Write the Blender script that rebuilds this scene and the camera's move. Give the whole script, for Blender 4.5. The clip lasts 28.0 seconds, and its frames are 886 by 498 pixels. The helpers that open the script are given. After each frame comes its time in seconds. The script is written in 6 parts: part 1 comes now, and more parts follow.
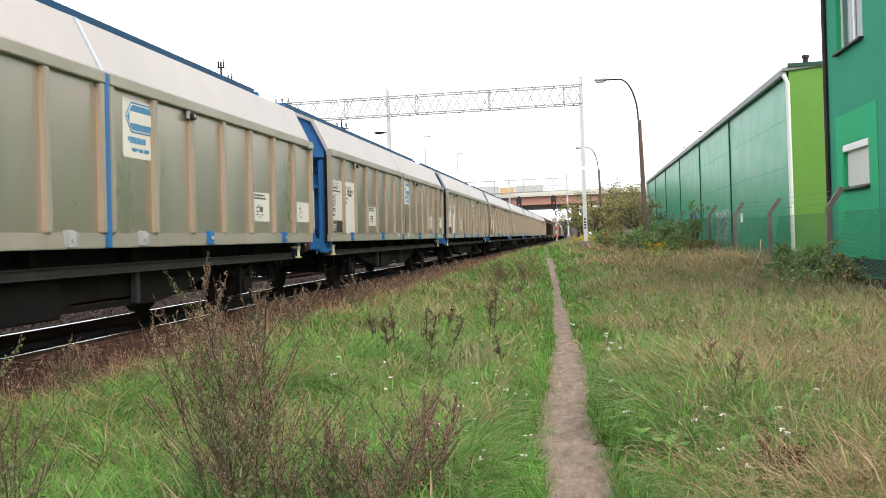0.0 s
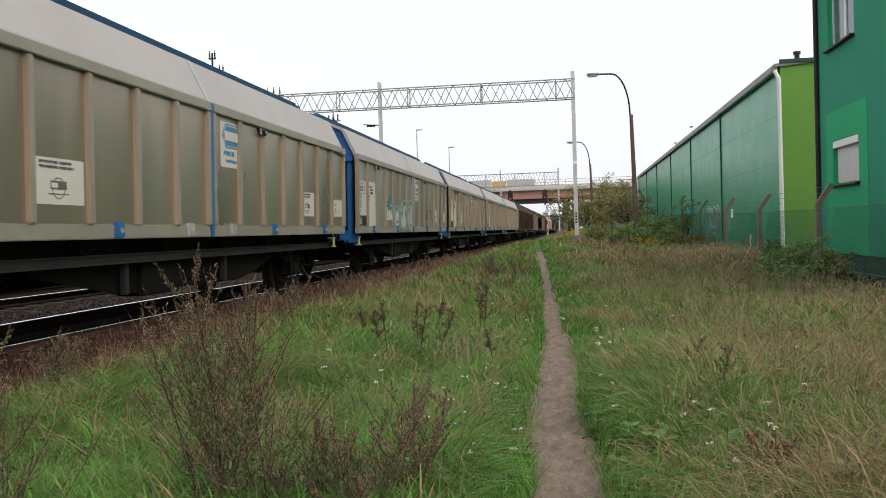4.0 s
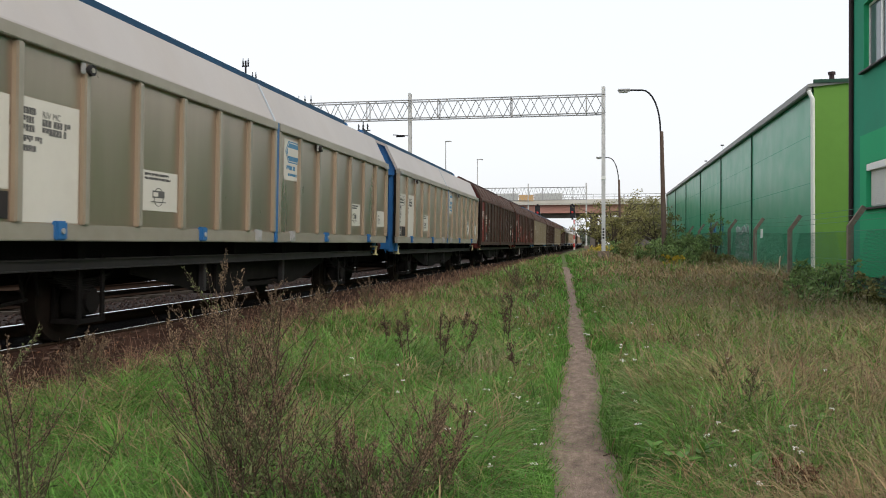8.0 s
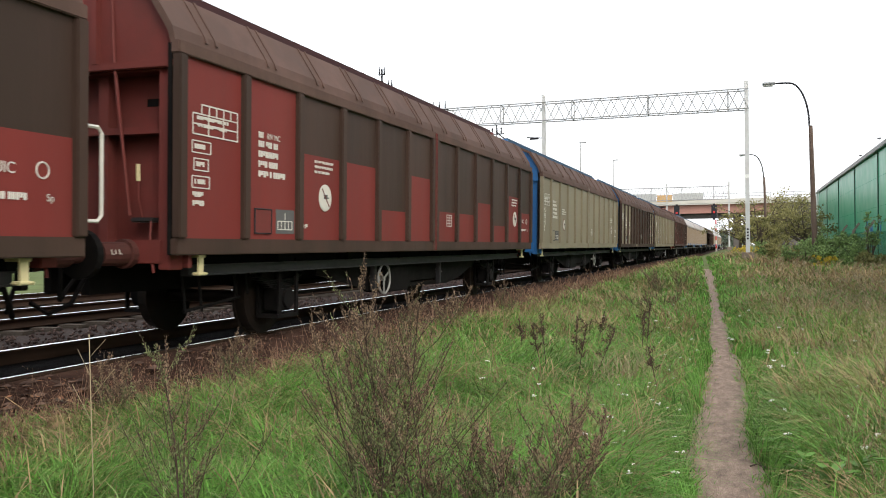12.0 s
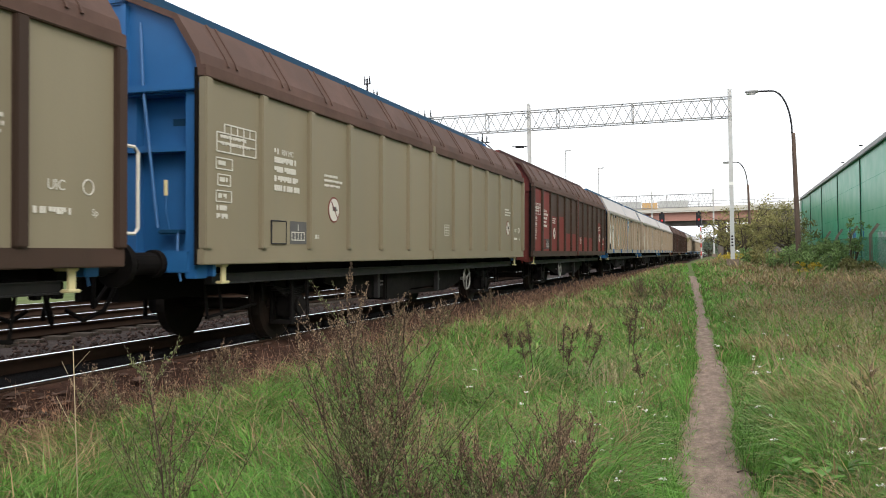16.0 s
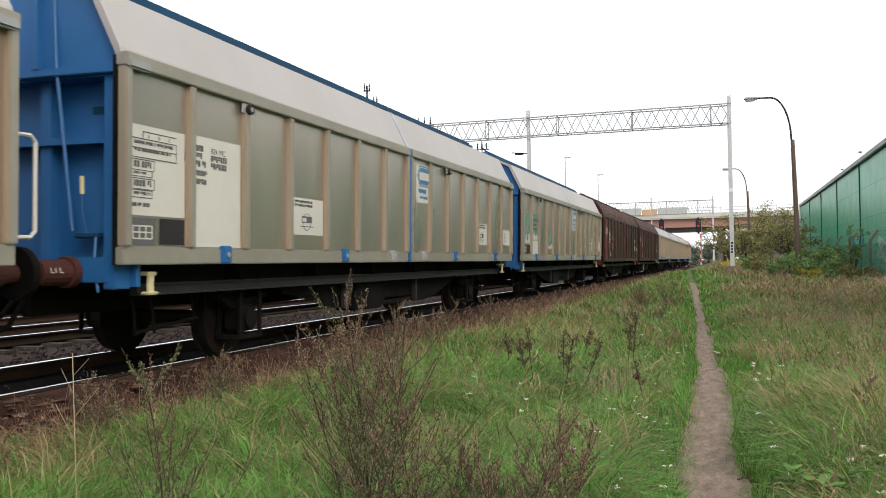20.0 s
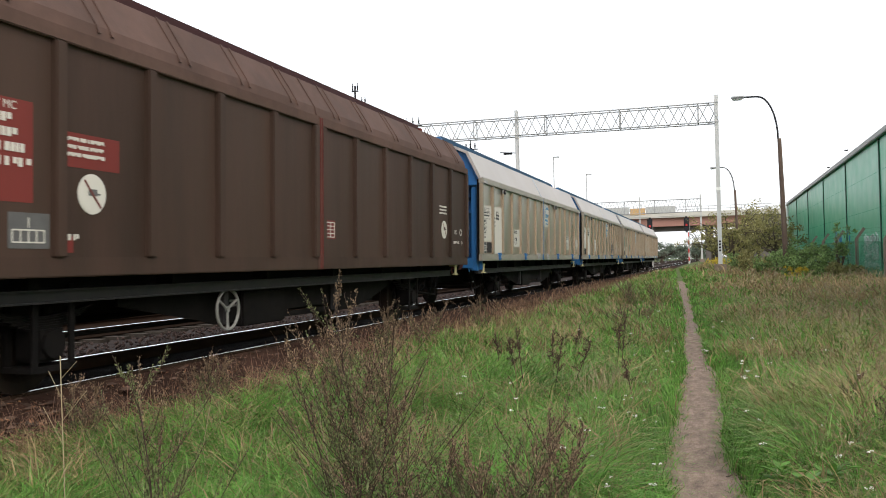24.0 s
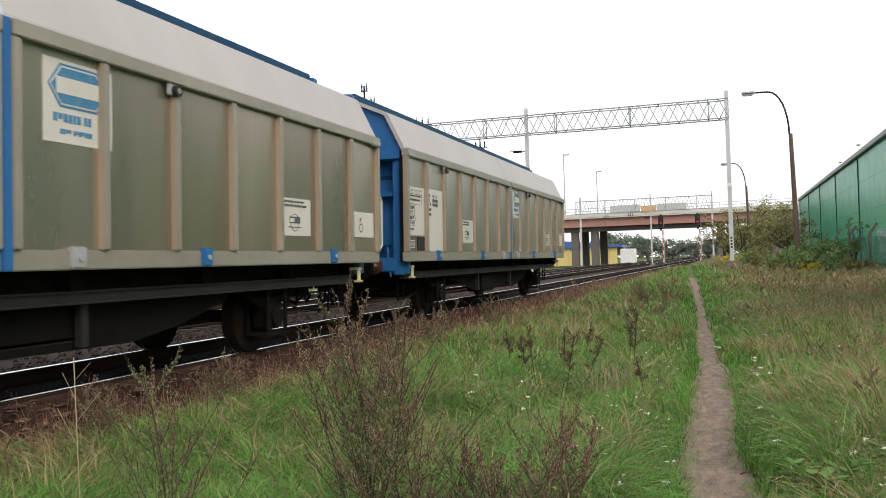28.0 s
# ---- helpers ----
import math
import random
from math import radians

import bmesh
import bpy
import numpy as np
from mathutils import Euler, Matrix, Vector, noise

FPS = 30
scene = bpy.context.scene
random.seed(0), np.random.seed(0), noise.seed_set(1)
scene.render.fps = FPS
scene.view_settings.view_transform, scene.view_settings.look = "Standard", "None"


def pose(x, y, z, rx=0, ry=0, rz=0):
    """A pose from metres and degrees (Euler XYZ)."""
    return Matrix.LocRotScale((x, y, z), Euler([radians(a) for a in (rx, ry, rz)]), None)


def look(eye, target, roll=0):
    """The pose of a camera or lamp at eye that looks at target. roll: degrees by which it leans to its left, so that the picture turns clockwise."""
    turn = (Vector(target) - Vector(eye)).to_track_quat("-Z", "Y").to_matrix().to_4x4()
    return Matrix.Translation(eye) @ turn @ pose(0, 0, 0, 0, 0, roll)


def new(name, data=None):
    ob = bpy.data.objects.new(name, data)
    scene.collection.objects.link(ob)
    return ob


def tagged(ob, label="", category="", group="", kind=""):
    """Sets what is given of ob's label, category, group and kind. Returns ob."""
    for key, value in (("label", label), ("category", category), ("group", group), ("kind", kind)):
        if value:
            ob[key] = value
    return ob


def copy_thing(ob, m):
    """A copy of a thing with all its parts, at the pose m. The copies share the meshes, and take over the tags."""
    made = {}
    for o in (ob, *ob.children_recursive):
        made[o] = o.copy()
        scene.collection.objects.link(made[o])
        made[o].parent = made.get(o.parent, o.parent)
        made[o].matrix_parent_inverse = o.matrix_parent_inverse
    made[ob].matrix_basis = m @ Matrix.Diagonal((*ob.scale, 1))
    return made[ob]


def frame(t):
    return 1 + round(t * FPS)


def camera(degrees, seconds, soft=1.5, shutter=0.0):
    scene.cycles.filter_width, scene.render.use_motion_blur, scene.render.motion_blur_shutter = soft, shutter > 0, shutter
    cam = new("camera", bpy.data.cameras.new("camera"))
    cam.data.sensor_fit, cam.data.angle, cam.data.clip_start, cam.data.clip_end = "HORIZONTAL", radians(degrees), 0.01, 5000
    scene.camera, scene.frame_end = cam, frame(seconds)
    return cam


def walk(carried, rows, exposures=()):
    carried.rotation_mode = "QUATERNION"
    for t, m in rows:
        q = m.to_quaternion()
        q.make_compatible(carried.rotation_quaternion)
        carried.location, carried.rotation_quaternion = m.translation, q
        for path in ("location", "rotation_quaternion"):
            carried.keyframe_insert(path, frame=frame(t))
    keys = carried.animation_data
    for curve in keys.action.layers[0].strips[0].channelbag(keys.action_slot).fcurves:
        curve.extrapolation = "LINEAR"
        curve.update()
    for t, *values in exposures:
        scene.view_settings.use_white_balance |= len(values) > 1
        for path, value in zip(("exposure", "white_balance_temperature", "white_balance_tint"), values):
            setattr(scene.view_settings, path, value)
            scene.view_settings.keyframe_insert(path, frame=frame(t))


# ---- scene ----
cam = camera(54.6, 28.0, soft=0.95, shutter=0.07)
EYE = (0.0, 0.0, 1.08)
TURNS = [
    (0, 89.35, 2.08, 9.25), (0.5, 90.13, 1.49, 8.91), (1, 90.49, 0.78, 8.40), (1.5, 90.47, 1.07, 8.18), (2, 90.12, 0.86, 8.11),
    (2.5, 89.31, 0.92, 7.97), (3, 88.92, 1.51, 8.24), (3.5, 88.72, 1.88, 8.55), (5.5, 89.78, 0.31, 9.55), (6, 89.72, 0.05, 9.76),
    (6.5, 89.71, -0.09, 9.89), (7, 89.70, -0.25, 9.98), (7.5, 89.74, -0.17, 10.18), (8, 89.69, 0.07, 10.40), (8.5, 89.66, 0.10, 10.56),
    (9, 89.96, 0.19, 13.22), (9.5, 90.09, 0.52, 15.27), (10, 90.25, 0.93, 15.92), (10.5, 90.47, 0.71, 16.30), (11, 90.13, 0.11, 17.58),
    (11.5, 89.77, 0.62, 18.84), (12, 89.95, 0.60, 19.37), (12.5, 90.03, 1.10, 18.89), (14.5, 90.35, 0.67, 18.48), (15, 90.52, 0.91, 18.60),
    (15.5, 90.60, 1.01, 18.53), (16, 90.52, 0.96, 18.46), (16.5, 90.49, 1.04, 18.49), (17, 90.46, 1.14, 18.43), (17.5, 90.57, 1.08, 18.49),
    (18, 90.76, 1.33, 18.51), (18.5, 90.76, 1.50, 18.44), (19, 90.63, 0.95, 18.28), (19.5, 90.78, 0.73, 18.26), (20, 90.97, 0.98, 18.44),
    (20.5, 91.03, 1.28, 18.43), (21, 90.96, 1.09, 18.37), (21.5, 91.07, 1.36, 18.25), (23.5, 90.86, 1.74, 17.90), (24, 90.96, 1.33, 17.72),
    (24.5, 91.16, 1.36, 17.82), (25, 90.88, 1.34, 17.75), (25.5, 90.73, 1.22, 17.64), (26, 90.82, 1.46, 17.54), (26.5, 90.77, 1.10, 17.50),
    (27, 90.87, 1.36, 17.47), (27.5, 90.84, 1.33, 17.54), (28, 90.91, 1.83, 18.43),
]
walk(cam, [(t, pose(*EYE, rx, ry, rz)) for t, rx, ry, rz in TURNS], exposures=[(0, 0.95), (0.6, 0.7), (1.5, 0.37), (3, 0.15), (8, 0.12), (9, 0.13), (10, 0.27), (11, 0.36), (12, 0.68), (15, 0.62), (17, 0.58), (20, 0.48), (25, 0.5), (28, 0.4)])

# ---- light: a bright overcast sky with a very soft sun ----
world = bpy.data.worlds.new("overcast_sky")
scene.world = world
world.use_nodes = True
wn, wl = world.node_tree.nodes, world.node_tree.links
wn.clear()
sky = wn.new("ShaderNodeTexSky")
sky.sky_type, sky.sun_disc = "NISHITA", False
sky.sun_elevation, sky.sun_rotation = radians(40), radians(125)
sky.air_density, sky.dust_density, sky.ozone_density = 1.0, 6.0, 0.5
bg_sky, bg_cloud, add, wout = (wn.new("ShaderNodeBackground"), wn.new("ShaderNodeBackground"),
                               wn.new("ShaderNodeAddShader"), wn.new("ShaderNodeOutputWorld"))
bg_sky.inputs[1].default_value = 0.05
bg_cloud.inputs[0].default_value, bg_cloud.inputs[1].default_value = (0.95, 0.97, 1.0, 1), 0.85
wl.new(sky.outputs[0], bg_sky.inputs[0])
wl.new(bg_sky.outputs[0], add.inputs[0])
wl.new(bg_cloud.outputs[0], add.inputs[1])
wl.new(add.outputs[0], wout.inputs[0])
sun = new("sun", bpy.data.lights.new("sun", "SUN"))
sun.data.energy, sun.data.angle, sun.data.color = 0.9, radians(25), (1.0, 0.96, 0.9)
sun.matrix_world = look((30, -24, 40), (0, 10, 0))


# ---- materials ----
def mat(name, rgb, rough=0.7, metal=0.0, vary=0.15, scale=8.0, dirt=0.0, dirt_rgb=(0.12, 0.09, 0.06), bump=0.0,
        fine=60.0, island=0.0, obj=0.0, streak=False, trans=0.0, spec=0.4, stretch=(1, 1, 1)):
    """A procedural surface: base colour with broad and fine variation, dirt patches, bump, and random shift."""
    m = bpy.data.materials.new(name)
    m.use_nodes = True
    n, l = m.node_tree.nodes, m.node_tree.links
    b = n["Principled BSDF"]
    b.inputs["Metallic"].default_value, b.inputs["Specular IOR Level"].default_value = metal, spec
    co = n.new("ShaderNodeTexCoord")
    mp = n.new("ShaderNodeMapping")
    l.new(co.outputs["Object"], mp.inputs[0])
    mp.inputs["Scale"].default_value = (1, 1, 0.12) if streak else stretch
    big, small = n.new("ShaderNodeTexNoise"), n.new("ShaderNodeTexNoise")
    big.inputs["Scale"].default_value, small.inputs["Scale"].default_value = scale * 0.15, scale
    big.inputs["Detail"].default_value = small.inputs["Detail"].default_value = 6
    l.new(mp.outputs[0], big.inputs[0])
    l.new(mp.outputs[0], small.inputs[0])
    avg = n.new("ShaderNodeMath")
    avg.operation = "MULTIPLY_ADD"
    l.new(big.outputs[0], avg.inputs[0])
    avg.inputs[1].default_value = 0.6
    half = n.new("ShaderNodeMath")
    half.operation = "MULTIPLY"
    half.inputs[1].default_value = 0.4
    l.new(small.outputs[0], half.inputs[0])
    l.new(half.outputs[0], avg.inputs[2])
    last = avg.outputs[0]
    for amount, node, sock in ((island, "ShaderNodeNewGeometry", "Random Per Island"), (obj, "ShaderNodeObjectInfo", "Random")):
        if amount:
            src, ma = n.new(node), n.new("ShaderNodeMath")
            sub = n.new("ShaderNodeMath")
            sub.operation = "SUBTRACT"
            sub.inputs[1].default_value = 0.5
            l.new(src.outputs[sock], sub.inputs[0])
            ma.operation = "MULTIPLY_ADD"
            ma.inputs[1].default_value = amount
            l.new(sub.outputs[0], ma.inputs[0])
            l.new(last, ma.inputs[2])
            last = ma.outputs[0]
    rng = n.new("ShaderNodeMapRange")
    rng.inputs["From Min"].default_value, rng.inputs["From Max"].default_value = 0.3, 0.7
    rng.inputs["To Min"].default_value, rng.inputs["To Max"].default_value = 1 - vary, 1 + vary
    rng.clamp = False
    l.new(last, rng.inputs[0])
    mul = n.new("ShaderNodeVectorMath")
    mul.operation = "SCALE"
    mul.inputs[0].default_value = rgb
    l.new(rng.outputs[0], mul.inputs["Scale"])
    col = mul.outputs[0]
    if dirt:
        dn, dr, mx = n.new("ShaderNodeTexNoise"), n.new("ShaderNodeMapRange"), n.new("ShaderNodeMix")
        dn.inputs["Scale"].default_value, dn.inputs["Detail"].default_value = scale * 0.4, 10
        dn.inputs["Roughness"].default_value = 0.7
        l.new(mp.outputs[0], dn.inputs[0])
        dr.inputs["From Min"].default_value, dr.inputs["From Max"].default_value = 0.42, 0.7
        dr.inputs["To Max"].default_value = dirt
        l.new(dn.outputs[0], dr.inputs[0])
        mx.data_type = "RGBA"
        l.new(dr.outputs[0], mx.inputs["Factor"])
        l.new(col, mx.inputs["A"])
        mx.inputs["B"].default_value = (*dirt_rgb, 1)
        col = mx.outputs["Result"]
    l.new(col, b.inputs["Base Color"])
    rr = n.new("ShaderNodeMapRange")
    rr.inputs["To Min"].default_value, rr.inputs["To Max"].default_value = max(0.03, rough - 0.12), min(1, rough + 0.12)
    l.new(small.outputs[0], rr.inputs[0])
    l.new(rr.outputs[0], b.inputs["Roughness"])
    if bump:
        bn, bp = n.new("ShaderNodeTexNoise"), n.new("ShaderNodeBump")
        bn.inputs["Scale"].default_value, bn.inputs["Detail"].default_value = fine, 4
        l.new(co.outputs["Object"] if streak else mp.outputs[0], bn.inputs[0])
        bp.inputs["Strength"].default_value, bp.inputs["Distance"].default_value = bump, 0.02
        l.new(bn.outputs[0], bp.inputs["Height"])
        l.new(bp.outputs[0], b.inputs["Normal"])
    if trans:
        tr, ad, out = n.new("ShaderNodeBsdfTranslucent"), n.new("ShaderNodeMixShader"), n["Material Output"]
        l.new(col, tr.inputs[0])
        ad.inputs[0].default_value = trans
        l.new(b.outputs[0], ad.inputs[1])
        l.new(tr.outputs[0], ad.inputs[2])
        l.new(ad.outputs[0], out.inputs[0])
    return m


ALU = mat("aluminium_panel", (0.475, 0.395, 0.345), 0.31, 0.8, 0.09, 3, 0.18, (0.40, 0.335, 0.26), 0.02, 12, obj=0.3, streak=True)
ALU_DULL = mat("dull_aluminium_panel", (0.41, 0.328, 0.272), 0.31, 0.8, 0.14, 3, 0.28, (0.32, 0.265, 0.205), 0.02, 12, obj=0.4, streak=True)
ALU_DIRTY = mat("grimy_aluminium_panel", (0.33, 0.295, 0.265), 0.42, 0.7, 0.25, 4, 0.6, (0.13, 0.115, 0.10), 0.02, 40, obj=0.3, streak=True)
ALU_RIB = mat("aluminium_rib", (0.335, 0.27, 0.20), 0.55, 0.3, 0.12, 5, 0.2, (0.33, 0.235, 0.15), streak=True)
ALU_RAIL = mat("aluminium_rail", (0.32, 0.295, 0.25), 0.5, 0.4, 0.14, 6, 0.3, (0.26, 0.215, 0.16))
ALU_ROOF = mat("aluminium_roof", (0.40, 0.375, 0.36), 0.55, 0.3, 0.10, 2, 0.25, (0.33, 0.28, 0.235), streak=True)
BLUE = mat("blue_paint", (0.017, 0.108, 0.285), 0.5, 0, 0.14, 4, 0.2, (0.03, 0.09, 0.2))
BLUE_DARK = mat("dark_blue_ridge", (0.008, 0.050, 0.110), 0.6, 0, 0.15, 4, 0.3, (0.03, 0.04, 0.05), spec=0.15)
DARK_RIDGE = mat("dark_red_ridge", (0.042, 0.016, 0.017), 0.7, 0, 0.2, 4, spec=0.15)
BROWN = mat("dirty_brown_paint", (0.041, 0.0262, 0.0198), 0.6, 0, 0.22, 3, 0.45, (0.080, 0.043, 0.033), 0.06, 30, obj=0.3, streak=True, spec=0.15)
RED = mat("faded_red_paint", (0.155, 0.028, 0.024), 0.6, 0, 0.18, 3, 0.3, (0.09, 0.04, 0.033), 0.05, 30, streak=True, spec=0.15)
RED_DARK = mat("dark_red_steel", (0.13, 0.03, 0.026), 0.65, 0, 0.2, 4, 0.4, (0.06, 0.03, 0.025), spec=0.15)
BUFFER_RED = mat("rusty_red_buffer", (0.070, 0.025, 0.021), 0.7, 0, 0.3, 10, 0.5, (0.028, 0.018, 0.016), spec=0.15)
BEIGE = mat("beige_paint", (0.188, 0.163, 0.110), 0.6, 0, 0.12, 3, 0.3, (0.20, 0.155, 0.095), 0.04, 30, obj=0.15, streak=True)
ROOF_BROWN = mat("dirty_brown_roof", (0.076, 0.046, 0.037), 0.75, 0, 0.25, 3, 0.4, (0.15, 0.088, 0.072), 0.06, 25, spec=0.15)
# Grime with the black shade below the wagons put into its colour.
FRAME = mat("underframe_shade_grime", (0.007, 0.0065, 0.0065), 0.75, 0.1, 0.3, 8, 0.3, (0.020, 0.016, 0.013), spec=0.06)
SOLEBAR = mat("solebar_grey", (0.027, 0.026, 0.028), 0.6, 0.2, 0.2, 6, 0.3, (0.06, 0.05, 0.04), spec=0.15)
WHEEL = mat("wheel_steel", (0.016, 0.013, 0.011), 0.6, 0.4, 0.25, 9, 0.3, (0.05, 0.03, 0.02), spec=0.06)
YELLOW = mat("cream_paint", (0.58, 0.52, 0.30), 0.5, 0, 0.15, 12, 0.3, (0.4, 0.35, 0.2))
WHITE = mat("white_lettering", (0.52, 0.505, 0.46), 0.6, 0, 0.06, 6, 0.2, (0.42, 0.39, 0.33))
DUSTY = mat("dusty_stencil", (0.11, 0.105, 0.10), 0.8, 0, 0.2, 8, spec=0.1)
BLACK = mat("black_lettering", (0.10, 0.10, 0.10), 0.7, 0, 0.2, spec=0.06)
LOGO_BLUE = mat("logo_blue", (0.03, 0.16, 0.30), 0.6, 0, 0.12, 10, 0.2, (0.4, 0.42, 0.4))
GRAF_BLUE = mat("graffiti_pale_blue", (0.38, 0.50, 0.52), 0.6, 0, 0.1, 10, 0.3, (0.2, 0.25, 0.25))
GRAF_BLACK = mat("graffiti_black", (0.05, 0.05, 0.055), 0.6, 0, 0.2, 8, 0.4, (0.2, 0.19, 0.17))
GRAF_YELLOW = mat("graffiti_yellow", (0.40, 0.36, 0.10), 0.7, 0, 0.2, 8)
GRAF_RED = mat("graffiti_red", (0.30, 0.075, 0.08), 0.6, 0, 0.2)
GRAF_PALE = mat("graffiti_pale", (0.36, 0.40, 0.37), 0.7, 0, 0.15, 6)
GRAF_TEAL = mat("graffiti_teal", (0.035, 0.17, 0.19), 0.6, 0, 0.15, 8, 0.3, (0.16, 0.24, 0.24))
GRAF_WHITE = mat("graffiti_white", (0.50, 0.53, 0.51), 0.6, 0, 0.1, 8, 0.3, (0.33, 0.35, 0.33))
GRAF_GREEN = mat("graffiti_green", (0.075, 0.185, 0.135), 0.6, 0, 0.25, 9, 0.6, (0.34, 0.36, 0.32))
RAIL_TOP = mat("polished_rail", (0.93, 0.93, 0.93), 0.24, 1.0, 0.05, 20)
RAIL_RUST = mat("rusty_rail", (0.032, 0.020, 0.014), 0.85, 0.1, 0.25, 12, 0.3, (0.02, 0.014, 0.011), spec=0.06)
BALLAST = mat("ballast", (0.042, 0.032, 0.028), 0.9, 0, 0.4, 30, 0.3, (0.07, 0.043, 0.032), 0.9, 18, spec=0.06)
STONE = mat("ballast_stone", (0.078, 0.053, 0.045), 0.9, 0, 0.35, 30, island=0.65, spec=0.06)
PALE_BLUE = mat("pale_blue_strip", (0.42, 0.46, 0.51), 0.6, 0, 0.08, 8)
# Oil stain plus the shade under the wagons, both in this near-black colour.
OILY_SHADE = mat("oily_shade_bed", (0.005, 0.0042, 0.004), 0.95, 0, 0.4, 25, 0.3, (0.014, 0.010, 0.009), 0.8, 30, spec=0.02)
SLEEPER = mat("concrete_sleeper", (0.07, 0.06, 0.05), 0.9, 0, 0.2, 12, 0.4, (0.10, 0.07, 0.05), 0.3, spec=0.06)
SOIL = mat("soil_and_turf", (0.085, 0.115, 0.040), 0.95, 0, 0.35, 6, 0.4, (0.11, 0.085, 0.05), 0.6, 22, spec=0.06)
DIRT = mat("trackside_dirt", (0.050, 0.028, 0.021), 0.97, 0, 0.55, 9, 0.65, (0.017, 0.011, 0.009), 1.0, 26, spec=0.05, stretch=(1, 0.5, 1))
CLOD = mat("dirt_clods", (0.085, 0.056, 0.044), 0.95, 0, 0.4, 18, 0.3, (0.035, 0.022, 0.017), island=0.72, spec=0.06)
LITTER = mat("dead_leaf_litter", (0.16, 0.085, 0.05), 0.85, 0, 0.4, 8, island=0.79, spec=0.08)
PATH = mat("trodden_path", (0.245, 0.186, 0.150), 0.96, 0, 0.55, 90, 0.55, (0.115, 0.081, 0.065), 0.8, 130, spec=0.05, stretch=(1, 0.38, 1))
GALV = mat("galvanised_steel", (0.32, 0.325, 0.33), 0.6, 0.2, 0.1, 8, 0.15, (0.40, 0.39, 0.37))
MAST = mat("pale_painted_steel", (0.50, 0.51, 0.51), 0.6, 0.1, 0.08, 6, 0.3, (0.36, 0.33, 0.28))
POLE = mat("brown_lamp_pole", (0.11, 0.075, 0.06), 0.8, 0, 0.2, 8, 0.3, (0.2, 0.16, 0.13), spec=0.15)
DARK = mat("dark_iron", (0.03, 0.03, 0.034), 0.6, 0.2, 0.2, spec=0.06)
LAMP_GLASS = mat("lamp_cover", (0.5, 0.5, 0.48), 0.3, 0, 0.05)
HALL = mat("green_cladding", (0.016, 0.285, 0.140), 0.34, 0, 0.06, 1.0, 0.08, (0.02, 0.19, 0.10), obj=0.12, spec=0.4)
HALL_LINE = mat("cladding_joint", (0.012, 0.06, 0.035), 0.6, 0, 0.1)
LIME = mat("lime_green_render", (0.145, 0.305, 0.062), 0.8, 0, 0.06, 4, 0.12, (0.10, 0.25, 0.03), 0.1, 80, spec=0.15)
FACADE = mat("dark_green_render", (0.036, 0.275, 0.165), 0.85, 0, 0.08, 4, 0.12, (0.04, 0.17, 0.11), 0.15, 90, spec=0.2)
FACADE_LIGHT = mat("bright_green_render", (0.035, 0.38, 0.17), 0.85, 0, 0.06, 4, 0.1, (0.03, 0.27, 0.14), 0.15, 90, spec=0.2)
PLINTH = mat("dark_plinth", (0.05, 0.045, 0.04), 0.85, 0, 0.2, 8, 0.3, (0.08, 0.07, 0.05), 0.2, spec=0.06)
WHITE_PVC = mat("white_plastic", (0.72, 0.73, 0.70), 0.4, 0, 0.05, 5, 0.15, (0.5, 0.48, 0.42))
SHUTTER = mat("roller_shutter", (0.62, 0.61, 0.56), 0.5, 0, 0.05, 8)
GLASS = mat("window_glass", (0.10, 0.13, 0.14), 0.06, 0.0, 0.05)
GUTTER = mat("grey_gutter", (0.22, 0.22, 0.21), 0.5, 0.2, 0.1)
PIPE_DARK = mat("dark_downpipe", (0.045, 0.028, 0.030), 0.5, 0, 0.15, spec=0.15)
CONCRETE = mat("weathered_concrete", (0.24, 0.19, 0.155), 0.9, 0, 0.2, 12, 0.5, (0.13, 0.09, 0.07), 0.3, spec=0.15)
WIRE = mat("green_coated_wire", (0.10, 0.23, 0.16), 0.7, 0, 0.15, spec=0.1)
GIRDER = mat("faded_red_girder", (0.36, 0.195, 0.160), 0.75, 0, 0.1, 2, 0.25, (0.28, 0.15, 0.11), streak=True, spec=0.15)
PARAPET = mat("pale_concrete", (0.55, 0.53, 0.48), 0.85, 0, 0.08, 2, 0.2, (0.4, 0.37, 0.32))
# Bridge concrete with the shade under the deck mixed into its colour.
SHADE_CONC = mat("shaded_concrete", (0.14, 0.125, 0.115), 0.9, 0, 0.15, 3, 0.3, (0.09, 0.08, 0.07), spec=0.06)
ORANGE = mat("orange_banner", (0.55, 0.35, 0.15), 0.7, 0, 0.1, 3)
GREY_BANNER = mat("grey_banner", (0.44, 0.45, 0.44), 0.7, 0, 0.1, 3)
SIGN_RED = mat("signal_red", (0.5, 0.03, 0.03), 0.5, 0, 0.1)
YELLOW_WALL = mat("pale_yellow_boards", (0.62, 0.50, 0.19), 0.8, 0, 0.08, 3)
BLUE_WALL = mat("blue_sheet", (0.06, 0.12, 0.34), 0.6, 0, 0.1, 3)
GRASS = mat("green_grass", (0.133, 0.288, 0.056), 0.6, 0, 0.42, 5, 0.35, (0.092, 0.165, 0.046), island=0.55, trans=0.42, spec=0.16)
GRASS_PALE = mat("pale_grass", (0.205, 0.310, 0.105), 0.6, 0, 0.3, 1.5, island=0.43, trans=0.3, spec=0.18)
GRASS_DRY = mat("dry_grass", (0.31, 0.225, 0.125), 0.7, 0, 0.35, 1.2, island=0.43, trans=0.25, spec=0.15)
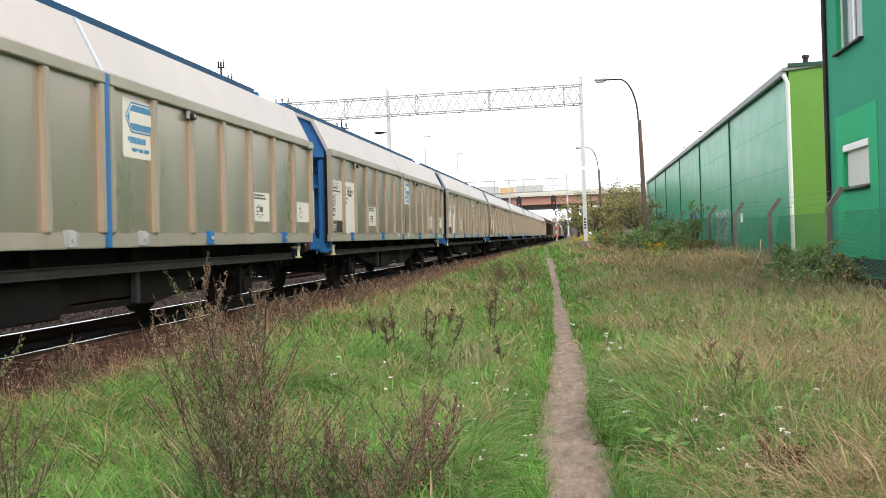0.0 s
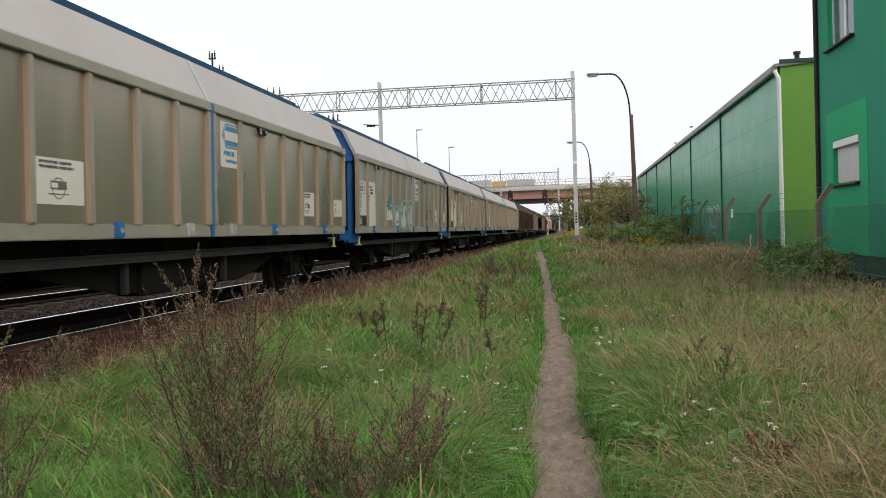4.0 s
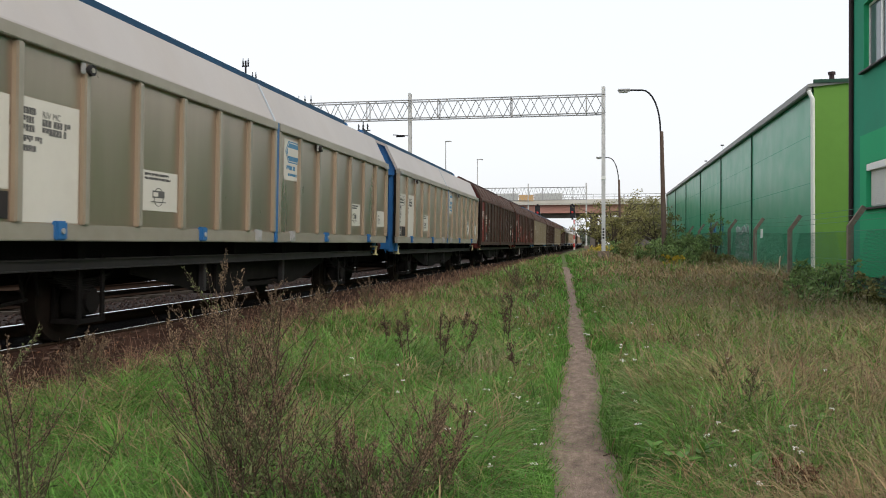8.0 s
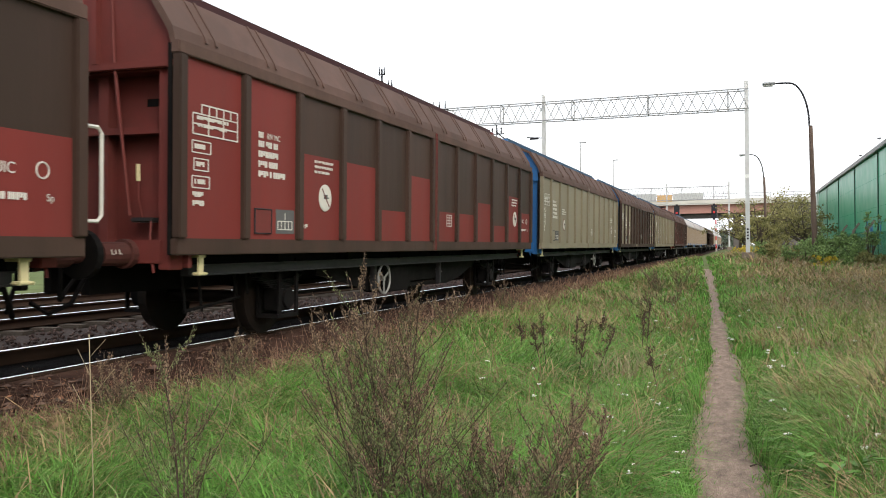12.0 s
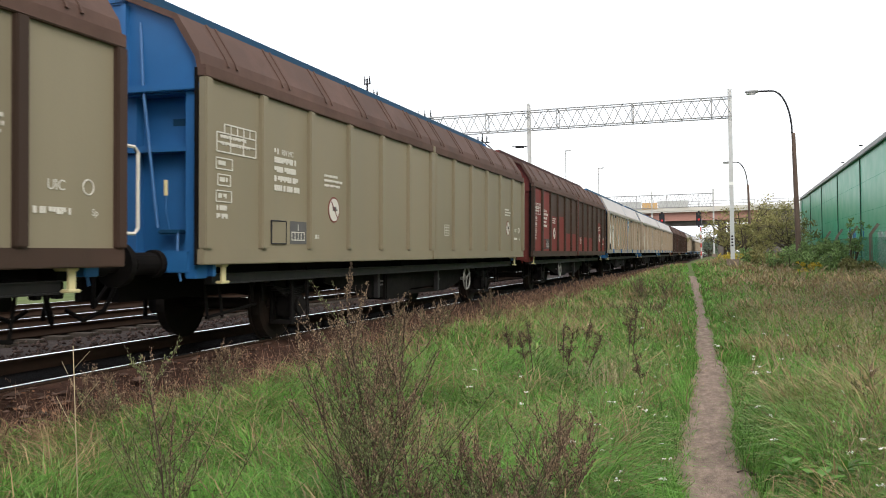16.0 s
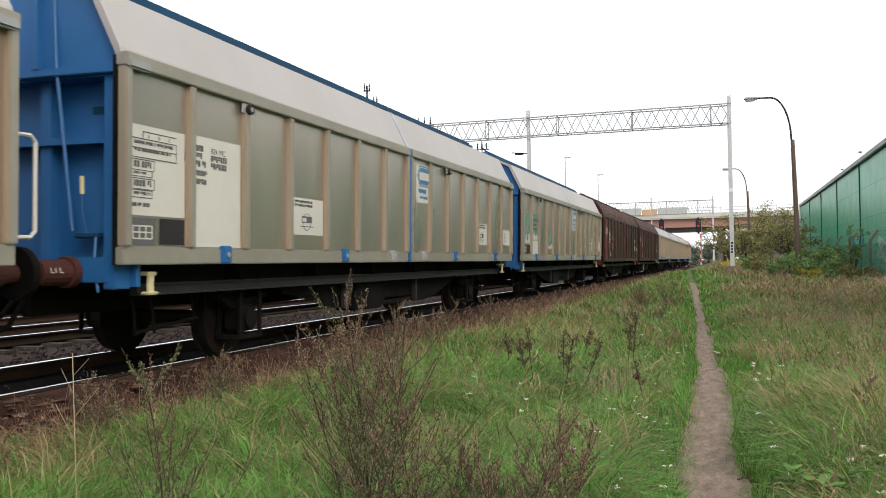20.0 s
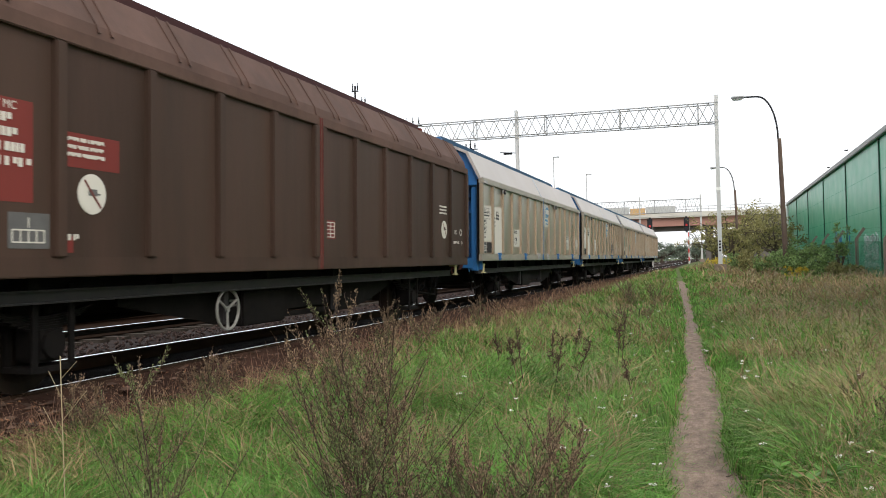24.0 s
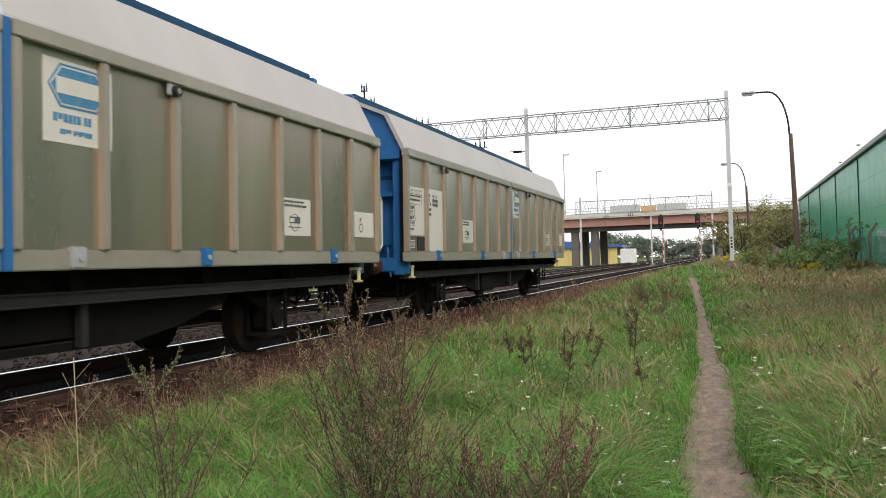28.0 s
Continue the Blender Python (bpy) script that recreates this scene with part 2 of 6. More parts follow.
GRASS_MIX = mat("meadow_grass", (0.188, 0.225, 0.070), 0.6, 0, 0.42, 4, 0.4, (0.27, 0.225, 0.12), island=0.5, trans=0.35, spec=0.14)
DEAD = mat("dead_stalks", (0.175, 0.105, 0.072), 0.85, 0, 0.45, 4, island=0.58, spec=0.06)
WEED = mat("mugwort_foliage", (0.150, 0.170, 0.080), 0.75, 0, 0.4, 4, island=0.55, trans=0.25, spec=0.1)
WEED_BROWN = mat("mugwort_seedheads", (0.215, 0.155, 0.105), 0.85, 0, 0.45, 4, island=0.55, trans=0.25, spec=0.06)
WEED_STEM = mat("mugwort_stem", (0.070, 0.048, 0.038), 0.8, 0, 0.3, 10, spec=0.1)
DOCK = mat("dark_dock_seed", (0.085, 0.055, 0.042), 0.85, 0, 0.3, 6, island=0.6, spec=0.06)
SEED_RED = mat("reddish_seed_grass", (0.215, 0.14, 0.095), 0.8, 0, 0.35, 4, island=0.50, trans=0.2, spec=0.15)
STRAW = mat("straw_stalk", (0.34, 0.28, 0.18), 0.7, 0, 0.3, 3, island=0.36, spec=0.15)
PETAL = mat("white_petals", (0.78, 0.78, 0.74), 0.7, 0, 0.06, island=0.11)
GOLD = mat("goldenrod", (0.45, 0.34, 0.03), 0.8, 0, 0.2, island=0.29)
LEAF = mat("bush_leaves", (0.190, 0.275, 0.098), 0.55, 0, 0.36, 1.0, 0.25, (0.15, 0.19, 0.06), island=0.55, trans=0.4, spec=0.25)
LEAF_YELLOW = mat("yellowing_leaves", (0.235, 0.215, 0.085), 0.6, 0, 0.34, 1.0, 0.2, (0.10, 0.11, 0.035), island=0.50, trans=0.3, spec=0.2)
# Distance haze is mixed into this leaf colour, so it is paler.
LEAF_HAZE = mat("hazed_leaves", (0.125, 0.155, 0.115), 0.7, 0, 0.3, 0.5, island=0.4, spec=0.15)
BARK = mat("bark", (0.09, 0.07, 0.055), 0.9, 0, 0.25, 12, bump=0.5, spec=0.06)


# ---- mesh helpers ----
def box(bm, x0, x1, y0, y1, z0, z1, bevel=0.0):
    r = bmesh.ops.create_cube(bm, size=1.0)
    for v in r["verts"]:
        v.co = Vector(((x0 + x1) / 2 + v.co.x * (x1 - x0), (y0 + y1) / 2 + v.co.y * (y1 - y0), (z0 + z1) / 2 + v.co.z * (z1 - z0)))
    if bevel:
        bmesh.ops.bevel(bm, geom=list({e for v in r["verts"] for e in v.link_edges}), offset=bevel, segments=2, affect="EDGES")
    return bm


def rod(bm, a, b, r, seg=8, r2=None):
    """A round bar from a to b, tapering to r2."""
    a, b = Vector(a), Vector(b)
    d = b - a
    m = Matrix.Translation((a + b) / 2) @ d.to_track_quat("Z", "Y").to_matrix().to_4x4()
    bmesh.ops.create_cone(bm, cap_ends=True, segments=seg, radius1=r, radius2=r if r2 is None else r2, depth=d.length, matrix=m)
    return bm


def tube(bm, pts, r, seg=6, closed=False):
    """One bent bar swept along the points, with mitred joints."""
    pts = [Vector(p) for p in pts]
    k, rings = len(pts), []
    side = None
    for i, p in enumerate(pts):
        a = pts[i - 1] if (i or closed) else p
        b = pts[(i + 1) % k] if (i < k - 1 or closed) else p
        d = (b - a).normalized()
        if side is None:
            side = d.orthogonal().normalized()
        side = (side - d * side.dot(d)).normalized()
        up = d.cross(side)
        rings.append([bm.verts.new(p + (side * math.cos(j * 2 * math.pi / seg) + up * math.sin(j * 2 * math.pi / seg)) * r) for j in range(seg)])
    for i in range(k if closed else k - 1):
        p, q = rings[i], rings[(i + 1) % k]
        for j in range(seg):
            bm.faces.new((p[j], p[(j + 1) % seg], q[(j + 1) % seg], q[j]))
    if not closed:
        bm.faces.new(rings[0][::-1])
        bm.faces.new(rings[-1])
    return bm


def prism(bm, prof, y0, y1):
    """Extrude an (x, z) outline along y."""
    a = [bm.verts.new((x, y0, z)) for x, z in prof]
    b = [bm.verts.new((x, y1, z)) for x, z in prof]
    k = len(prof)
    for i in range(k):
        bm.faces.new((a[i], a[(i + 1) % k], b[(i + 1) % k], b[i]))
    bm.faces.new(a[::-1])
    bm.faces.new(b)
    bmesh.ops.recalc_face_normals(bm, faces=bm.faces[:])
    return bm


def mesh_of(name, bm, material):
    me = bpy.data.meshes.new(name)
    bm.to_mesh(me)
    bm.free()
    me.materials.append(material)
    return me


def part(name, bm, material, parent, label="", at=(0, 0, 0)):
    """Link a bmesh, or a mesh made before, as ONE object under a thing or a part."""
    me = bm if isinstance(bm, bpy.types.Mesh) else mesh_of(name, bm, material)
    ob = new(name, me)
    ob.parent = parent
    ob.location = at
    if label:
        ob["label"] = label
    return ob


def thing(name, label, category, group="", kind="", at=(0, 0, 0)):
    ob = new(name)
    ob.empty_display_size = 0.3
    ob.location = at
    return tagged(ob, label, category, group, kind)


def solid(name, bm, material, label="", category="", group="", kind="", at=(0, 0, 0)):
    ob = new(name, mesh_of(name, bm, material))
    ob.location = at
    return tagged(ob, label, category, group, kind)


def B():
    return bmesh.new()


def flat(name, verts, faces, material):
    """A mesh from numpy arrays of corners and equal-sized faces."""
    me = bpy.data.meshes.new(name)
    verts, faces = np.asarray(verts, np.float32), np.asarray(faces, np.int32)
    k = faces.shape[1]
    me.vertices.add(len(verts))
    me.vertices.foreach_set("co", verts.ravel())
    me.loops.add(faces.size)
    me.loops.foreach_set("vertex_index", faces.ravel())
    me.polygons.add(len(faces))
    me.polygons.foreach_set("loop_start", np.arange(0, faces.size, k, dtype=np.int32))
    me.polygons.foreach_set("loop_total", np.full(len(faces), k, np.int32))
    me.update(calc_edges=True)
    me.materials.append(material)
    return me


def smooth(e0, e1, x):
    t = np.clip((x - e0) / (e1 - e0), 0, 1)
    return t * t * (3 - 2 * t)

# ---- plan: rails along y, rail top at z = 0, the camera at the origin's column ----
TRACKS = (-6.78, -12.1, -16.6)
BEND = 0.000008
HALF, SILL, EAVE = 1.46, 1.13, 3.07      # wagon body half width, bottom and top of its side
BODY, PITCH = 7.43, 16.1                  # half length of a body, length of a wagon over buffers


def bend(y):
    return -BEND * np.clip(y, 0, None) ** 2


def ground_z(x, y):
    """Height of the ground: level by the path, a bank rising ahead, the track bed lower."""
    x, y = np.asarray(x, float), np.asarray(y, float)
    z = -0.42 + 0.62 * smooth(26, 47, y) + 0.25 * smooth(50, 100, y)
    z = z + 0.32 * smooth(1.5, 6.0, x) * (1 - smooth(26, 44, y)) * smooth(20, 28, y)
    z = z + 0.04 * np.sin(x * 1.3 + 0.5) * np.cos(y * 0.8) * smooth(0.4, 1.5, np.abs(x + 0.5))
    edge = -4.3 + bend(y)
    w = smooth(edge - 0.9, edge + 1.8, x)
    return (-0.30) * (1 - w) + z * w


def path_x(y):
    return np.interp(y, [0, 5.6, 7.25, 8.4, 9.6, 12.6, 15.5, 18.4, 24, 30, 44, 60], [0.03, -0.10, -0.18, -0.20, -0.19, -0.31, -0.44, -0.53, -0.77, -1.05, -1.8, -2.6]) + 0.02 * np.sin(y * 1.7)


def ground_sheet():
    xs = np.concatenate([np.linspace(-900, -60, 12), np.linspace(-50, -8, 22), np.linspace(-7, 9, 81), np.linspace(10, 60, 26), np.linspace(80, 900, 12)])
    ys = np.concatenate([np.linspace(-1200, -20, 14), np.linspace(-15, 60, 151), np.linspace(62, 150, 45), np.linspace(170, 1500, 20)])
    X, Y = np.meshgrid(xs, ys)
    Z = ground_z(X, Y) - 0.035 * np.exp(-((X - path_x(Y)) / 0.22) ** 2) * (1 - smooth(40, 50, Y))
    V = np.stack([X, Y, Z], -1).reshape(-1, 3)
    nx, ny = len(xs), len(ys)
    i = (np.arange(ny - 1)[:, None] * nx + np.arange(nx - 1)).ravel()
    Fq = np.stack([i, i + 1, i + nx + 1, i + nx], -1)
    g = new("ground", flat("ground", V, Fq, SOIL))
    tagged(g, "uneven ground of soil and turf beside the railway", "ground", kind="structure")
    for p in g.data.polygons:
        p.use_smooth = True


def strip(name, xl, xr, ys, dz, material, label, category):
    """A ribbon over the ground between two edges given as functions of y."""
    k = 5
    V = []
    for y in ys:
        for j in range(k):
            x = xl(y) + (xr(y) - xl(y)) * j / (k - 1)
            V.append((x, y, float(ground_z(x, y)) + dz * math.sin(math.pi * (0.08 + 0.84 * j / (k - 1)))))
    i = (np.arange(len(ys) - 1)[:, None] * k + np.arange(k - 1)).ravel()
    Fq = np.stack([i, i + 1, i + k + 1, i + k], -1)
    ob = new(name, flat(name, V, Fq, material))
    return tagged(ob, label, category, kind="structure")


ground_sheet()
rp = random.Random(5)
wob = [rp.uniform(-0.035, 0.035) for _ in range(400)]
strip("path", lambda y: path_x(y) - 0.24 - wob[int(y * 6 + 90) % 400], lambda y: path_x(y) + 0.24 + wob[int(y * 6 + 250) % 400],
      np.linspace(-14, 40, 325), 0.012, PATH, "narrow trodden footpath of pale brown earth through grass", "path").data.shade_smooth()


def trackside():
    """Bare lumpy dirt banked up against the near rail, falling to the grass, with clods and dead leaves on it."""
    rt, k = np.random.RandomState(8), 17
    ys = np.concatenate([np.arange(-30, 0, 0.5), np.arange(0, 28, 0.07), np.arange(28, 125, 0.35)])
    Y, J = np.meshgrid(ys, np.arange(k) / (k - 1.0), indexing="ij")
    x1 = -4.72 + 0.14 * np.sin(Y * 0.7) + 0.09 * np.sin(Y * 2.3)
    X = -5.965 + (x1 + 5.965) * J
    low = ground_z(x1 + bend(Y), Y) - 0.02
    lump = 0.028 * rt.randn(*X.shape) + 0.05 * np.sin(X * 9 + 2 * np.sin(Y * 1.7)) * np.sin(Y * 4.1 + 3 * np.sin(X * 3))
    Z = -0.03 + (low + 0.03) * J ** 0.75 + lump * np.sin(np.pi * J) ** 0.6
    V = np.stack([X + bend(Y), Y, Z], -1).reshape(-1, 3)
    i = (np.arange(len(ys) - 1)[:, None] * k + np.arange(k - 1)).ravel()
    ob = new("trackside", flat("trackside", V, np.stack([i, i + 1, i + k + 1, i + k], -1), DIRT))
    tagged(ob, "bare reddish brown dirt banked beside the rail", "dirt", kind="structure")
    n = 4200
    y, f = 3.5 + 46 * rt.rand(n) ** 1.8, rt.rand(n)
    x = -5.93 + 1.25 * f
    z = -0.03 + (ground_z(-4.72 + bend(y), y) + 0.01) * f ** 0.75
    s = 0.012 + 0.055 * rt.rand(n) ** 4
    base = np.array([(1, 0, 0), (0.3, 0.9, 0), (-0.8, 0.6, 0), (-0.8, -0.6, 0), (0.3, -0.9, 0), (0.1, 0.1, 0.55), (-0.3, -0.1, 0.5)])
    tri = np.array([(0, 1, 5), (1, 2, 5), (2, 6, 5), (2, 3, 6), (3, 4, 6), (4, 5, 6), (4, 0, 5)])
    V = base[None] * rt.uniform(0.6, 1.3, (n, 7, 1)) * s[:, None, None] * np.array([1, 1.5, 0.7]) + np.stack([x + bend(y), y, z], -1)[:, None]
    tagged(new("dirt_clods", flat("dirt_clods", V.reshape(-1, 3), (tri[None] + 7 * np.arange(n)[:, None, None]).reshape(-1, 3), CLOD)), "loose clods and flat stones in the dirt", "dirt", kind="stuff")
    n = 5200
    y, f = 3.5 + 46 * rt.rand(n) ** 1.8, np.clip(rt.rand(n) ** 0.7 * 1.25, 0, 1.2)
    c = np.stack([-5.93 + 1.25 * f + bend(y), y, 0.012 - 0.03 + (ground_z(-4.72 + bend(y), y) + 0.05) * np.minimum(f, 1) ** 0.75 + 0.03 * rt.rand(n)], -1)
    a, b = rt.randn(n, 3) * np.array([1, 1, 0.35]), rt.randn(n, 3) * np.array([1, 1, 0.35])
    a *= (rt.uniform(0.012, 0.04, n) / np.linalg.norm(a, axis=1))[:, None]
    b *= (rt.uniform(0.005, 0.014, n) / np.linalg.norm(b, axis=1))[:, None]
    V = np.stack([c - a, c + b, c + a, c - b], 1).reshape(-1, 3)
    tagged(new("leaf_litter", flat("leaf_litter", V, np.arange(4 * n).reshape(-1, 4), LITTER)), "scattered dead brown leaves and stalk bits", "litter", kind="stuff")


trackside()


# ---- railway ----
def ballast_bed():
    ys = np.concatenate([np.concatenate([np.arange(-450, -30, 30.0), np.arange(-30, 140, 2.0)]), np.arange(150, 900, 30.0)])
    prof = ((-21.5, -0.45), (-20.5, -0.30), (-14.6, -0.24), (-14.0, -0.27), (-10.2, -0.23), (-9.3, -0.27), (-8.6, -0.22), (-5.75, -0.215), (-5.3, -0.40))
    V = [(x + bend(y), y, z) for y in ys for x, z in prof]
    k = len(prof)
    i = (np.arange(len(ys) - 1)[:, None] * k + np.arange(k - 1)).ravel()
    ob = new("ballast_bed", flat("ballast_bed", V, np.stack([i, i + 1, i + k + 1, i + k], -1), BALLAST))
    tagged(ob, "grey-brown crushed stone bed under the rails", "ballast", kind="structure")


def rails():
    head = ((-0.075, -0.172), (0.075, -0.172), (0.075, -0.15), (0.012, -0.13), (0.012, -0.045), (0.036, -0.035), (0.036, -0.004), (-0.036, -0.004), (-0.036, -0.035), (-0.012, -0.045), (-0.012, -0.13), (-0.075, -0.15))
    ys = np.concatenate([np.concatenate([np.arange(-450, -30, 30.0), np.arange(-30, 140, 3.0)]), np.arange(150, 900, 25.0)])
    for c in TRACKS:
        tr = thing("railway_track", "pair of steel rails with shiny running tops on sleepers", "railway track", "parallel railway tracks", "structure")
        for off in (-0.753, 0.753):
            lift = 0.03 if off < 0 else 0.0
            V = [(c + off + bend(y) + x, y, z + lift) for y in ys for x, z in head]
            k = len(head)
            i = np.arange(len(ys) - 1)[:, None] * k
            a, b = i + np.arange(k), i + (np.arange(k) + 1) % k
            Fq = np.stack([a, b, b + k, a + k], -1).reshape(-1, 4)
            part("rail", flat("rail", V, Fq, RAIL_RUST), None, tr)
            V = [(c + off + bend(y) + x, y, z + lift) for y in ys for x, z in ((-0.034, -0.003), (-0.028, 0.0), (0.028, 0.0), (0.034, -0.003))]
            i = (np.arange(len(ys) - 1)[:, None] * 4 + np.arange(3)).ravel()
            part("running_surface", flat("running_surface", V, np.stack([i, i + 1, i + 5, i + 4], -1), RAIL_TOP), None, tr, "shiny worn rail top")
        bm = B()
        box(bm, -1.3, 1.3, -0.13, 0.13, -0.36, -0.178, 0.02)
        me = mesh_of("sleeper", bm, SLEEPER)
        for j in range(95 if c == TRACKS[0] else 60):
            y = -6 + j * 0.62
            part("sleeper", me, None, tr, at=(c + float(bend(y)), y, 0))


# Dark sheet: oily stone with the shade beneath the train painted in.
def shaded_oily_bed():
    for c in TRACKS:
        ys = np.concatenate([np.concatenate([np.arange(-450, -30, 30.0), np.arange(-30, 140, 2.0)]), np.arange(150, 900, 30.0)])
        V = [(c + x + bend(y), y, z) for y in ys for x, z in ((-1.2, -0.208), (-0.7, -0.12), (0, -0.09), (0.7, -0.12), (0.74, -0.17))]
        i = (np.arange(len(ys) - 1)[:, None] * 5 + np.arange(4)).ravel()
        ob = new("track_bed", flat("track_bed", V, np.stack([i, i + 1, i + 6, i + 5], -1), OILY_SHADE))
        tagged(ob, "stone bed between the rails, dark with oil stains and painted shade", "ballast", kind="structure")


def stones():
    """Loose ballast stones where the camera sees the bed near by."""
    rs = np.random.RandomState(3)
    n = 14000
    y = 3 + 42 * rs.rand(n) ** 1.7
    x = np.where(rs.rand(n) < 0.75, rs.uniform(-10.6, -5.7, n), rs.uniform(-20, -10.6, n))
    s = rs.uniform(0.018, 0.05, n)
    base = np.array([(1, 0, 0), (-1, 0, 0), (0, 1, 0), (0, -1, 0), (0, 0, 1), (0, 0, -0.6)])
    tri = np.array([(0, 2, 4), (2, 1, 4), (1, 3, 4), (3, 0, 4), (2, 0, 5), (1, 2, 5), (3, 1, 5), (0, 3, 5)])
    V = (base[None] * rs.uniform(0.5, 1.2, (n, 6, 1))) * s[:, None, None]
    a = rs.rand(n) * 6.28
    c, q = np.cos(a)[:, None], np.sin(a)[:, None]
    V = np.stack([V[..., 0] * c - V[..., 1] * q, V[..., 0] * q + V[..., 1] * c, V[..., 2]], -1)
    keep = np.min([np.abs(x - c) for c in TRACKS], axis=0) > 0.95
    x, y, V, n = x[keep], y[keep], V[keep], int(keep.sum())
    V += np.stack([x + bend(y), y, np.full(n, -0.205)], -1)[:, None]
    Ft = (tri[None] + 6 * np.arange(n)[:, None, None]).reshape(-1, 3)
    tagged(new("ballast_stones", flat("ballast_stones", V.reshape(-1, 3), Ft, STONE)), "loose crushed ballast stones between the rails", "stones", kind="stuff")


ballast_bed()
rails()
shaded_oily_bed()
stones()


# ---- wagons ----
ROOF = ((HALF, EAVE), (1.44, 3.15), (1.14, 3.74), (0.34, 4.07))   # side profile of the shoulder


TALL = ((HALF, 3.15), (1.42, 3.32), (1.15, 3.74), (0.34, 4.07))   # the same for the painted wagons


def shoulder_prof(sign, roof, t=0.05):
    outer = [(sign * x, z) for x, z in roof]
    return outer + [(sign * (x - t), z - t) for x, z in reversed(roof)]


def wheelset_mesh():
    bm = B()
    for s in (-1, 1):
        rod(bm, (s * 0.68, 0, 0), (s * 0.815, 0, 0), 0.46, 28)
        rod(bm, (s * 0.655, 0, 0), (s * 0.685, 0, 0), 0.49, 28)
        rod(bm, (s * 0.815, 0, 0), (s * 0.84, 0, 0), 0.36, 20, 0.2)
        rod(bm, (s * 0.84, 0, 0), (s * 1.02, 0, 0), 0.09, 12)
        for k in range(3):
            a = k * 2.094
            rod(bm, (s * 0.82, 0.25 * math.cos(a), 0.25 * math.sin(a)), (s * 0.845, 0.25 * math.cos(a), 0.25 * math.sin(a)), 0.06, 8)
    rod(bm, (-0.7, 0, 0), (0.7, 0, 0), 0.085, 12)
    return mesh_of("wheelset", bm, WHEEL)


def common_meshes():
    d = {"wheelset": wheelset_mesh()}
    bm = B()
    box(bm, 0.9, 1.16, -0.17, 0.17, 0.30, 0.62, 0.03)
    rod(bm, (1.14, 0, 0.46), (1.2, 0, 0.46), 0.13, 14)
    d["axle_box"] = mesh_of("axle_box", bm, FRAME)
    bm = B()
    for k in range(6):
        L = 0.62 - 0.08 * k
        for a, b in ((-1, -0.5), (-0.5, 0), (0, 0.5), (0.5, 1)):
            za, zb = [0.70 - 0.022 * k + 0.08 * (q * L / 0.62) ** 2 for q in (a, b)]
            r = [bm.verts.new((x, q * L, z)) for x, q, z in ((0.98, a, za), (1.08, a, za), (1.08, b, zb), (0.98, b, zb))]
            r2 = [bm.verts.new((v.co.x, v.co.y, v.co.z - 0.02)) for v in r]
            bm.faces.new(r)
            bm.faces.new(r2[::-1])
            for i in range(4):
                bm.faces.new((r[i], r2[i], r2[(i + 1) % 4], r[(i + 1) % 4]))
    bmesh.ops.recalc_face_normals(bm, faces=bm.faces[:])
    d["leaf_spring"] = mesh_of("leaf_spring", bm, FRAME)
    bm = B()
    for s in (-0.22, 0.22):
        box(bm, 0.86, 0.9, s - 0.03, s + 0.03, 0.25, 0.98)
        box(bm, 1.16, 1.19, s - 0.03, s + 0.03, 0.25, 0.98)
    box(bm, 0.86, 1.19, -0.26, 0.26, 0.22, 0.27)
    d["axle_guard"] = mesh_of("axle_guard", bm, FRAME)
    bm = B()
    prism(bm, [(1.14, 0.82), (1.27, 0.82), (1.27, 0.835), (1.24, 0.835), (1.24, 0.925), (1.27, 0.925), (1.27, 0.94), (1.14, 0.94)], -6.9, 6.9)
    d["solebar"] = mesh_of("solebar", bm, SOLEBAR)
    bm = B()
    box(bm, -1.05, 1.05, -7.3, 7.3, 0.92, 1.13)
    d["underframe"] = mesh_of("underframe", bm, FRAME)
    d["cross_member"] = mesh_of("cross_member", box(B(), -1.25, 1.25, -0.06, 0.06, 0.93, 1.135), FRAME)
    bm = B()
    for prof in (((-3.7, 0.82), (-3.7, 0.73), (-2.4, 0.51), (2.85, 0.51), (3.7, 0.72), (3.7, 0.82)), ((-2.18, 0.47), (-1.95, 0.42), (1.95, 0.385), (2.6, 0.47)),
                 ((-2.4, 0.51), (-2.18, 0.47), (-0.1, 0.47), (-0.1, 0.51)), ((1.2, 0.51), (1.2, 0.47), (2.6, 0.47), (2.85, 0.51))):
        a, b = [[bm.verts.new((x, y, z)) for y, z in prof] for x in (1.03, 1.06)]
        bm.faces.new(a[::-1])
        bm.faces.new(b)
        for i in range(len(a)):
            q = (i + 1) % len(a)
            bm.faces.new((a[i], a[q], b[q], b[i]))
    bmesh.ops.recalc_face_normals(bm, faces=bm.faces[:])
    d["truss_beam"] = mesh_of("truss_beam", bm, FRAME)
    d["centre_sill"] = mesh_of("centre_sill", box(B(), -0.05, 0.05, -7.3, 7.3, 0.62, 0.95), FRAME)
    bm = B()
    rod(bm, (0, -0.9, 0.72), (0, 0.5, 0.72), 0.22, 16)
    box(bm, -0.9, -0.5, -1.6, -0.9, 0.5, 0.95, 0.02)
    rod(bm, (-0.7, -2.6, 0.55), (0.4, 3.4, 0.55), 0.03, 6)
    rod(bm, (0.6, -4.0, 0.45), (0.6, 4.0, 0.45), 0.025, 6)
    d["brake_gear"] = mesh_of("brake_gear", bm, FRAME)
    bm = B()
    box(bm, 0.75, 1.13, -1.45, -0.35, 0.36, 0.8, 0.02)
    d["equipment_box"] = mesh_of("equipment_box", bm, FRAME)
    bm = B()
    box(bm, 1.10, 1.18, -0.05, 0.05, 0.42, 0.82, 0.008)
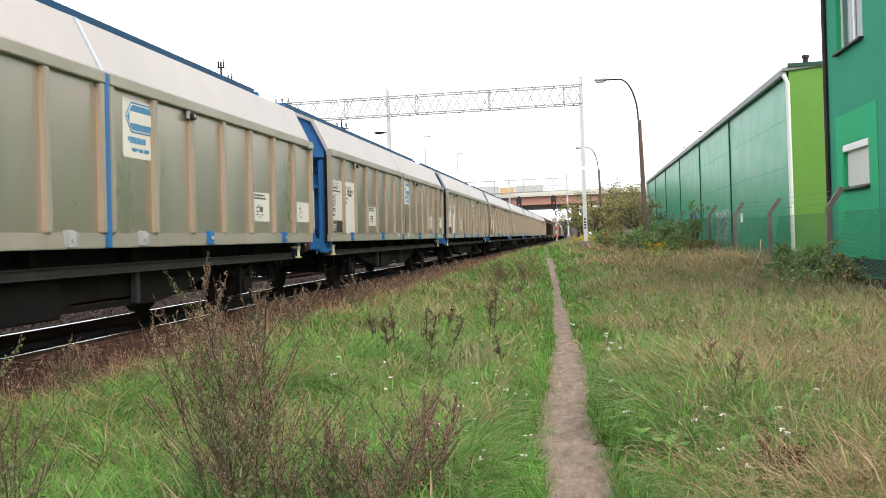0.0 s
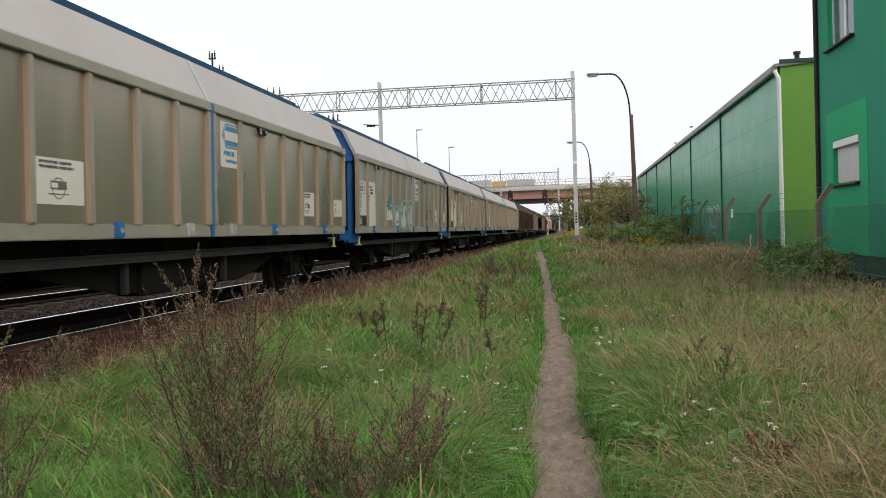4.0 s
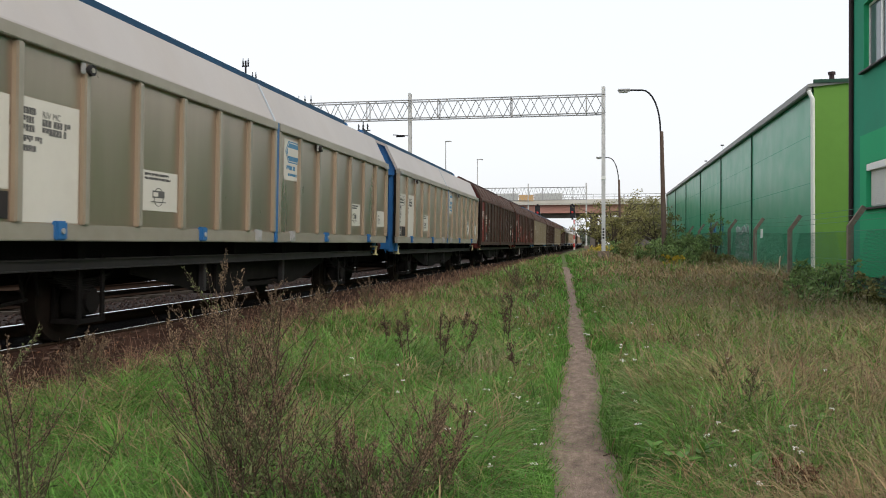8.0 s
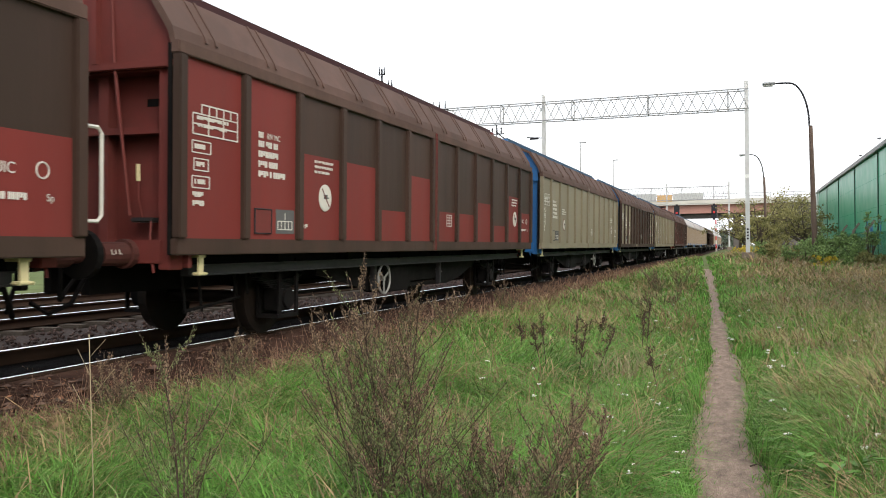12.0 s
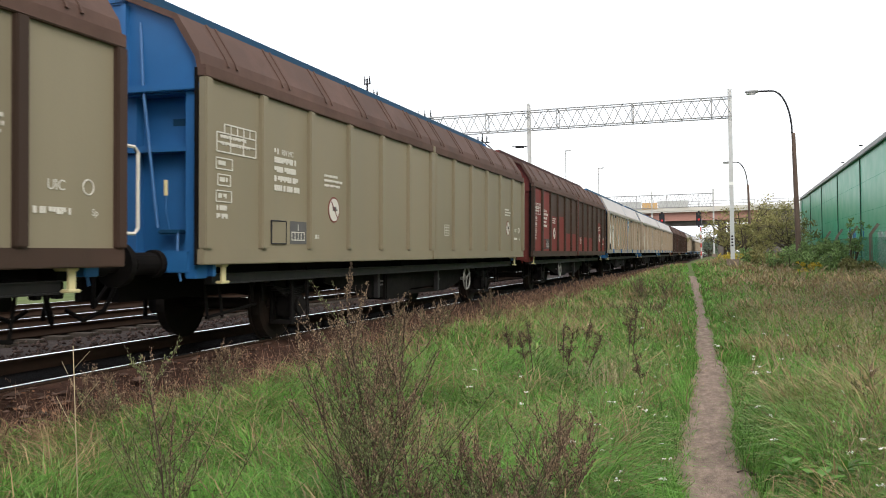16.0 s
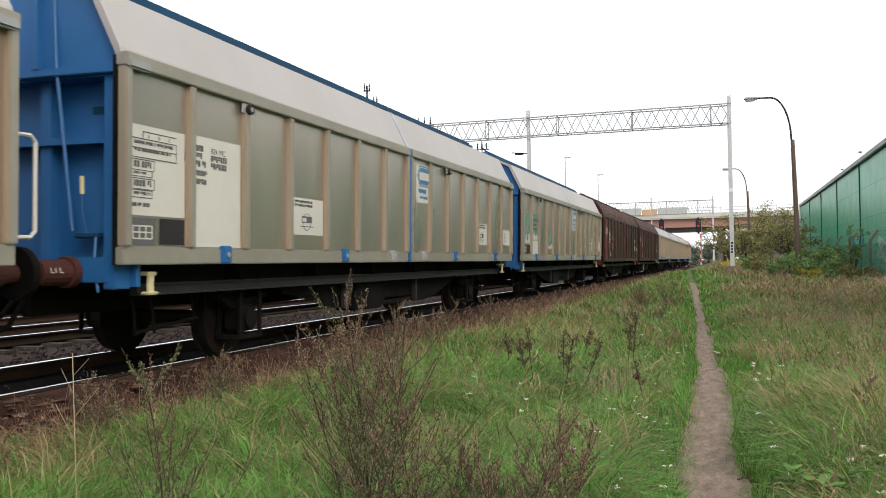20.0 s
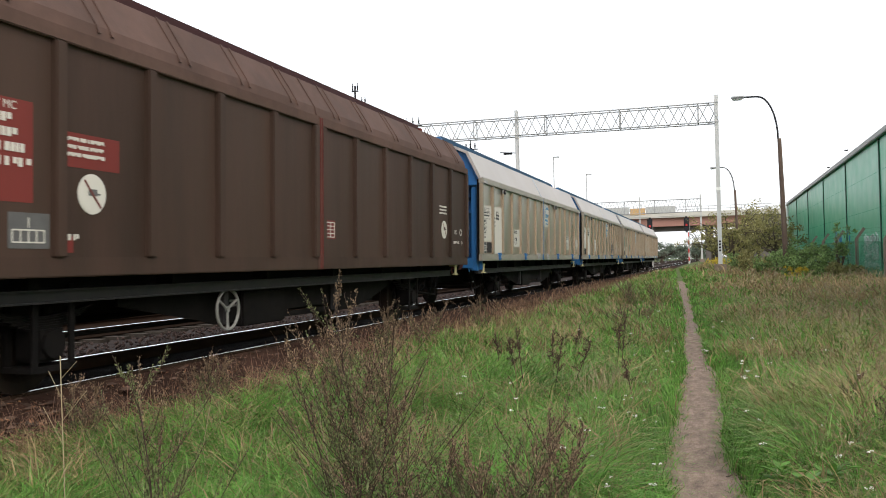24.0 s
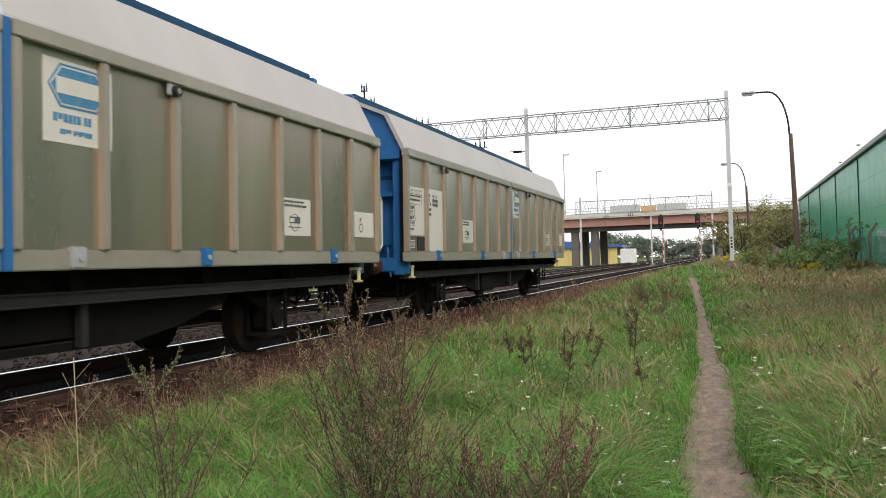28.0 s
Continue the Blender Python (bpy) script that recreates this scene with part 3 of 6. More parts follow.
    d["bracket"] = mesh_of("bracket", bm, SOLEBAR)
    bm = B()
    rod(bm, (0, 0, 0), (0, 0.40, 0), 0.12, 16)
    rod(bm, (0, 0.36, 0), (0, 0.44, 0), 0.15, 16)
    rod(bm, (0, -0.16, 0), (0, 0.02, 0), 0.085, 16)
    d["buffer_bm"] = bm
    bm = B()
    rod(bm, (0, -0.20, 0), (0, -0.16, 0), 0.235, 20)
    d["buffer_head"] = mesh_of("buffer_head", bm, FRAME)
    bm = B()
    rod(bm, (0, -0.6, 0), (0, 0.0, 0), 0.03, 8)
    box(bm, -0.05, 0.05, -0.52, -0.42, -0.35, 0.04, 0.01)
    rod(bm, (0.3, -0.25, 0.02), (0.32, -0.3, -0.45), 0.025, 6)
    rod(bm, (0.32, -0.3, -0.45), (0.28, 0.1, -0.1), 0.025, 6)
    d["coupling"] = mesh_of("coupling", bm, FRAME)
    bm = B()
    box(bm, 1.36, 1.385, -0.04, 0.04, 0.84, 1.06)
    box(bm, 1.32, 1.42, -0.09, 0.08, 0.835, 0.865, 0.012)
    box(bm, 1.24, 1.40, -0.07, 0.07, 1.02, 1.06, 0.01)
    d["step"] = mesh_of("step", bm, YELLOW)
    bm = B()
    tube(bm, [(1.40, -0.10, 1.36), (1.43, 0.22, 1.36), (1.43, 0.27, 1.41), (1.43, 0.27, 2.13), (1.43, 0.22, 2.18), (1.40, -0.10, 2.18)], 0.018, 6)
    d["handrail"] = mesh_of("handrail", bm, WHITE)
    bm = B()
    tube(bm, [(1.2, 0.24 * math.cos(i * math.pi / 10), 0.6 + 0.24 * math.sin(i * math.pi / 10)) for i in range(20)], 0.018, 6, True)
    for k in range(3):
        a = k * 2.094 + 0.5
        rod(bm, (1.19, 0, 0.6), (1.2, 0.24 * math.cos(a), 0.6 + 0.24 * math.sin(a)), 0.016, 6)
    rod(bm, (1.05, 0, 0.6), (1.21, 0, 0.6), 0.035, 8)
    d["brake_wheel"] = mesh_of("brake_wheel", bm, GUTTER)
    return d


COMMON = common_meshes()
BUFFER = {}


def end_parts(w, material, sgn, dark):
    """One end wall: recessed sheet, gable, ledge, posts, rail, pipe, buffers, coupling."""
    y = sgn * (BODY - 0.10)
    gable = [(-HALF + 0.05, 2.9)] + [(-x + 0.04, z - 0.01) for x, z in ROOF] + [(x - 0.04, z - 0.01) for x, z in reversed(ROOF)] + [(HALF - 0.05, 2.9)]
    part("gable", prism(B(), gable, y - 0.16 * (sgn > 0) - 0.02, y + 0.16 * (sgn < 0) + 0.02), material, w)
    part("end_wall", box(B(), -HALF + 0.05, HALF - 0.05, y - sgn * 0.22 - 0.03, y - sgn * 0.22 + 0.03, 0.92 if sgn < 0 else 1.14, 3.0), material, w)
    part("ledge", box(B(), -HALF + 0.02, HALF - 0.02, min(y - sgn * 0.2, y + sgn * 0.08), max(y - sgn * 0.2, y + sgn * 0.08), 2.92, 3.0, 0.01), material, w)
    for x in (-1.27, 1.27):
        part("corner_post", box(B(), x - 0.07, x + 0.07, min(y - sgn * 0.2, y + sgn * 0.02), max(y - sgn * 0.2, y + sgn * 0.02), 0.90 if sgn < 0 else 1.14, 2.92, 0.01), material, w)
    for x in (-0.45, 0.45):
        part("end_post", box(B(), x - 0.06, x + 0.06, min(y - sgn * 0.2, y - sgn * 0.06), max(y - sgn * 0.2, y - sgn * 0.06), 0.95, 2.92), material, w)
        part("gable_post", box(B(), x - 0.03, x + 0.03, min(y, y + sgn * 0.09), max(y, y + sgn * 0.09), 3.0, 3.9), material, w)
    part("end_rail", box(B(), -1.2, 1.2, min(y - sgn * 0.2, y - sgn * 0.02), max(y - sgn * 0.2, y - sgn * 0.02), 2.28, 2.35), material, w)
    part("ridge_end", box(B(), -0.46, 0.46, min(y - sgn * 0.1, y + sgn * 0.06), max(y - sgn * 0.1, y + sgn * 0.06), 3.92, 4.12, 0.02), material, w)
    part("end_pipe", tube(B(), [(0.62, y + sgn * 0.02, 3.7), (0.68, y + sgn * 0.05, 3.0), (0.86, y + sgn * 0.03, 1.45)], 0.018), material, w)
    part("lever_box", box(B(), 0.82, 1.1, min(y - sgn * 0.16, y - sgn * 0.02), max(y - sgn * 0.16, y - sgn * 0.02), 1.38, 1.43, 0.015), BLUE_DARK if material is BLUE else SOLEBAR, w, "dark lever bearing")
    part("lever", tube(B(), [(0.95, y - sgn * 0.06, 1.4), (0.94, y, 1.62), (0.95, y + sgn * 0.01, 1.82)], 0.012), material, w)
    part("lever_handle", rod(B(), (0.95, y + sgn * 0.01, 1.80), (0.955, y + sgn * 0.02, 1.97), 0.022), YELLOW, w, "yellow lever handle")
    part("brake_rod", tube(B(), [(1.07, y - sgn * 0.04, 1.4), (1.10, y + sgn * 0.02, 1.15), (1.15, y + sgn * 0.02, 0.87)], 0.014), material, w)
    # Small dark graffiti patch on the end wall.
    part("graffiti_patch", box(B(), 0.9, 1.14, min(y - sgn * 0.19, y - sgn * 0.186), max(y - sgn * 0.19, y - sgn * 0.186), 2.58, 2.66, 0.001), BLUE_DARK if material is BLUE else FRAME, w)
    part("headstock", box(B(), -1.25, 1.25, min(y - sgn * 0.15, y + sgn * 0.04), max(y - sgn * 0.15, y + sgn * 0.04), 0.96, 1.2, 0.01), material, w)
    for x in (-0.875, 0.875):
        if dark not in BUFFER:
            BUFFER[dark] = mesh_of("buffer", COMMON["buffer_bm"].copy(), BUFFER_RED if dark is RED_DARK else dark)
        b = part("buffer", BUFFER[dark], None, w, at=(x, sgn * (BODY + 0.42), 1.06))
        part("buffer_head", COMMON["buffer_head"], None, b)
        if sgn < 0 and x > 0 and dark is RED_DARK:
            for q in range(3):
                part("buffer_mark", tube(B(), [(0.112, 0.08 + 0.055 * q, 0.045), (0.123, 0.08 + 0.055 * q, 0.0)] + ([(0.123, 0.11 + 0.055 * q, 0.0)] if q != 1 else []), 0.005, 5), WHITE, b)
        if sgn > 0:
            b.rotation_euler = (0, 0, math.pi)
    for x in (-0.42, 0.46):
        part("brake_hose", tube(B(), [(x, y, 0.98), (x, y + sgn * 0.18, 0.86), (x * 0.9, y + sgn * 0.34, 0.56), (x * 0.6, y + sgn * 0.50, 0.46), (x * 0.3, y + sgn * 0.60, 0.58)], 0.026, 6), FRAME, w)
    for q in (0.75, 1.05, 1.75, 2.0):
        part("brake_hanger", rod(B(), (0.98, sgn * (BODY - q), 0.95), (0.98, sgn * (BODY - q - 0.09), 0.40 if q < 1.5 else 0.55), 0.018, 6), FRAME, w)
    part("brake_beam", rod(B(), (0.98, sgn * (BODY - 0.8), 0.42), (0.98, sgn * (BODY - 1.9), 0.52), 0.02, 6), FRAME, w)
    c = part("coupling", COMMON["coupling"], None, w, at=(0, sgn * BODY, 1.04))
    if sgn > 0:
        c.rotation_euler = (0, 0, math.pi)


def sheet(w, y0, y1, z0, z1, material, name="label_panel", lift=0.004, x=HALF):
    """A thin plate or painted field on the outer face of the side."""
    return part(name, box(B(), x - 0.008, x + lift, y0, y1, z0, z1), material, w)


def bars(w, y0, y1, z0, z1, rows, material, seed, frac=0.5, x=HALF + 0.006, name="lettering"):
    """Rows of small unreadable lettering as plain bars, in one mesh."""
    rb, bm = random.Random(seed), B()
    for i in range(rows):
        h = (z1 - z0) / rows
        zt = z1 - i * h
        y = y0
        stop = y0 + (y1 - y0) * rb.uniform(0.6, 1.0)
        while y < stop:
            ln = h * frac * rb.uniform(0.38, 0.68)
            box(bm, x - 0.004, x + 0.002, y, min(y + ln, y1), zt - h * frac * rb.choice((1, 1, 1, 0.7)), zt)
            y += ln + h * frac * (0.18 if rb.random() < 0.82 else 0.6)
    return tagged(part(name, bm, material, w), kind="stuff")


def outline(w, y0, y1, z0, z1, material, t=0.012, cols=0, rows=0, x=HALF + 0.006):
    """A ruled table: thin lines, as on load tables."""
    bm = B()
    for i in range(rows + 1):
        z = z0 + (z1 - z0) * i / max(rows, 1)
        box(bm, x - 0.004, x + 0.002, y0, y1, z - t / 2, z + t / 2)
    for j in range(cols + 1):
        y = y0 + (y1 - y0) * j / max(cols, 1)
        box(bm, x - 0.0045, x + 0.0015, y - t / 2, y + t / 2, z0, z1)
    return tagged(part("ruled_table", bm, material, w), kind="stuff")


def running_gear(w, wheel=None):
    sets = []
    for y in (-4.7, 4.7):
        sets.append(part("wheelset", COMMON["wheelset"], None, w, at=(0, y, 0.46)))
        for s in (1, -1):
            for name in ("axle_box", "leaf_spring", "axle_guard"):
                o = part(name, COMMON[name], None, w, at=(0, y, 0))
                if s < 0:
                    o.rotation_euler = (0, 0, math.pi)
    for s in (1, -1):
        for name, y in (("solebar", 0), ("truss_beam", 0), ("bracket", -1.9), ("bracket", 1.2)):
            o = part(name, COMMON[name], None, w, at=(0, y, 0))
            if s < 0:
                o.rotation_euler = (0, 0, math.pi)
        for y in (-6.88, 6.88):
            o = part("step", COMMON["step"], None, w, "yellow step", at=(0, y, 0))
            if s < 0:
                o.rotation_euler = (0, 0, math.pi)
    for name in ("underframe", "brake_gear", "equipment_box"):
        part(name, COMMON[name], None, w)
    for y in (-6.9, -5, -3, -1, 1, 3, 5, 6.9):
        part("cross_member", COMMON["cross_member"], None, w, at=(0, y, 0))
    for x in (-0.25, 0.25):
        part("centre_sill", COMMON["centre_sill"], None, w, at=(x, 0, 0))
    part("handrail", COMMON["handrail"], None, w, "white handrail", at=(0, BODY - 0.02, 0))
    if wheel is not None:
        part("brake_wheel", COMMON["brake_wheel"], None, w, "spoked hand brake wheel", at=(0, wheel, 0))
    return sets


def body_shell(w, ridge, shoulder, rail, post, bays, spec, seam, ribs_on_roof, rib_w, flank=None, sill=SILL, roof=ROOF):
    """Both sides: sliding doors with their panels, ribs and rails, the roof shoulders and the ridge."""
    eave = roof[0][1]
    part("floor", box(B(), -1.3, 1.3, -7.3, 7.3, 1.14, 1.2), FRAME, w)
    part("ridge", box(B(), -0.36, 0.36, -BODY + 0.02, BODY - 0.02, 4.02, 4.12, 0.02), ridge, w)
    part("ridge_rail", box(B(), 0.33, 0.43, -BODY + 0.25, BODY - 0.25, 4.03, 4.16, 0.01), ridge, w)
    for sx in (1, -1):
        for sy in (-1, 1):
            y0, y1 = (-BODY, -0.05) if sy < 0 else (0.05, BODY)
            door = part("door", prism(B(), shoulder_prof(sx, roof), y0, y1), shoulder, w)
            lo, hi = sorted((sx * (HALF - 0.06), sx * (HALF + 0.03)))
            part("top_rail", box(B(), *sorted((sx * (HALF - 0.06), sx * (HALF + (0.045 if ribs_on_roof else 0.07)))), y0, y1, eave - 0.10, eave + 0.03, 0.01), shoulder if ribs_on_roof else rail, door)
            part("bottom_rail", box(B(), lo, hi, y0, y1, sill, sill + 0.17, 0.01), rail, door)
            part("backing", box(B(), *sorted((sx * (HALF - 0.09), sx * (HALF - 0.05))), y0, y1, sill, eave), FRAME, door)
            step = (y1 - y0) / bays
            for i in range(bays + 1):
                y = y0 + i * step
                a, b = max(y0, y - rib_w / 2), min(y1, y + rib_w / 2)
                if i in (0, bays):
                    a, b = (y0, y0 + rib_w) if i == 0 else (y1 - rib_w, y1)
                if sx > 0:
                    rb_ob = part("rib", box(B(), HALF - 0.04, HALF + 0.06, a, b, sill + 0.17, eave - 0.1, 0.012), post(i), door)
                    if flank:
                        rb_ob.data.materials.append(flank)
                        for f in rb_ob.data.polygons:
                            f.material_index = int(f.normal.y < -0.5)
                else:
                    part("rib", box(B(), -HALF - 0.045, -HALF + 0.04, a, b, sill + 0.17, eave - 0.1), post(0), door)
                if ribs_on_roof and 0 < i <= bays and sx > 0:
                    for q in (-0.08, 0.10):
                        bm = B()
                        prism(bm, [(HALF + 0.002, eave + 0.10), (roof[1][0] + 0.008, roof[1][1] + 0.01), (1.16, 3.75), (1.12, 3.73), (roof[1][0] - 0.04, roof[1][1]), (HALF - 0.03, eave + 0.10)], y - step / 2 + q - 0.018, y - step / 2 + q + 0.018)
                        part("roof_rib", bm, shoulder, door)
            if sx < 0:
                part("panels", box(B(), -HALF, -HALF + 0.04, y0, y1, sill + 0.17, eave - 0.1), spec[0][0], door)
                continue
            for i in range(bays):
                up, down, split = spec[i + (bays if sy > 0 else 0)]
                a, b = y0 + i * step + rib_w / 2, y0 + (i + 1) * step - rib_w / 2
                zb, zt = sill + 0.17, eave - 0.10
                zs = zb + (zt - zb) * split
                if split > 0:
                    part("panel", box(B(), HALF - 0.04, HALF, a, b, zb, zs), down, door)
                if split < 1:
                    part("panel", box(B(), HALF - 0.04, HALF, a, b, zs, zt), up, door)
    if seam:
        part("seam_strip", box(B(), HALF - 0.03, HALF + 0.055, -0.05, 0.05, sill, eave + 0.03, 0.01), seam, w)
        part("seam_strip", prism(B(), [(x + 0.014, z) for x, z in roof] + [(x - 0.03, z - 0.03) for x, z in reversed(roof)], -0.03, 0.03), PALE_BLUE if seam is BLUE else shoulder, w)


def words(w, text, y, z, size, material, x=HALF + 0.005):
    """Readable lettering as flat raised letters on the side."""
    cu = bpy.data.curves.new("lettering", "FONT")
    cu.body, cu.size, cu.extrude = text, size, 0.001
    tmp = bpy.data.objects.new("lettering", cu)
    me = bpy.data.meshes.new_from_object(tmp)
    bpy.data.objects.remove(tmp)
    me.materials.append(material)
    ob = tagged(part("lettering", me, None, w), kind="stuff")
    ob.matrix_basis = Matrix(((0, 0, 1, x), (1, 0, 0, y), (0, 1, 0, z), (0, 0, 0, 1)))
    return ob


def hazard_label(w, y0, y1, z0, z1, seed):
    """White sheet with two lines of small lettering over a tank pictogram in a ring."""
    sheet(w, y0, y1, z0, z1, WHITE)
    bars(w, y0 + 0.06, y1 - 0.12, z1 - 0.13, z1 - 0.03, 2, BLACK, seed, 0.6)
    ym, zm = (y0 + y1) / 2 - 0.04, z0 + 0.17
    part("pictogram_ring", tube(B(), [(HALF + 0.004, ym + 0.11 * math.cos(i * math.pi / 9), zm + 0.11 * math.sin(i * math.pi / 9)) for i in range(18)], 0.005, 5, True), BLACK, w)
    sheet(w, ym - 0.14, ym + 0.14, zm - 0.01, zm + 0.075, BLACK, "pictogram", 0.008)
    sheet(w, ym - 0.13, ym - 0.02, zm + 0.005, zm + 0.055, WHITE, "pictogram_light", 0.010)
    sheet(w, ym - 0.18, ym + 0.18, zm - 0.065, zm - 0.055, BLACK, "pictogram_rail", 0.008)


def scrawl(w, y0, y1, z, h, n, material, seed, r=0.02):
    """Sprayed graffiti letters as loose strokes."""
    gr = random.Random(seed)
    for i in range(n):
        y = y0 + (y1 - y0) * (i + 0.5) / n
        a0, a1 = gr.uniform(0, 3), gr.uniform(3.5, 6.2)
        ry_, rz = (y1 - y0) / n * gr.uniform(0.35, 0.6), h / 2 * gr.uniform(0.7, 1.1)
        part("graffiti_stroke", tube(B(), [(HALF + 0.0, y + ry_ * math.cos(q), z + rz * math.sin(q)) for q in np.linspace(a0, a0 + a1, 11)], r, 5), material, w)


RIB_STEP = (BODY - 0.05) / 7


def bubble(w, yc, zc, ry_, rz, material, lift):
    """A sprayed rounded blob that runs over panels and ribs alike."""
    bm, n = B(), 26
    for i in range(n):
        ends = [yc + ry_ * (-1 + 2 * q / n) for q in (i, i + 1)]
        half = [rz * max(0.0, 1 - abs((y - yc) / ry_) ** 2.6) ** 0.5 for y in ends]
        u = ((ends[0] + ends[1]) / 2 + (BODY if yc < 0 else -0.05)) / RIB_STEP
        x = HALF + lift + (0.06 if abs(u - round(u)) * RIB_STEP < 0.05 else 0.0)
        bm.faces.new([bm.verts.new((x, y, max(z, SILL + 0.02))) for y, z in ((ends[0], zc - half[0]), (ends[1], zc - half[1] - 1e-4), (ends[1], zc + half[1] + 1e-4), (ends[0], zc + half[0]))])
    return part("graffiti", bm, material, w)


def smears(w, fields, material, seed, lift=0.009):
    """Ragged vertical flakes of torn or smeared paint on a label."""
    rb, bm = random.Random(seed), B()
    for y0, y1, zm, n in fields:
        for i in range(n):
            y, h = y0 + (y1 - y0) * (i + rb.random() * 0.7) / n, rb.uniform(0.05, 0.3)
            z = zm + rb.uniform(-0.02, 0.12)
            box(bm, HALF, HALF + lift, y, y + rb.uniform(0.02, 0.09), z, z + h)
    return tagged(part("paint_smear", bm, material, w), kind="stuff")


def silver_wagon(label, style=0):
    w = thing("freight_wagon", label, "freight wagon", "wagons of the goods train")
    body_shell(w, BLUE_DARK, ALU_ROOF, ALU_RAIL, lambda i: ALU_RAIL, 7, [((ALU, ALU_DIRTY, ALU_DULL, ALU_DULL, ALU_DULL)[style], ALU, 0)] * 14, BLUE, False, 0.10, ALU_RIB)
    end_parts(w, BLUE, -1, FRAME if style in (1, 4) else RED_DARK)
    end_parts(w, BLUE, 1, RED_DARK)
    for y in (-5.75, -2.65, -0.75, 0.75, 2.65, 5.75):
        lt = part("latch", box(B(), HALF, HALF + 0.075, y - 0.085, y + 0.085, SILL + 0.01, SILL + 0.2, 0.015), BLUE if abs(y) > 1 else GALV, w, "blue door latch" if abs(y) > 1 else "grey door latch")
        part("latch_pin", rod(B(), (HALF + 0.075, y, SILL + 0.1), (HALF + 0.09, y, SILL + 0.1), 0.03, 8), GALV, lt)
    for y in (-5.31, 2.12):
        hk = part("hook", rod(B(), (HALF + 0.03, y, EAVE - 0.17), (HALF + 0.10, y, EAVE - 0.17), 0.06, 12), SOLEBAR, w, "dark steel lifting hook")
        part("hook_plate", box(B(), HALF + 0.028, HALF + 0.05, y - 0.12, y + 0.05, EAVE - 0.22, EAVE - 0.10, 0.008), GALV, hk)
        part("hook_eye", rod(B(), (HALF + 0.10, y, EAVE - 0.17), (HALF + 0.106, y, EAVE - 0.17), 0.028, 10), ALU_RAIL, hk)
    for y in (-7.25, 7.25):
        part("roller_guide", box(B(), HALF + 0.02, HALF + 0.09, y - 0.16, y + 0.16, EAVE - 0.12, EAVE - 0.02, 0.02), GALV, w)
    s = style * 7
    if style != 3:
        sheet(w, -7.32, -6.46, 1.60, 2.46, WHITE)
        sheet(w, -6.30, -5.40, 1.31, 2.48, WHITE)
        words(w, "RIV MC", -5.99, 2.315, 0.088, BLACK)
        bars(w, -5.99, -5.55, 2.14, 2.30, 2, BLACK, s + 1, 0.82)
        bars(w, -6.27, -6.07, 2.14, 2.385, 3, BLACK, s + 8, 0.78)
        bars(w, -6.27, -5.98, 2.06, 2.12, 1, BLACK, s + 9, 0.95)
        bars(w, -6.27, -6.05, 1.97, 2.03, 1, BLACK, s + 10, 0.95)
        outline(w, -7.12, -6.60, 2.33, 2.40, BLACK, 0.008, 0, 1)
        outline(w, -7.28, -6.60, 2.15, 2.33, BLACK, 0.008, 1, 2)
        for q, letter in enumerate("ABC"):
            words(w, letter, -7.05 + 0.16 * q, 2.345, 0.05, BLACK)
        bars(w, -7.25, -6.63, 2.17, 2.31, 2, BLACK, s + 2, 0.45)
        for q, (za, zb) in enumerate(((2.03, 2.13), (1.97, 2.03), (1.85, 1.95), (1.77, 1.84))):
            outline(w, -7.28, -6.95 - 0.03 * (q % 2), za, zb, BLACK, 0.007, 1, 1)
            bars(w, -7.25, -7.0, za + 0.02, zb - 0.015, 1, BLACK, s + 20 + q, 0.9)
        bars(w, -7.28, -6.98, 1.68, 1.72, 1, BLACK, s + 30, 0.9)
    else:
        sheet(w, -7.32, -6.46, 1.55, 2.45, GRAF_GREEN)
        sheet(w, -6.30, -5.40, 1.70, 2.46, GRAF_GREEN)
        sheet(w, -6.30, -5.40, 1.31, 1.70, WHITE)
        smears(w, ((-7.3, -6.48, 1.52, 9), (-6.28, -5.42, 1.68, 9)), WHITE, s + 1)
        bars(w, -6.0, -5.5, 1.95, 2.32, 3, BLACK, s + 2, 0.6)
    sheet(w, -7.32, -6.92, 1.32, 1.58, BLACK, "notice_plate")
    outline(w, -7.26, -6.98, 1.38, 1.50, WHITE, 0.014, 3, 2)
    sheet(w, -6.86, -6.47, 1.33, 1.58, SOLEBAR, "notice_plate", 0.012)
    hazard_label(w, -4.16, -3.30, 1.50, 1.98, s + 3)
    sheet(w, 0.41, 1.24, 2.20, 2.90, WHITE)
    logo(w, 0.46, 1.18, 2.50, 2.87)
    bars(w, 0.52, 1.12, 2.37, 2.45, 1, LOGO_BLUE, s + 4, 0.9)
    bars(w, 0.60, 1.06, 2.27, 2.32, 1, LOGO_BLUE, s + 6, 0.9)
    hazard_label(w, 4.32, 5.12, 1.50, 1.98, s + 5)
    if style == 3:
        sheet(w, -4.16, -3.30, 1.66, 1.98, GRAF_GREEN, "paint_smear", 0.0125)
        smears(w, ((-4.14, -3.32, 1.58, 7),), GRAF_GREEN, s + 7, 0.0125)
    sheet(w, 6.44, 7.26, 1.52, 1.90, WHITE)
    tank = disc(w, 6.78, 1.66, 0.07, BLACK, HALF + 0.006)
    disc(w, 6.78, 1.66, 0.05, WHITE, HALF + 0.008, "pictogram_field")
    words(w, "UIC", 6.69, 1.755, 0.08, BLACK)
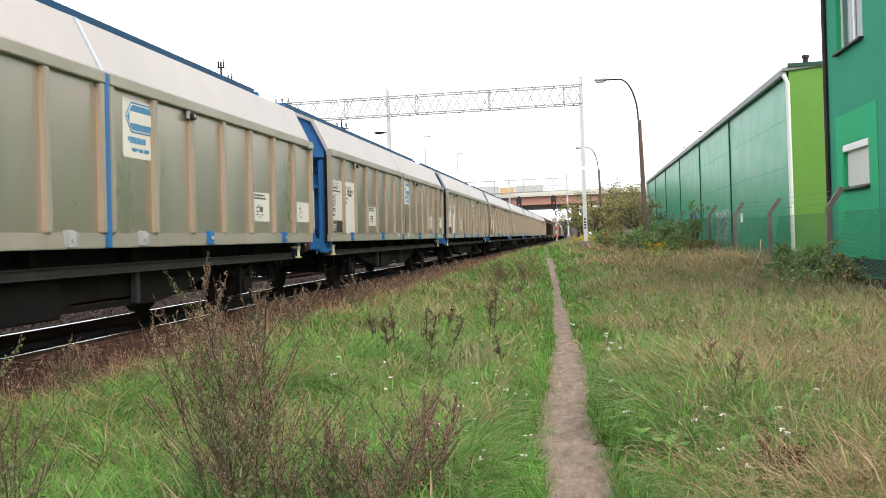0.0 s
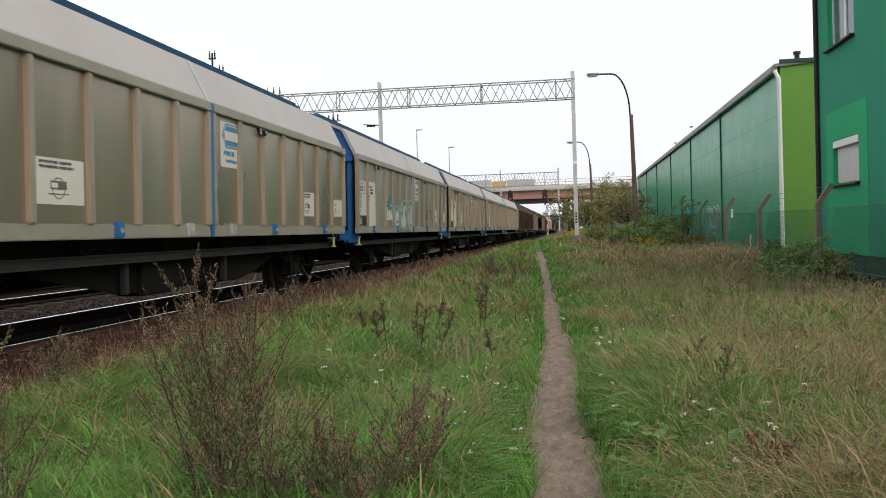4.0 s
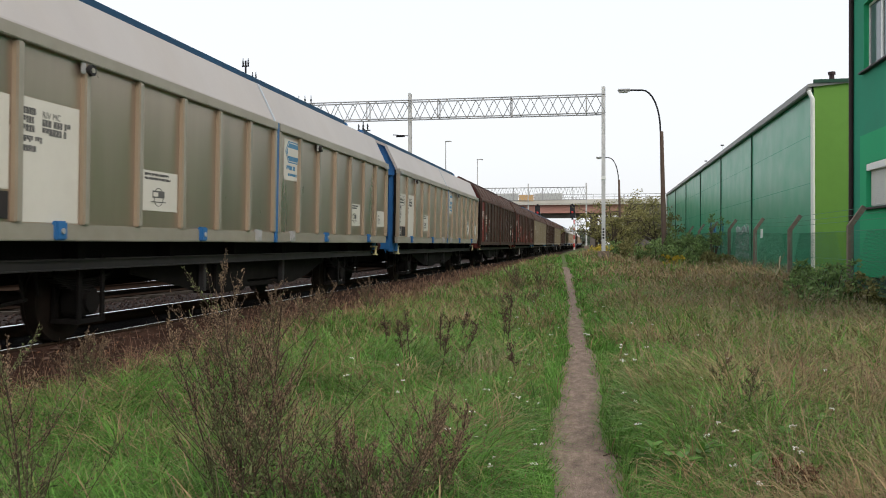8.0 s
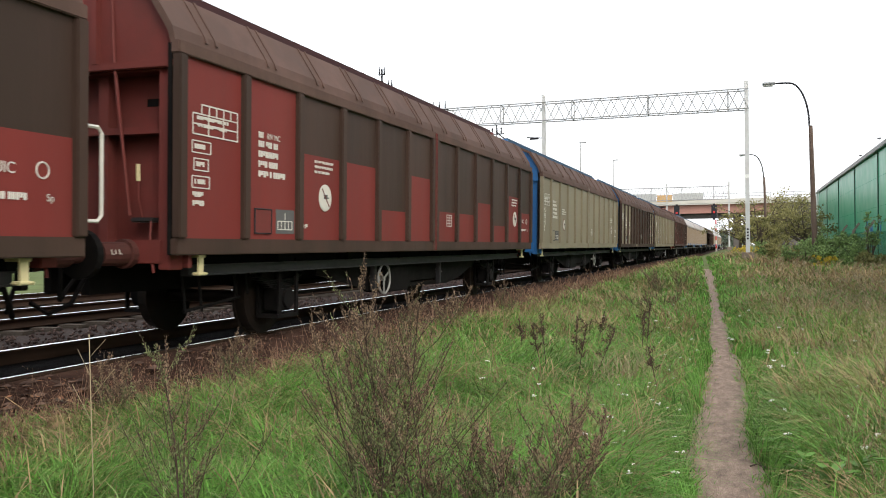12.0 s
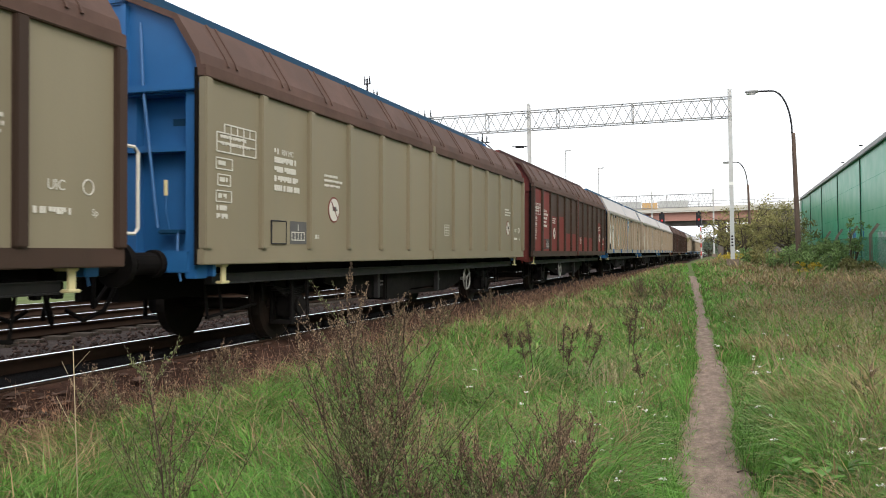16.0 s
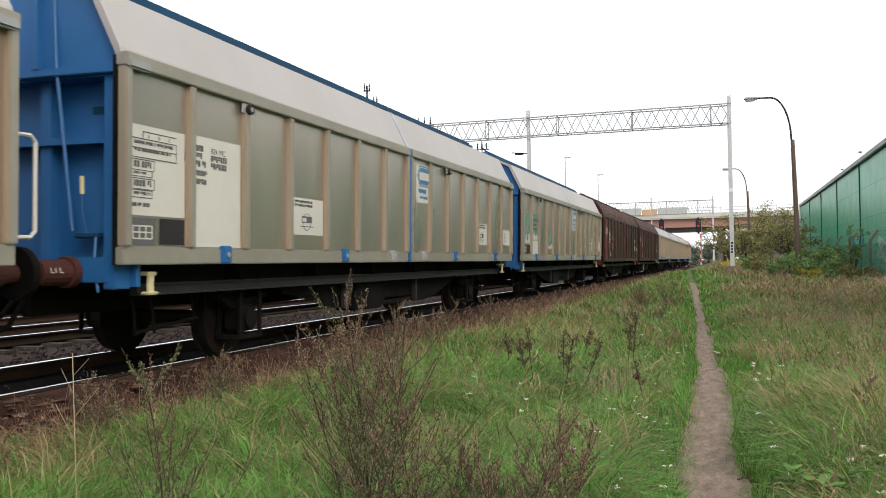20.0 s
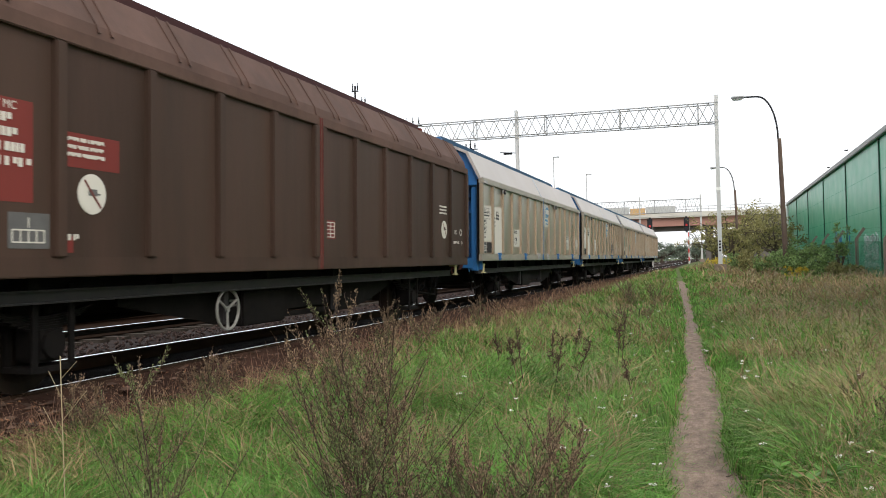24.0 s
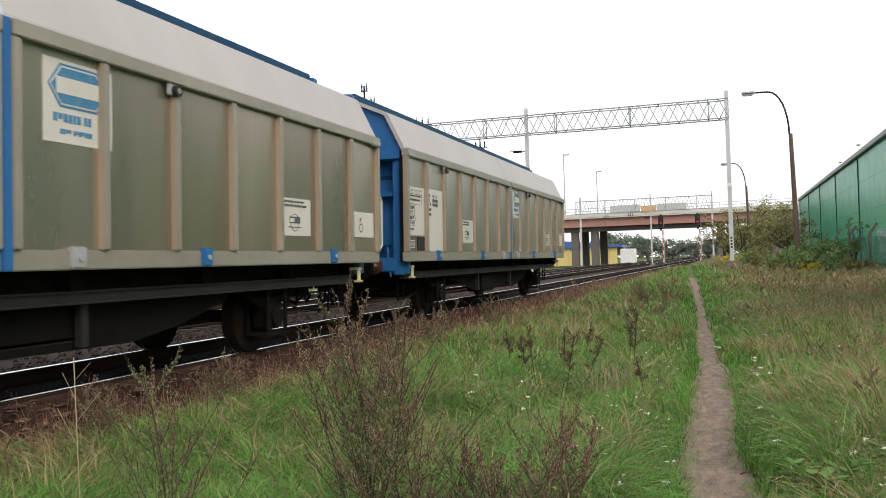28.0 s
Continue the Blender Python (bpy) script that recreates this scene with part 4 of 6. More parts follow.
    if style == 1:
        for y, z, ry_, rz in ((-2.56, 1.53, 0.34, 0.37), (-1.94, 1.49, 0.34, 0.33), (-1.30, 1.64, 0.46, 0.46), (-0.85, 1.62, 0.28, 0.30), (-0.35, 1.66, 0.28, 0.48)):
            bubble(w, y, z, ry_ + 0.05, rz + 0.05, GRAF_WHITE, 0.002)
            bubble(w, y, z, ry_ + 0.015, rz + 0.02, GRAF_TEAL, 0.0035)
            bubble(w, y + 0.03, z - 0.04, ry_ - 0.06, rz - 0.06, GRAF_PALE, 0.005)
        for y, z, ry_, rz, m in ((-2.48, 1.46, 0.18, 0.04, GRAF_TEAL), (-2.52, 1.66, 0.14, 0.06, GRAF_WHITE), (-1.90, 1.46, 0.09, 0.08, GRAF_TEAL), (-1.20, 1.72, 0.12, 0.13, GRAF_TEAL),
                                (-1.02, 1.28, 0.24, 0.13, GRAF_TEAL), (-0.85, 1.62, 0.07, 0.09, GRAF_TEAL), (-0.36, 1.34, 0.18, 0.05, GRAF_TEAL), (-2.25, 1.26, 0.22, 0.05, GRAF_TEAL)):
            bubble(w, y, z, ry_, rz, m, 0.0065)
        smears(w, ((-4.2, -3.1, 1.70, 12), (-4.2, -3.1, 1.86, 10)), GRAF_TEAL, 16, 0.0125)
        smears(w, ((-4.2, -3.2, 1.52, 8),), WHITE, 17, 0.014)
        scrawl(w, 2.3, 4.0, 1.75, 0.45, 6, GRAF_BLACK, 11, 0.012)
        scrawl(w, 5.5, 6.2, 1.55, 0.25, 3, GRAF_BLACK, 12, 0.010)
    if style == 4:
        for pts in (((2.30, 1.42), (2.48, 1.86), (2.62, 1.44)), ((2.36, 1.60), (2.60, 1.62)), ((2.62, 1.84), (3.02, 1.88)), ((2.82, 1.86), (2.78, 1.44)),
                    ((2.92, 1.42), (3.10, 1.88), (3.26, 1.44)), ((2.98, 1.60), (3.22, 1.62)),
                    ((3.74, 1.84), (3.56, 1.88), (3.42, 1.78), (3.50, 1.66), (3.68, 1.58), (3.70, 1.46), (3.56, 1.38), (3.38, 1.44)), ((2.30, 1.36), (2.80, 1.30), (3.20, 1.31))):
            part("graffiti_stroke", tube(B(), [(HALF + (0.0 if abs((y - 0.05) / RIB_STEP - round((y - 0.05) / RIB_STEP)) * RIB_STEP > 0.06 else 0.05), y, z) for y, z in pts], 0.022, 5), GRAF_BLACK, w)
        bubble(w, 5.62, 1.56, 0.24, 0.11, GRAF_RED, 0.003)
        scrawl(w, 4.1, 4.9, SILL + 0.09, 0.08, 4, GRAF_RED, 14, 0.034)
        scrawl(w, 6.5, 7.1, 1.50, 0.06, 3, GRAF_YELLOW, 15, 0.010)
    running_gear(w)
    return w


def logo(w, y0, y1, z0, z1):
    """A plain hexagon badge, with no letters."""
    def hexa(m, x, name, k=0.0):
        bm = B()
        ym, zm = (y0 + y1) / 2, (z0 + z1) / 2
        pts = [(y0 + k, zm), (y0 + 0.14 + k / 2, z0 + k), (y1 - 0.14 - k / 2, z0 + k), (y1 - k, zm), (y1 - 0.14 - k / 2, z1 - k), (y0 + 0.14 + k / 2, z1 - k)]
        a, b = [bm.verts.new((x - 0.006, p, q)) for p, q in pts], [bm.verts.new((x, p, q)) for p, q in pts]
        bm.faces.new(b)
        for i in range(6):
            bm.faces.new((a[i], a[(i + 1) % 6], b[(i + 1) % 6], b[i]))
        bmesh.ops.recalc_face_normals(bm, faces=bm.faces[:])
        part(name, bm, m, w)
    hexa(LOGO_BLUE, HALF + 0.007, "badge")
    hexa(WHITE, HALF + 0.010, "badge_line", 0.02)
    hexa(LOGO_BLUE, HALF + 0.013, "badge_field", 0.035)
    sheet(w, y0 + 0.09, y1 - 0.09, (z0 + z1) / 2 - 0.07, (z0 + z1) / 2 + 0.07, WHITE, "badge_bar", 0.016)


def disc(w, y, z, r, material, x, name="pictogram"):
    return part(name, rod(B(), (x - 0.006, y, z), (x, y, z), r, 24), material, w)


def painted_wagon(label, ends, dark, ridge, post, spec, rail, wheel=1.8, seed=0, marks=True, roof=None, patch=False):
    w = thing("freight_wagon", label, "freight wagon", "wagons of the goods train")
    body_shell(w, ridge, roof or ROOF_BROWN, rail, post, 6, spec, ROOF_BROWN if ends is RED_DARK else rail, True, 0.13, None, 1.05, TALL)
    end_parts(w, ends, -1, dark)
    end_parts(w, ends, 1, dark)
    outline(w, -7.00, -6.34, 2.50, 2.60, WHITE, 0.014, 5, 1)
    outline(w, -7.15, -6.34, 2.29, 2.50, WHITE, 0.014, 3, 2)
    bars(w, -7.08, -6.45, 2.33, 2.48, 2, WHITE, seed + 8)
    for i, (ya, yb) in enumerate(((-7.16, -6.84), (-7.13, -6.88), (-7.16, -6.86))):
        zt = 2.22 - 0.18 * i
        outline(w, ya, yb, zt - 0.12, zt, WHITE, 0.012, 1, 1)
        bars(w, ya + 0.04, yb - 0.03, zt - 0.085, zt - 0.03, 1, WHITE, seed + 9 + i, 0.9)
    bars(w, -7.15, -6.9, 1.52, 1.70, 2, WHITE, seed + 1, 0.6)
    bars(w, -5.90, -5.26, 1.90, 2.36, 4, WHITE, seed + 2, 0.62)
    words(w, "RIV MC", -5.72, 2.395, 0.095, WHITE)
    bars(w, -5.90, -5.80, 2.395, 2.465, 1, WHITE, seed + 12, 1.0)
    sheet(w, -5.98, -5.62, 1.29, 1.57, RED_DARK if ends is RED_DARK else BEIGE, "notice_plate", 0.012)
    part("plate_frame", tube(B(), [(HALF + 0.01, y, z) for y, z in ((-5.98, 1.29), (-5.62, 1.29), (-5.62, 1.57), (-5.98, 1.57))], 0.012, 5, True), DARK, w)
    sheet(w, -5.50, -5.06, 1.29, 1.58, BLACK, "notice_plate")
    outline(w, -5.46, -5.12, 1.34, 1.44, WHITE, 0.012, 4, 1)
    part("mark", tube(B(), [(HALF + 0.004, -5.29, 1.46), (HALF + 0.004, -5.29, 1.54)], 0.006, 5), WHITE, w)
    if patch:
        sheet(w, -6.02, -5.24, 1.66, 2.48, RED, "red_patch", 0.0025)
        sheet(w, -4.90, -4.18, 2.00, 2.30, RED, "red_patch", 0.0025)
        sheet(w, -5.02, -4.78, 1.26, 1.40, RED, "red_patch", 0.0025)
    for y in (-4.55 if patch else -4.23, 5.80):
        disc(w, y, 1.78, 0.180, RED if ends is not RED_DARK else WHITE, HALF + 0.007)
        disc(w, y, 1.78, 0.160, WHITE, HALF + 0.010, "pictogram_field")
        sheet(w, y - 0.05, y + 0.06, 1.765, 1.825, BLACK, "pictogram_tank", 0.013)
        sheet(w, y + 0.06, y + 0.10, 1.775, 1.79, BLACK, "pictogram_hose", 0.013)
        slash = part("pictogram_slash", box(B(), -0.001, 0.001, -0.16, 0.16, -0.010, 0.010), RED_DARK, w, at=(HALF + 0.0145, y, 1.78))
        slash.rotation_euler = (-0.85, 0, 0)
        bars(w, y - 0.30, y + 0.34, 2.06, 2.26, 3, WHITE, seed + 3)
    words(w, "UIC", 6.5, 1.705, 0.125, WHITE)
    part("class_ring", tube(B(), [(HALF + 0.003, 6.98 + 0.065 * math.cos(i * math.pi / 8), 1.75 + 0.065 * math.sin(i * math.pi / 8)) for i in range(16)], 0.007, 5, True), WHITE, w)
    bars(w, 6.35, 6.98, 1.50, 1.56, 1, WHITE, seed + 5, 0.95)
    words(w, "Sp", 7.02, 1.505, 0.085, WHITE)
    bars(w, -4.85, -4.70, 1.36, 1.42, 1, WHITE, seed + 6, 0.9)
    if marks:
        y = 0.26 if patch else 0.74
        sheet(w, y - 0.03, y + 0.30, 1.48, 1.75, RED if ends is RED_DARK else post(1), "notice_patch", 0.0025)
        outline(w, y, y + 0.27, 1.51, 1.72, WHITE, 0.012, 2, 4)
    if ends is RED_DARK:
        for y in (-0.028, 0.028):
            part("seam_bead", box(B(), HALF + 0.05, HALF + 0.066, y - 0.008, y + 0.008, 1.06, 3.16), RED_DARK, w, "worn red seam bead")
    for sg in (0, 1):
        bars(w, -1.65 + 2.9 * sg, -1.05 + 2.7 * sg, 0.58, 0.70, 2, DUSTY, seed + 40 + sg, 0.5, 1.066)
    running_gear(w, wheel)
    return w


def mixed(*runs):
    out = []
    for n, up, down, split in runs:
        out += [(up, down, split)] * n
    return out


SILVER = "silver aluminium sliding-wall freight wagon with blue ends on rails"
A0 = silver_wagon(SILVER, 0)
A1 = silver_wagon("silver aluminium sliding-wall freight wagon with pale blue graffiti", 1)
A2 = silver_wagon("silver aluminium sliding-wall freight wagon with rusty buffers", 2)
A4 = silver_wagon("silver sliding-wall freight wagon with black scrawled graffiti", 4)
A3 = silver_wagon("silver sliding-wall freight wagon with green-smeared label panels", 3)
brown_all = lambda i: BROWN
beige_post = lambda i: BEIGE
C8 = painted_wagon("dirty brown sliding-wall freight wagon with red lettering patches", RED_DARK, RED_DARK, DARK_RIDGE, brown_all,
                   mixed((1, RED, RED, 1), (10, BROWN, BROWN, 1), (1, BROWN, RED, 0.45)), BROWN, None, seed=20, patch=True)
C9 = painted_wagon("red and brown patched sliding-wall freight wagon", RED_DARK, RED_DARK, DARK_RIDGE, brown_all,
                   mixed((2, RED, RED, 1), (2, BROWN, RED, 0.6), (1, BROWN, RED, 0.26), (1, BROWN, RED, 0.6), (2, BROWN, RED, 0.3), (1, BROWN, RED, 0.45), (1, BROWN, RED, 0.2), (1, BROWN, RED, 0.6), (1, BROWN, RED, 0.4)), BROWN, -1.6, seed=30)
C10 = painted_wagon("beige sliding-wall freight wagon with blue ends and brown roof edge", BLUE, FRAME, BLUE_DARK, beige_post,
                    mixed((12, BEIGE, BEIGE, 1)), BEIGE, 3.1, seed=40)
C11 = painted_wagon("brown sliding-wall freight wagon with beige end bays and blue ends", BLUE, FRAME, BLUE_DARK, brown_all,
                    mixed((3, BEIGE, BEIGE, 1), (7, BROWN, BROWN, 1), (2, BEIGE, BEIGE, 1)), BROWN, None, seed=50)
C13 = painted_wagon("red freight wagon with brown patches over the upper side", RED_DARK, RED_DARK, DARK_RIDGE, brown_all,
                    mixed((2, RED, RED, 1), (1, BROWN, RED, 0.6), (1, BROWN, RED, 0.62), (2, BROWN, RED, 0.33), (3, BROWN, RED, 0.29), (1, BROWN, BROWN, 1), (1, BROWN, RED, 0.65), (1, BROWN, RED, 0.3)), BROWN, -1.9, seed=60)
C18 = painted_wagon("dirty brown sliding-wall freight wagon with red end bay", RED_DARK, RED_DARK, DARK_RIDGE, brown_all,
                    mixed((1, RED, RED, 1), (11, BROWN, BROWN, 1)), BROWN, -1.9, seed=70, patch=True)

bars(C11, 1.35, 2.05, 2.10, 2.20, 1, LOGO_BLUE, 91, 0.9)
for q in (-6.0, -5.62):
    part("diamond_mark", tube(B(), [(HALF + 0.002, q, 1.60), (HALF + 0.002, q + 0.17, 1.79), (HALF + 0.002, q, 1.98), (HALF + 0.002, q - 0.17, 1.79)], 0.006, 5, True), ROOF_BROWN, C11)
disc(C11, 1.75, 2.34, 0.10, LOGO_BLUE, HALF + 0.003)
sheet(C11, -1.75, -1.2, 1.09, 1.19, BEIGE, "repair_patch", 0.012, HALF + 0.03)

# the train's order, front to back
ORDER = [A0, A2, A0, A2, A1, A0, A2, A0, C8, C9, C10, C11, C10, C13, A2, A0, A3, C8, C18, A0, A4, A3, A0]
used, TRAIN = set(), []
for k, model in enumerate(ORDER):
    if model.name in used:
        TRAIN.append(copy_thing(model, Matrix()))
    else:
        used.add(model.name)
        TRAIN.append(model)

# ---- overhead line gantries ----
def lattice(bm, xa, xb, y, z0, z1, d, pitch, r=0.022):
    """A four-chord lattice beam from xa to xb."""
    for yy in (y - d, y + d):
        for z in (z0, z1):
            rod(bm, (xa, yy, z), (xb, yy, z), r * 1.5, 6)
    n = max(2, int(abs(xb - xa) / pitch))
    for i in range(n):
        x0, x1 = xa + (xb - xa) * i / n, xa + (xb - xa) * (i + 1) / n
        xm = (x0 + x1) / 2
        for yy in (y - d, y + d):
            za, zb = (z0, z1) if yy < y else (z1, z0)
            rod(bm, (x0, yy, za), (xm, yy, zb), r, 5)
            rod(bm, (xm, yy, zb), (x1, yy, za), r, 5)
        if i % 4 == 0:
            for yy in (y - d, y + d):
                rod(bm, (x0, yy, z0), (x0, yy, z1), r * 1.4, 5)
            rod(bm, (x0, y - d, z0), (x0, y + d, z0), r, 5)
            rod(bm, (x0, y - d, z1), (x0, y + d, z1), r, 5)


def insulator(bm, x, y, z, h=0.35):
    rod(bm, (x, y, z), (x, y, z + h), 0.02, 6)
    for i in range(4):
        rod(bm, (x, y, z + 0.06 + i * 0.07), (x, y, z + 0.1 + i * 0.07), 0.06, 8, 0.04)


def gantry(y, xr, xm, xl, z0, z1, top, base_r, base_l):
    g = thing("catenary_gantry", "pale steel lattice gantry carrying overhead line over the tracks", "gantry", "overhead line gantries")
    for name, x, zb, hw in (("mast", xr, base_r, 0.10), ("mast", xm, base_l, 0.075), ("mast", xl, base_l, 0.1)):
        bm = B()
        for s in (-0.14, 0.14):
            box(bm, x - hw, x + hw, y + s - 0.012, y + s + 0.012, zb - 0.2, top)
        box(bm, x - 0.012, x + 0.012, y - 0.13, y + 0.13, zb - 0.2, top)
        m = part(name, bm, MAST, g)
        part("footing", box(B(), x - 0.3, x + 0.3, y - 0.3, y + 0.3, zb - 0.5, zb + 0.1, 0.03), CONCRETE, m)
    bm = B()
    lattice(bm, xl - 0.6, xr + 0.1, y, z0, z1, 0.32, 0.95)
    part("lattice_beam", bm, GALV, g)
    for x in (xm - 2.6, xm - 5.8):
        bm = B()
        rod(bm, (x, y, z0 - 0.05), (x, y, z0 - 0.75), 0.03)
        for q in (-0.25, 0, 0.25):
            insulator(bm, x + q, y, z0 - 0.55)
        rod(bm, (x - 0.4, y, z0 - 0.55), (x + 0.4, y, z0 - 0.55), 0.03)
        part("insulator_set", bm, DARK, g)
    bm = B()
    rod(bm, (xm, y, z0 - 0.9), (xm - 0.9, y - 0.2, z0 - 0.85), 0.025)
    rod(bm, (xm - 0.3, y, z0 - 0.9), (xm - 0.75, y, z0 - 0.9), 0.06)
    part("bracket_arm", bm, DARK, g)
    return g


G1 = gantry(45.0, 0.15, -10.05, -19.5, 6.72 + 1.08, 7.68 + 1.08, 8.1 + 1.08, 0.62, -0.25)
bm = B()
for x in (-16.3, -15.95, -15.6):
    insulator(bm, x, 45.0, 8.75, 0.5)
rod(bm, (-16.5, 45, 8.8), (-15.4, 45, 8.8), 0.05)
part("insulator_set", bm, DARK, G1)
bm = B()
rod(bm, (-19.4, 45, 8.7), (-19.4, 45, 11.3), 0.055)
for x, z in ((-19.55, 11.0), (-19.25, 11.0), (-19.0, 10.2), (-18.8, 10.2)):
    insulator(bm, x, 45.0, z, 0.45)
rod(bm, (-19.6, 45, 11.0), (-19.2, 45, 11.0), 0.04)
rod(bm, (-19.4, 45, 10.2), (-18.75, 45, 10.2), 0.04)
part("pole_top", bm, DARK, G1)
part("feeder_cable", tube(B(), [(-12.7, 45.0, 7.4), (-12.2, 45.0, 6.95), (-11.6, 45.0, 6.35), (-10.9, 45.0, 5.8)], 0.035, 6), DARK, G1, "thick dark feeder cable")
part("mast_band", box(B(), 0.04, 0.26, 44.83, 45.17, 4.40, 4.56), WHITE_PVC, G1, "white painted band")
bm = B()
for q in range(4):
    box(bm, 0.10, 0.19, 44.842, 44.85, 1.36 + 0.15 * q, 1.45 + 0.15 * q)
tagged(part("lettering", bm, SOLEBAR, G1), kind="stuff")
G2 = gantry(115.0, -1.84, -9.5, -18.7, 5.9 + 1.08, 7.55 + 1.08, 8.1 + 1.08, 0.8, 0.0)


# ---- street lamps ----
def street_lamp(x, y, base, joint, top, reach, label):
    l = thing("street_lamp", label, "street lamp", "street lamps beside the hall")
    part("pole", rod(B(), (x + 0.15, y, base), (x, y, joint), 0.13, 10, 0.085), POLE, l)
    r = top - joint
    pts = [(x, y, joint)]
    for i in range(9):
        a = i / 8 * math.pi / 2
        pts.append((x - 0.85 * (1 - math.cos(a)) - 0.05, y, joint + r * math.sin(a)))
    pts.append((x - reach + 0.5, y, top + 0.02))
    part("arm", tube(B(), pts, 0.045), DARK, l)
    h = part("lamp_head", box(B(), x - reach, x - reach + 0.62, y - 0.14, y + 0.14, top - 0.03, top + 0.08, 0.04), GALV, l)
    part("cover", box(B(), x - reach + 0.05, x - reach + 0.5, y - 0.11, y + 0.11, top - 0.1, top - 0.034, 0.03), LAMP_GLASS, h)
    return l


street_lamp(2.85, 42.0, 0.1, 6.43, 8.42, 2.05, "brown street lamp pole with a curved arm above bushes")
street_lamp(1.55, 75.0, 0.2, 6.6, 8.5, 1.95, "distant brown street lamp with a curved arm")


# ---- green hall, lime end wall, dark green building ----
def hall():
    h = thing("green_hall", "long low hall with dark green wall cladding and lime green end", "hall")
    x0, ya, yb, zt = 7.35, 32.2, 98.0, 6.72
    part("core", box(B(), x0 + 0.06, 30, ya + 0.06, yb, -0.6, zt - 0.05), HALL_LINE, h)
    joints = [ya, 44.4, 55.4, 66.5, 77.5, 88.0, yb]
    for a, b in zip(joints, joints[1:]):
        part("panel", box(B(), x0, x0 + 0.05, a + 0.05, b - 0.05, -0.3, zt - 0.28), HALL, h)
        for z in (3.24, 4.94):
            part("seam", box(B(), x0 - 0.004, x0 + 0.01, a + 0.08, b - 0.08, z - 0.007, z + 0.007), FACADE, h)
        if a > ya:
            part("joint_strip", box(B(), x0 - 0.05, x0 + 0.02, a - 0.07, a + 0.07, -0.3, zt - 0.28), HALL_LINE, h)
    part("end_wall", box(B(), x0 + 0.05, 30, ya - 0.05, ya + 0.05, -0.5, zt + 0.05), LIME, h)
    part("roof", prism(B(), [(x0 - 0.15, zt), (18, zt + 0.9), (30.2, zt), (30.2, zt - 0.1), (18, zt + 0.8), (x0 - 0.15, zt - 0.12)], ya - 0.12, yb + 0.1), GUTTER, h)
    part("gutter", box(B(), x0 - 0.22, x0 - 0.02, ya - 0.1, yb, zt - 0.30, zt - 0.12, 0.03), GUTTER, h)
    part("roof_trim", box(B(), x0 + 0.02, 30, ya - 0.16, ya - 0.06, zt + 0.02, zt + 0.14), HALL_LINE, h)
    part("downpipe", tube(B(), [(x0 - 0.14, ya - 0.1, zt - 0.25), (x0 - 0.02, ya - 0.17, zt - 0.55), (x0 + 0.0, ya - 0.17, -0.35)], 0.075, 10), WHITE_PVC, h, "white downpipe")
    part("downpipe", tube(B(), [(x0 - 0.14, yb - 0.3, zt - 0.25), (x0 - 0.12, yb - 0.3, -0.35)], 0.11, 10), WHITE_PVC, h, "white downpipe")
    part("flue", rod(rod(B(), (8.1, 32.6, zt), (8.1, 32.6, zt + 0.45), 0.09), (8.1, 32.6, zt + 0.38), (8.1, 32.6, zt + 0.48), 0.13), PIPE_DARK, h)
    gr = random.Random(4)
    for i in range(44):
        y, z = 45.5 + 3.8 * (i % 11) / 10, 0.45 + 0.45 * (i // 11) + gr.uniform(-0.08, 0.08)
        part("graffiti_stroke", tube(B(), [(x0 - 0.005, y + 0.2 * math.cos(q), z + 0.2 * math.sin(q)) for q in np.linspace(gr.uniform(0, 3), gr.uniform(4, 7), 7)], 0.04, 5), GRAF_PALE, h)
    for i in range(14):
        y, z = 53 + 8 * gr.random(), 1.0 + 1.2 * gr.random()
        part("graffiti_stroke", tube(B(), [(x0 - 0.005, y + 0.4 * math.cos(q), z + 0.45 * math.sin(q)) for q in np.linspace(gr.uniform(0, 3), gr.uniform(4, 8), 8)], 0.06, 5), GRAF_BLUE if i % 2 else LOGO_BLUE, h)
    return h


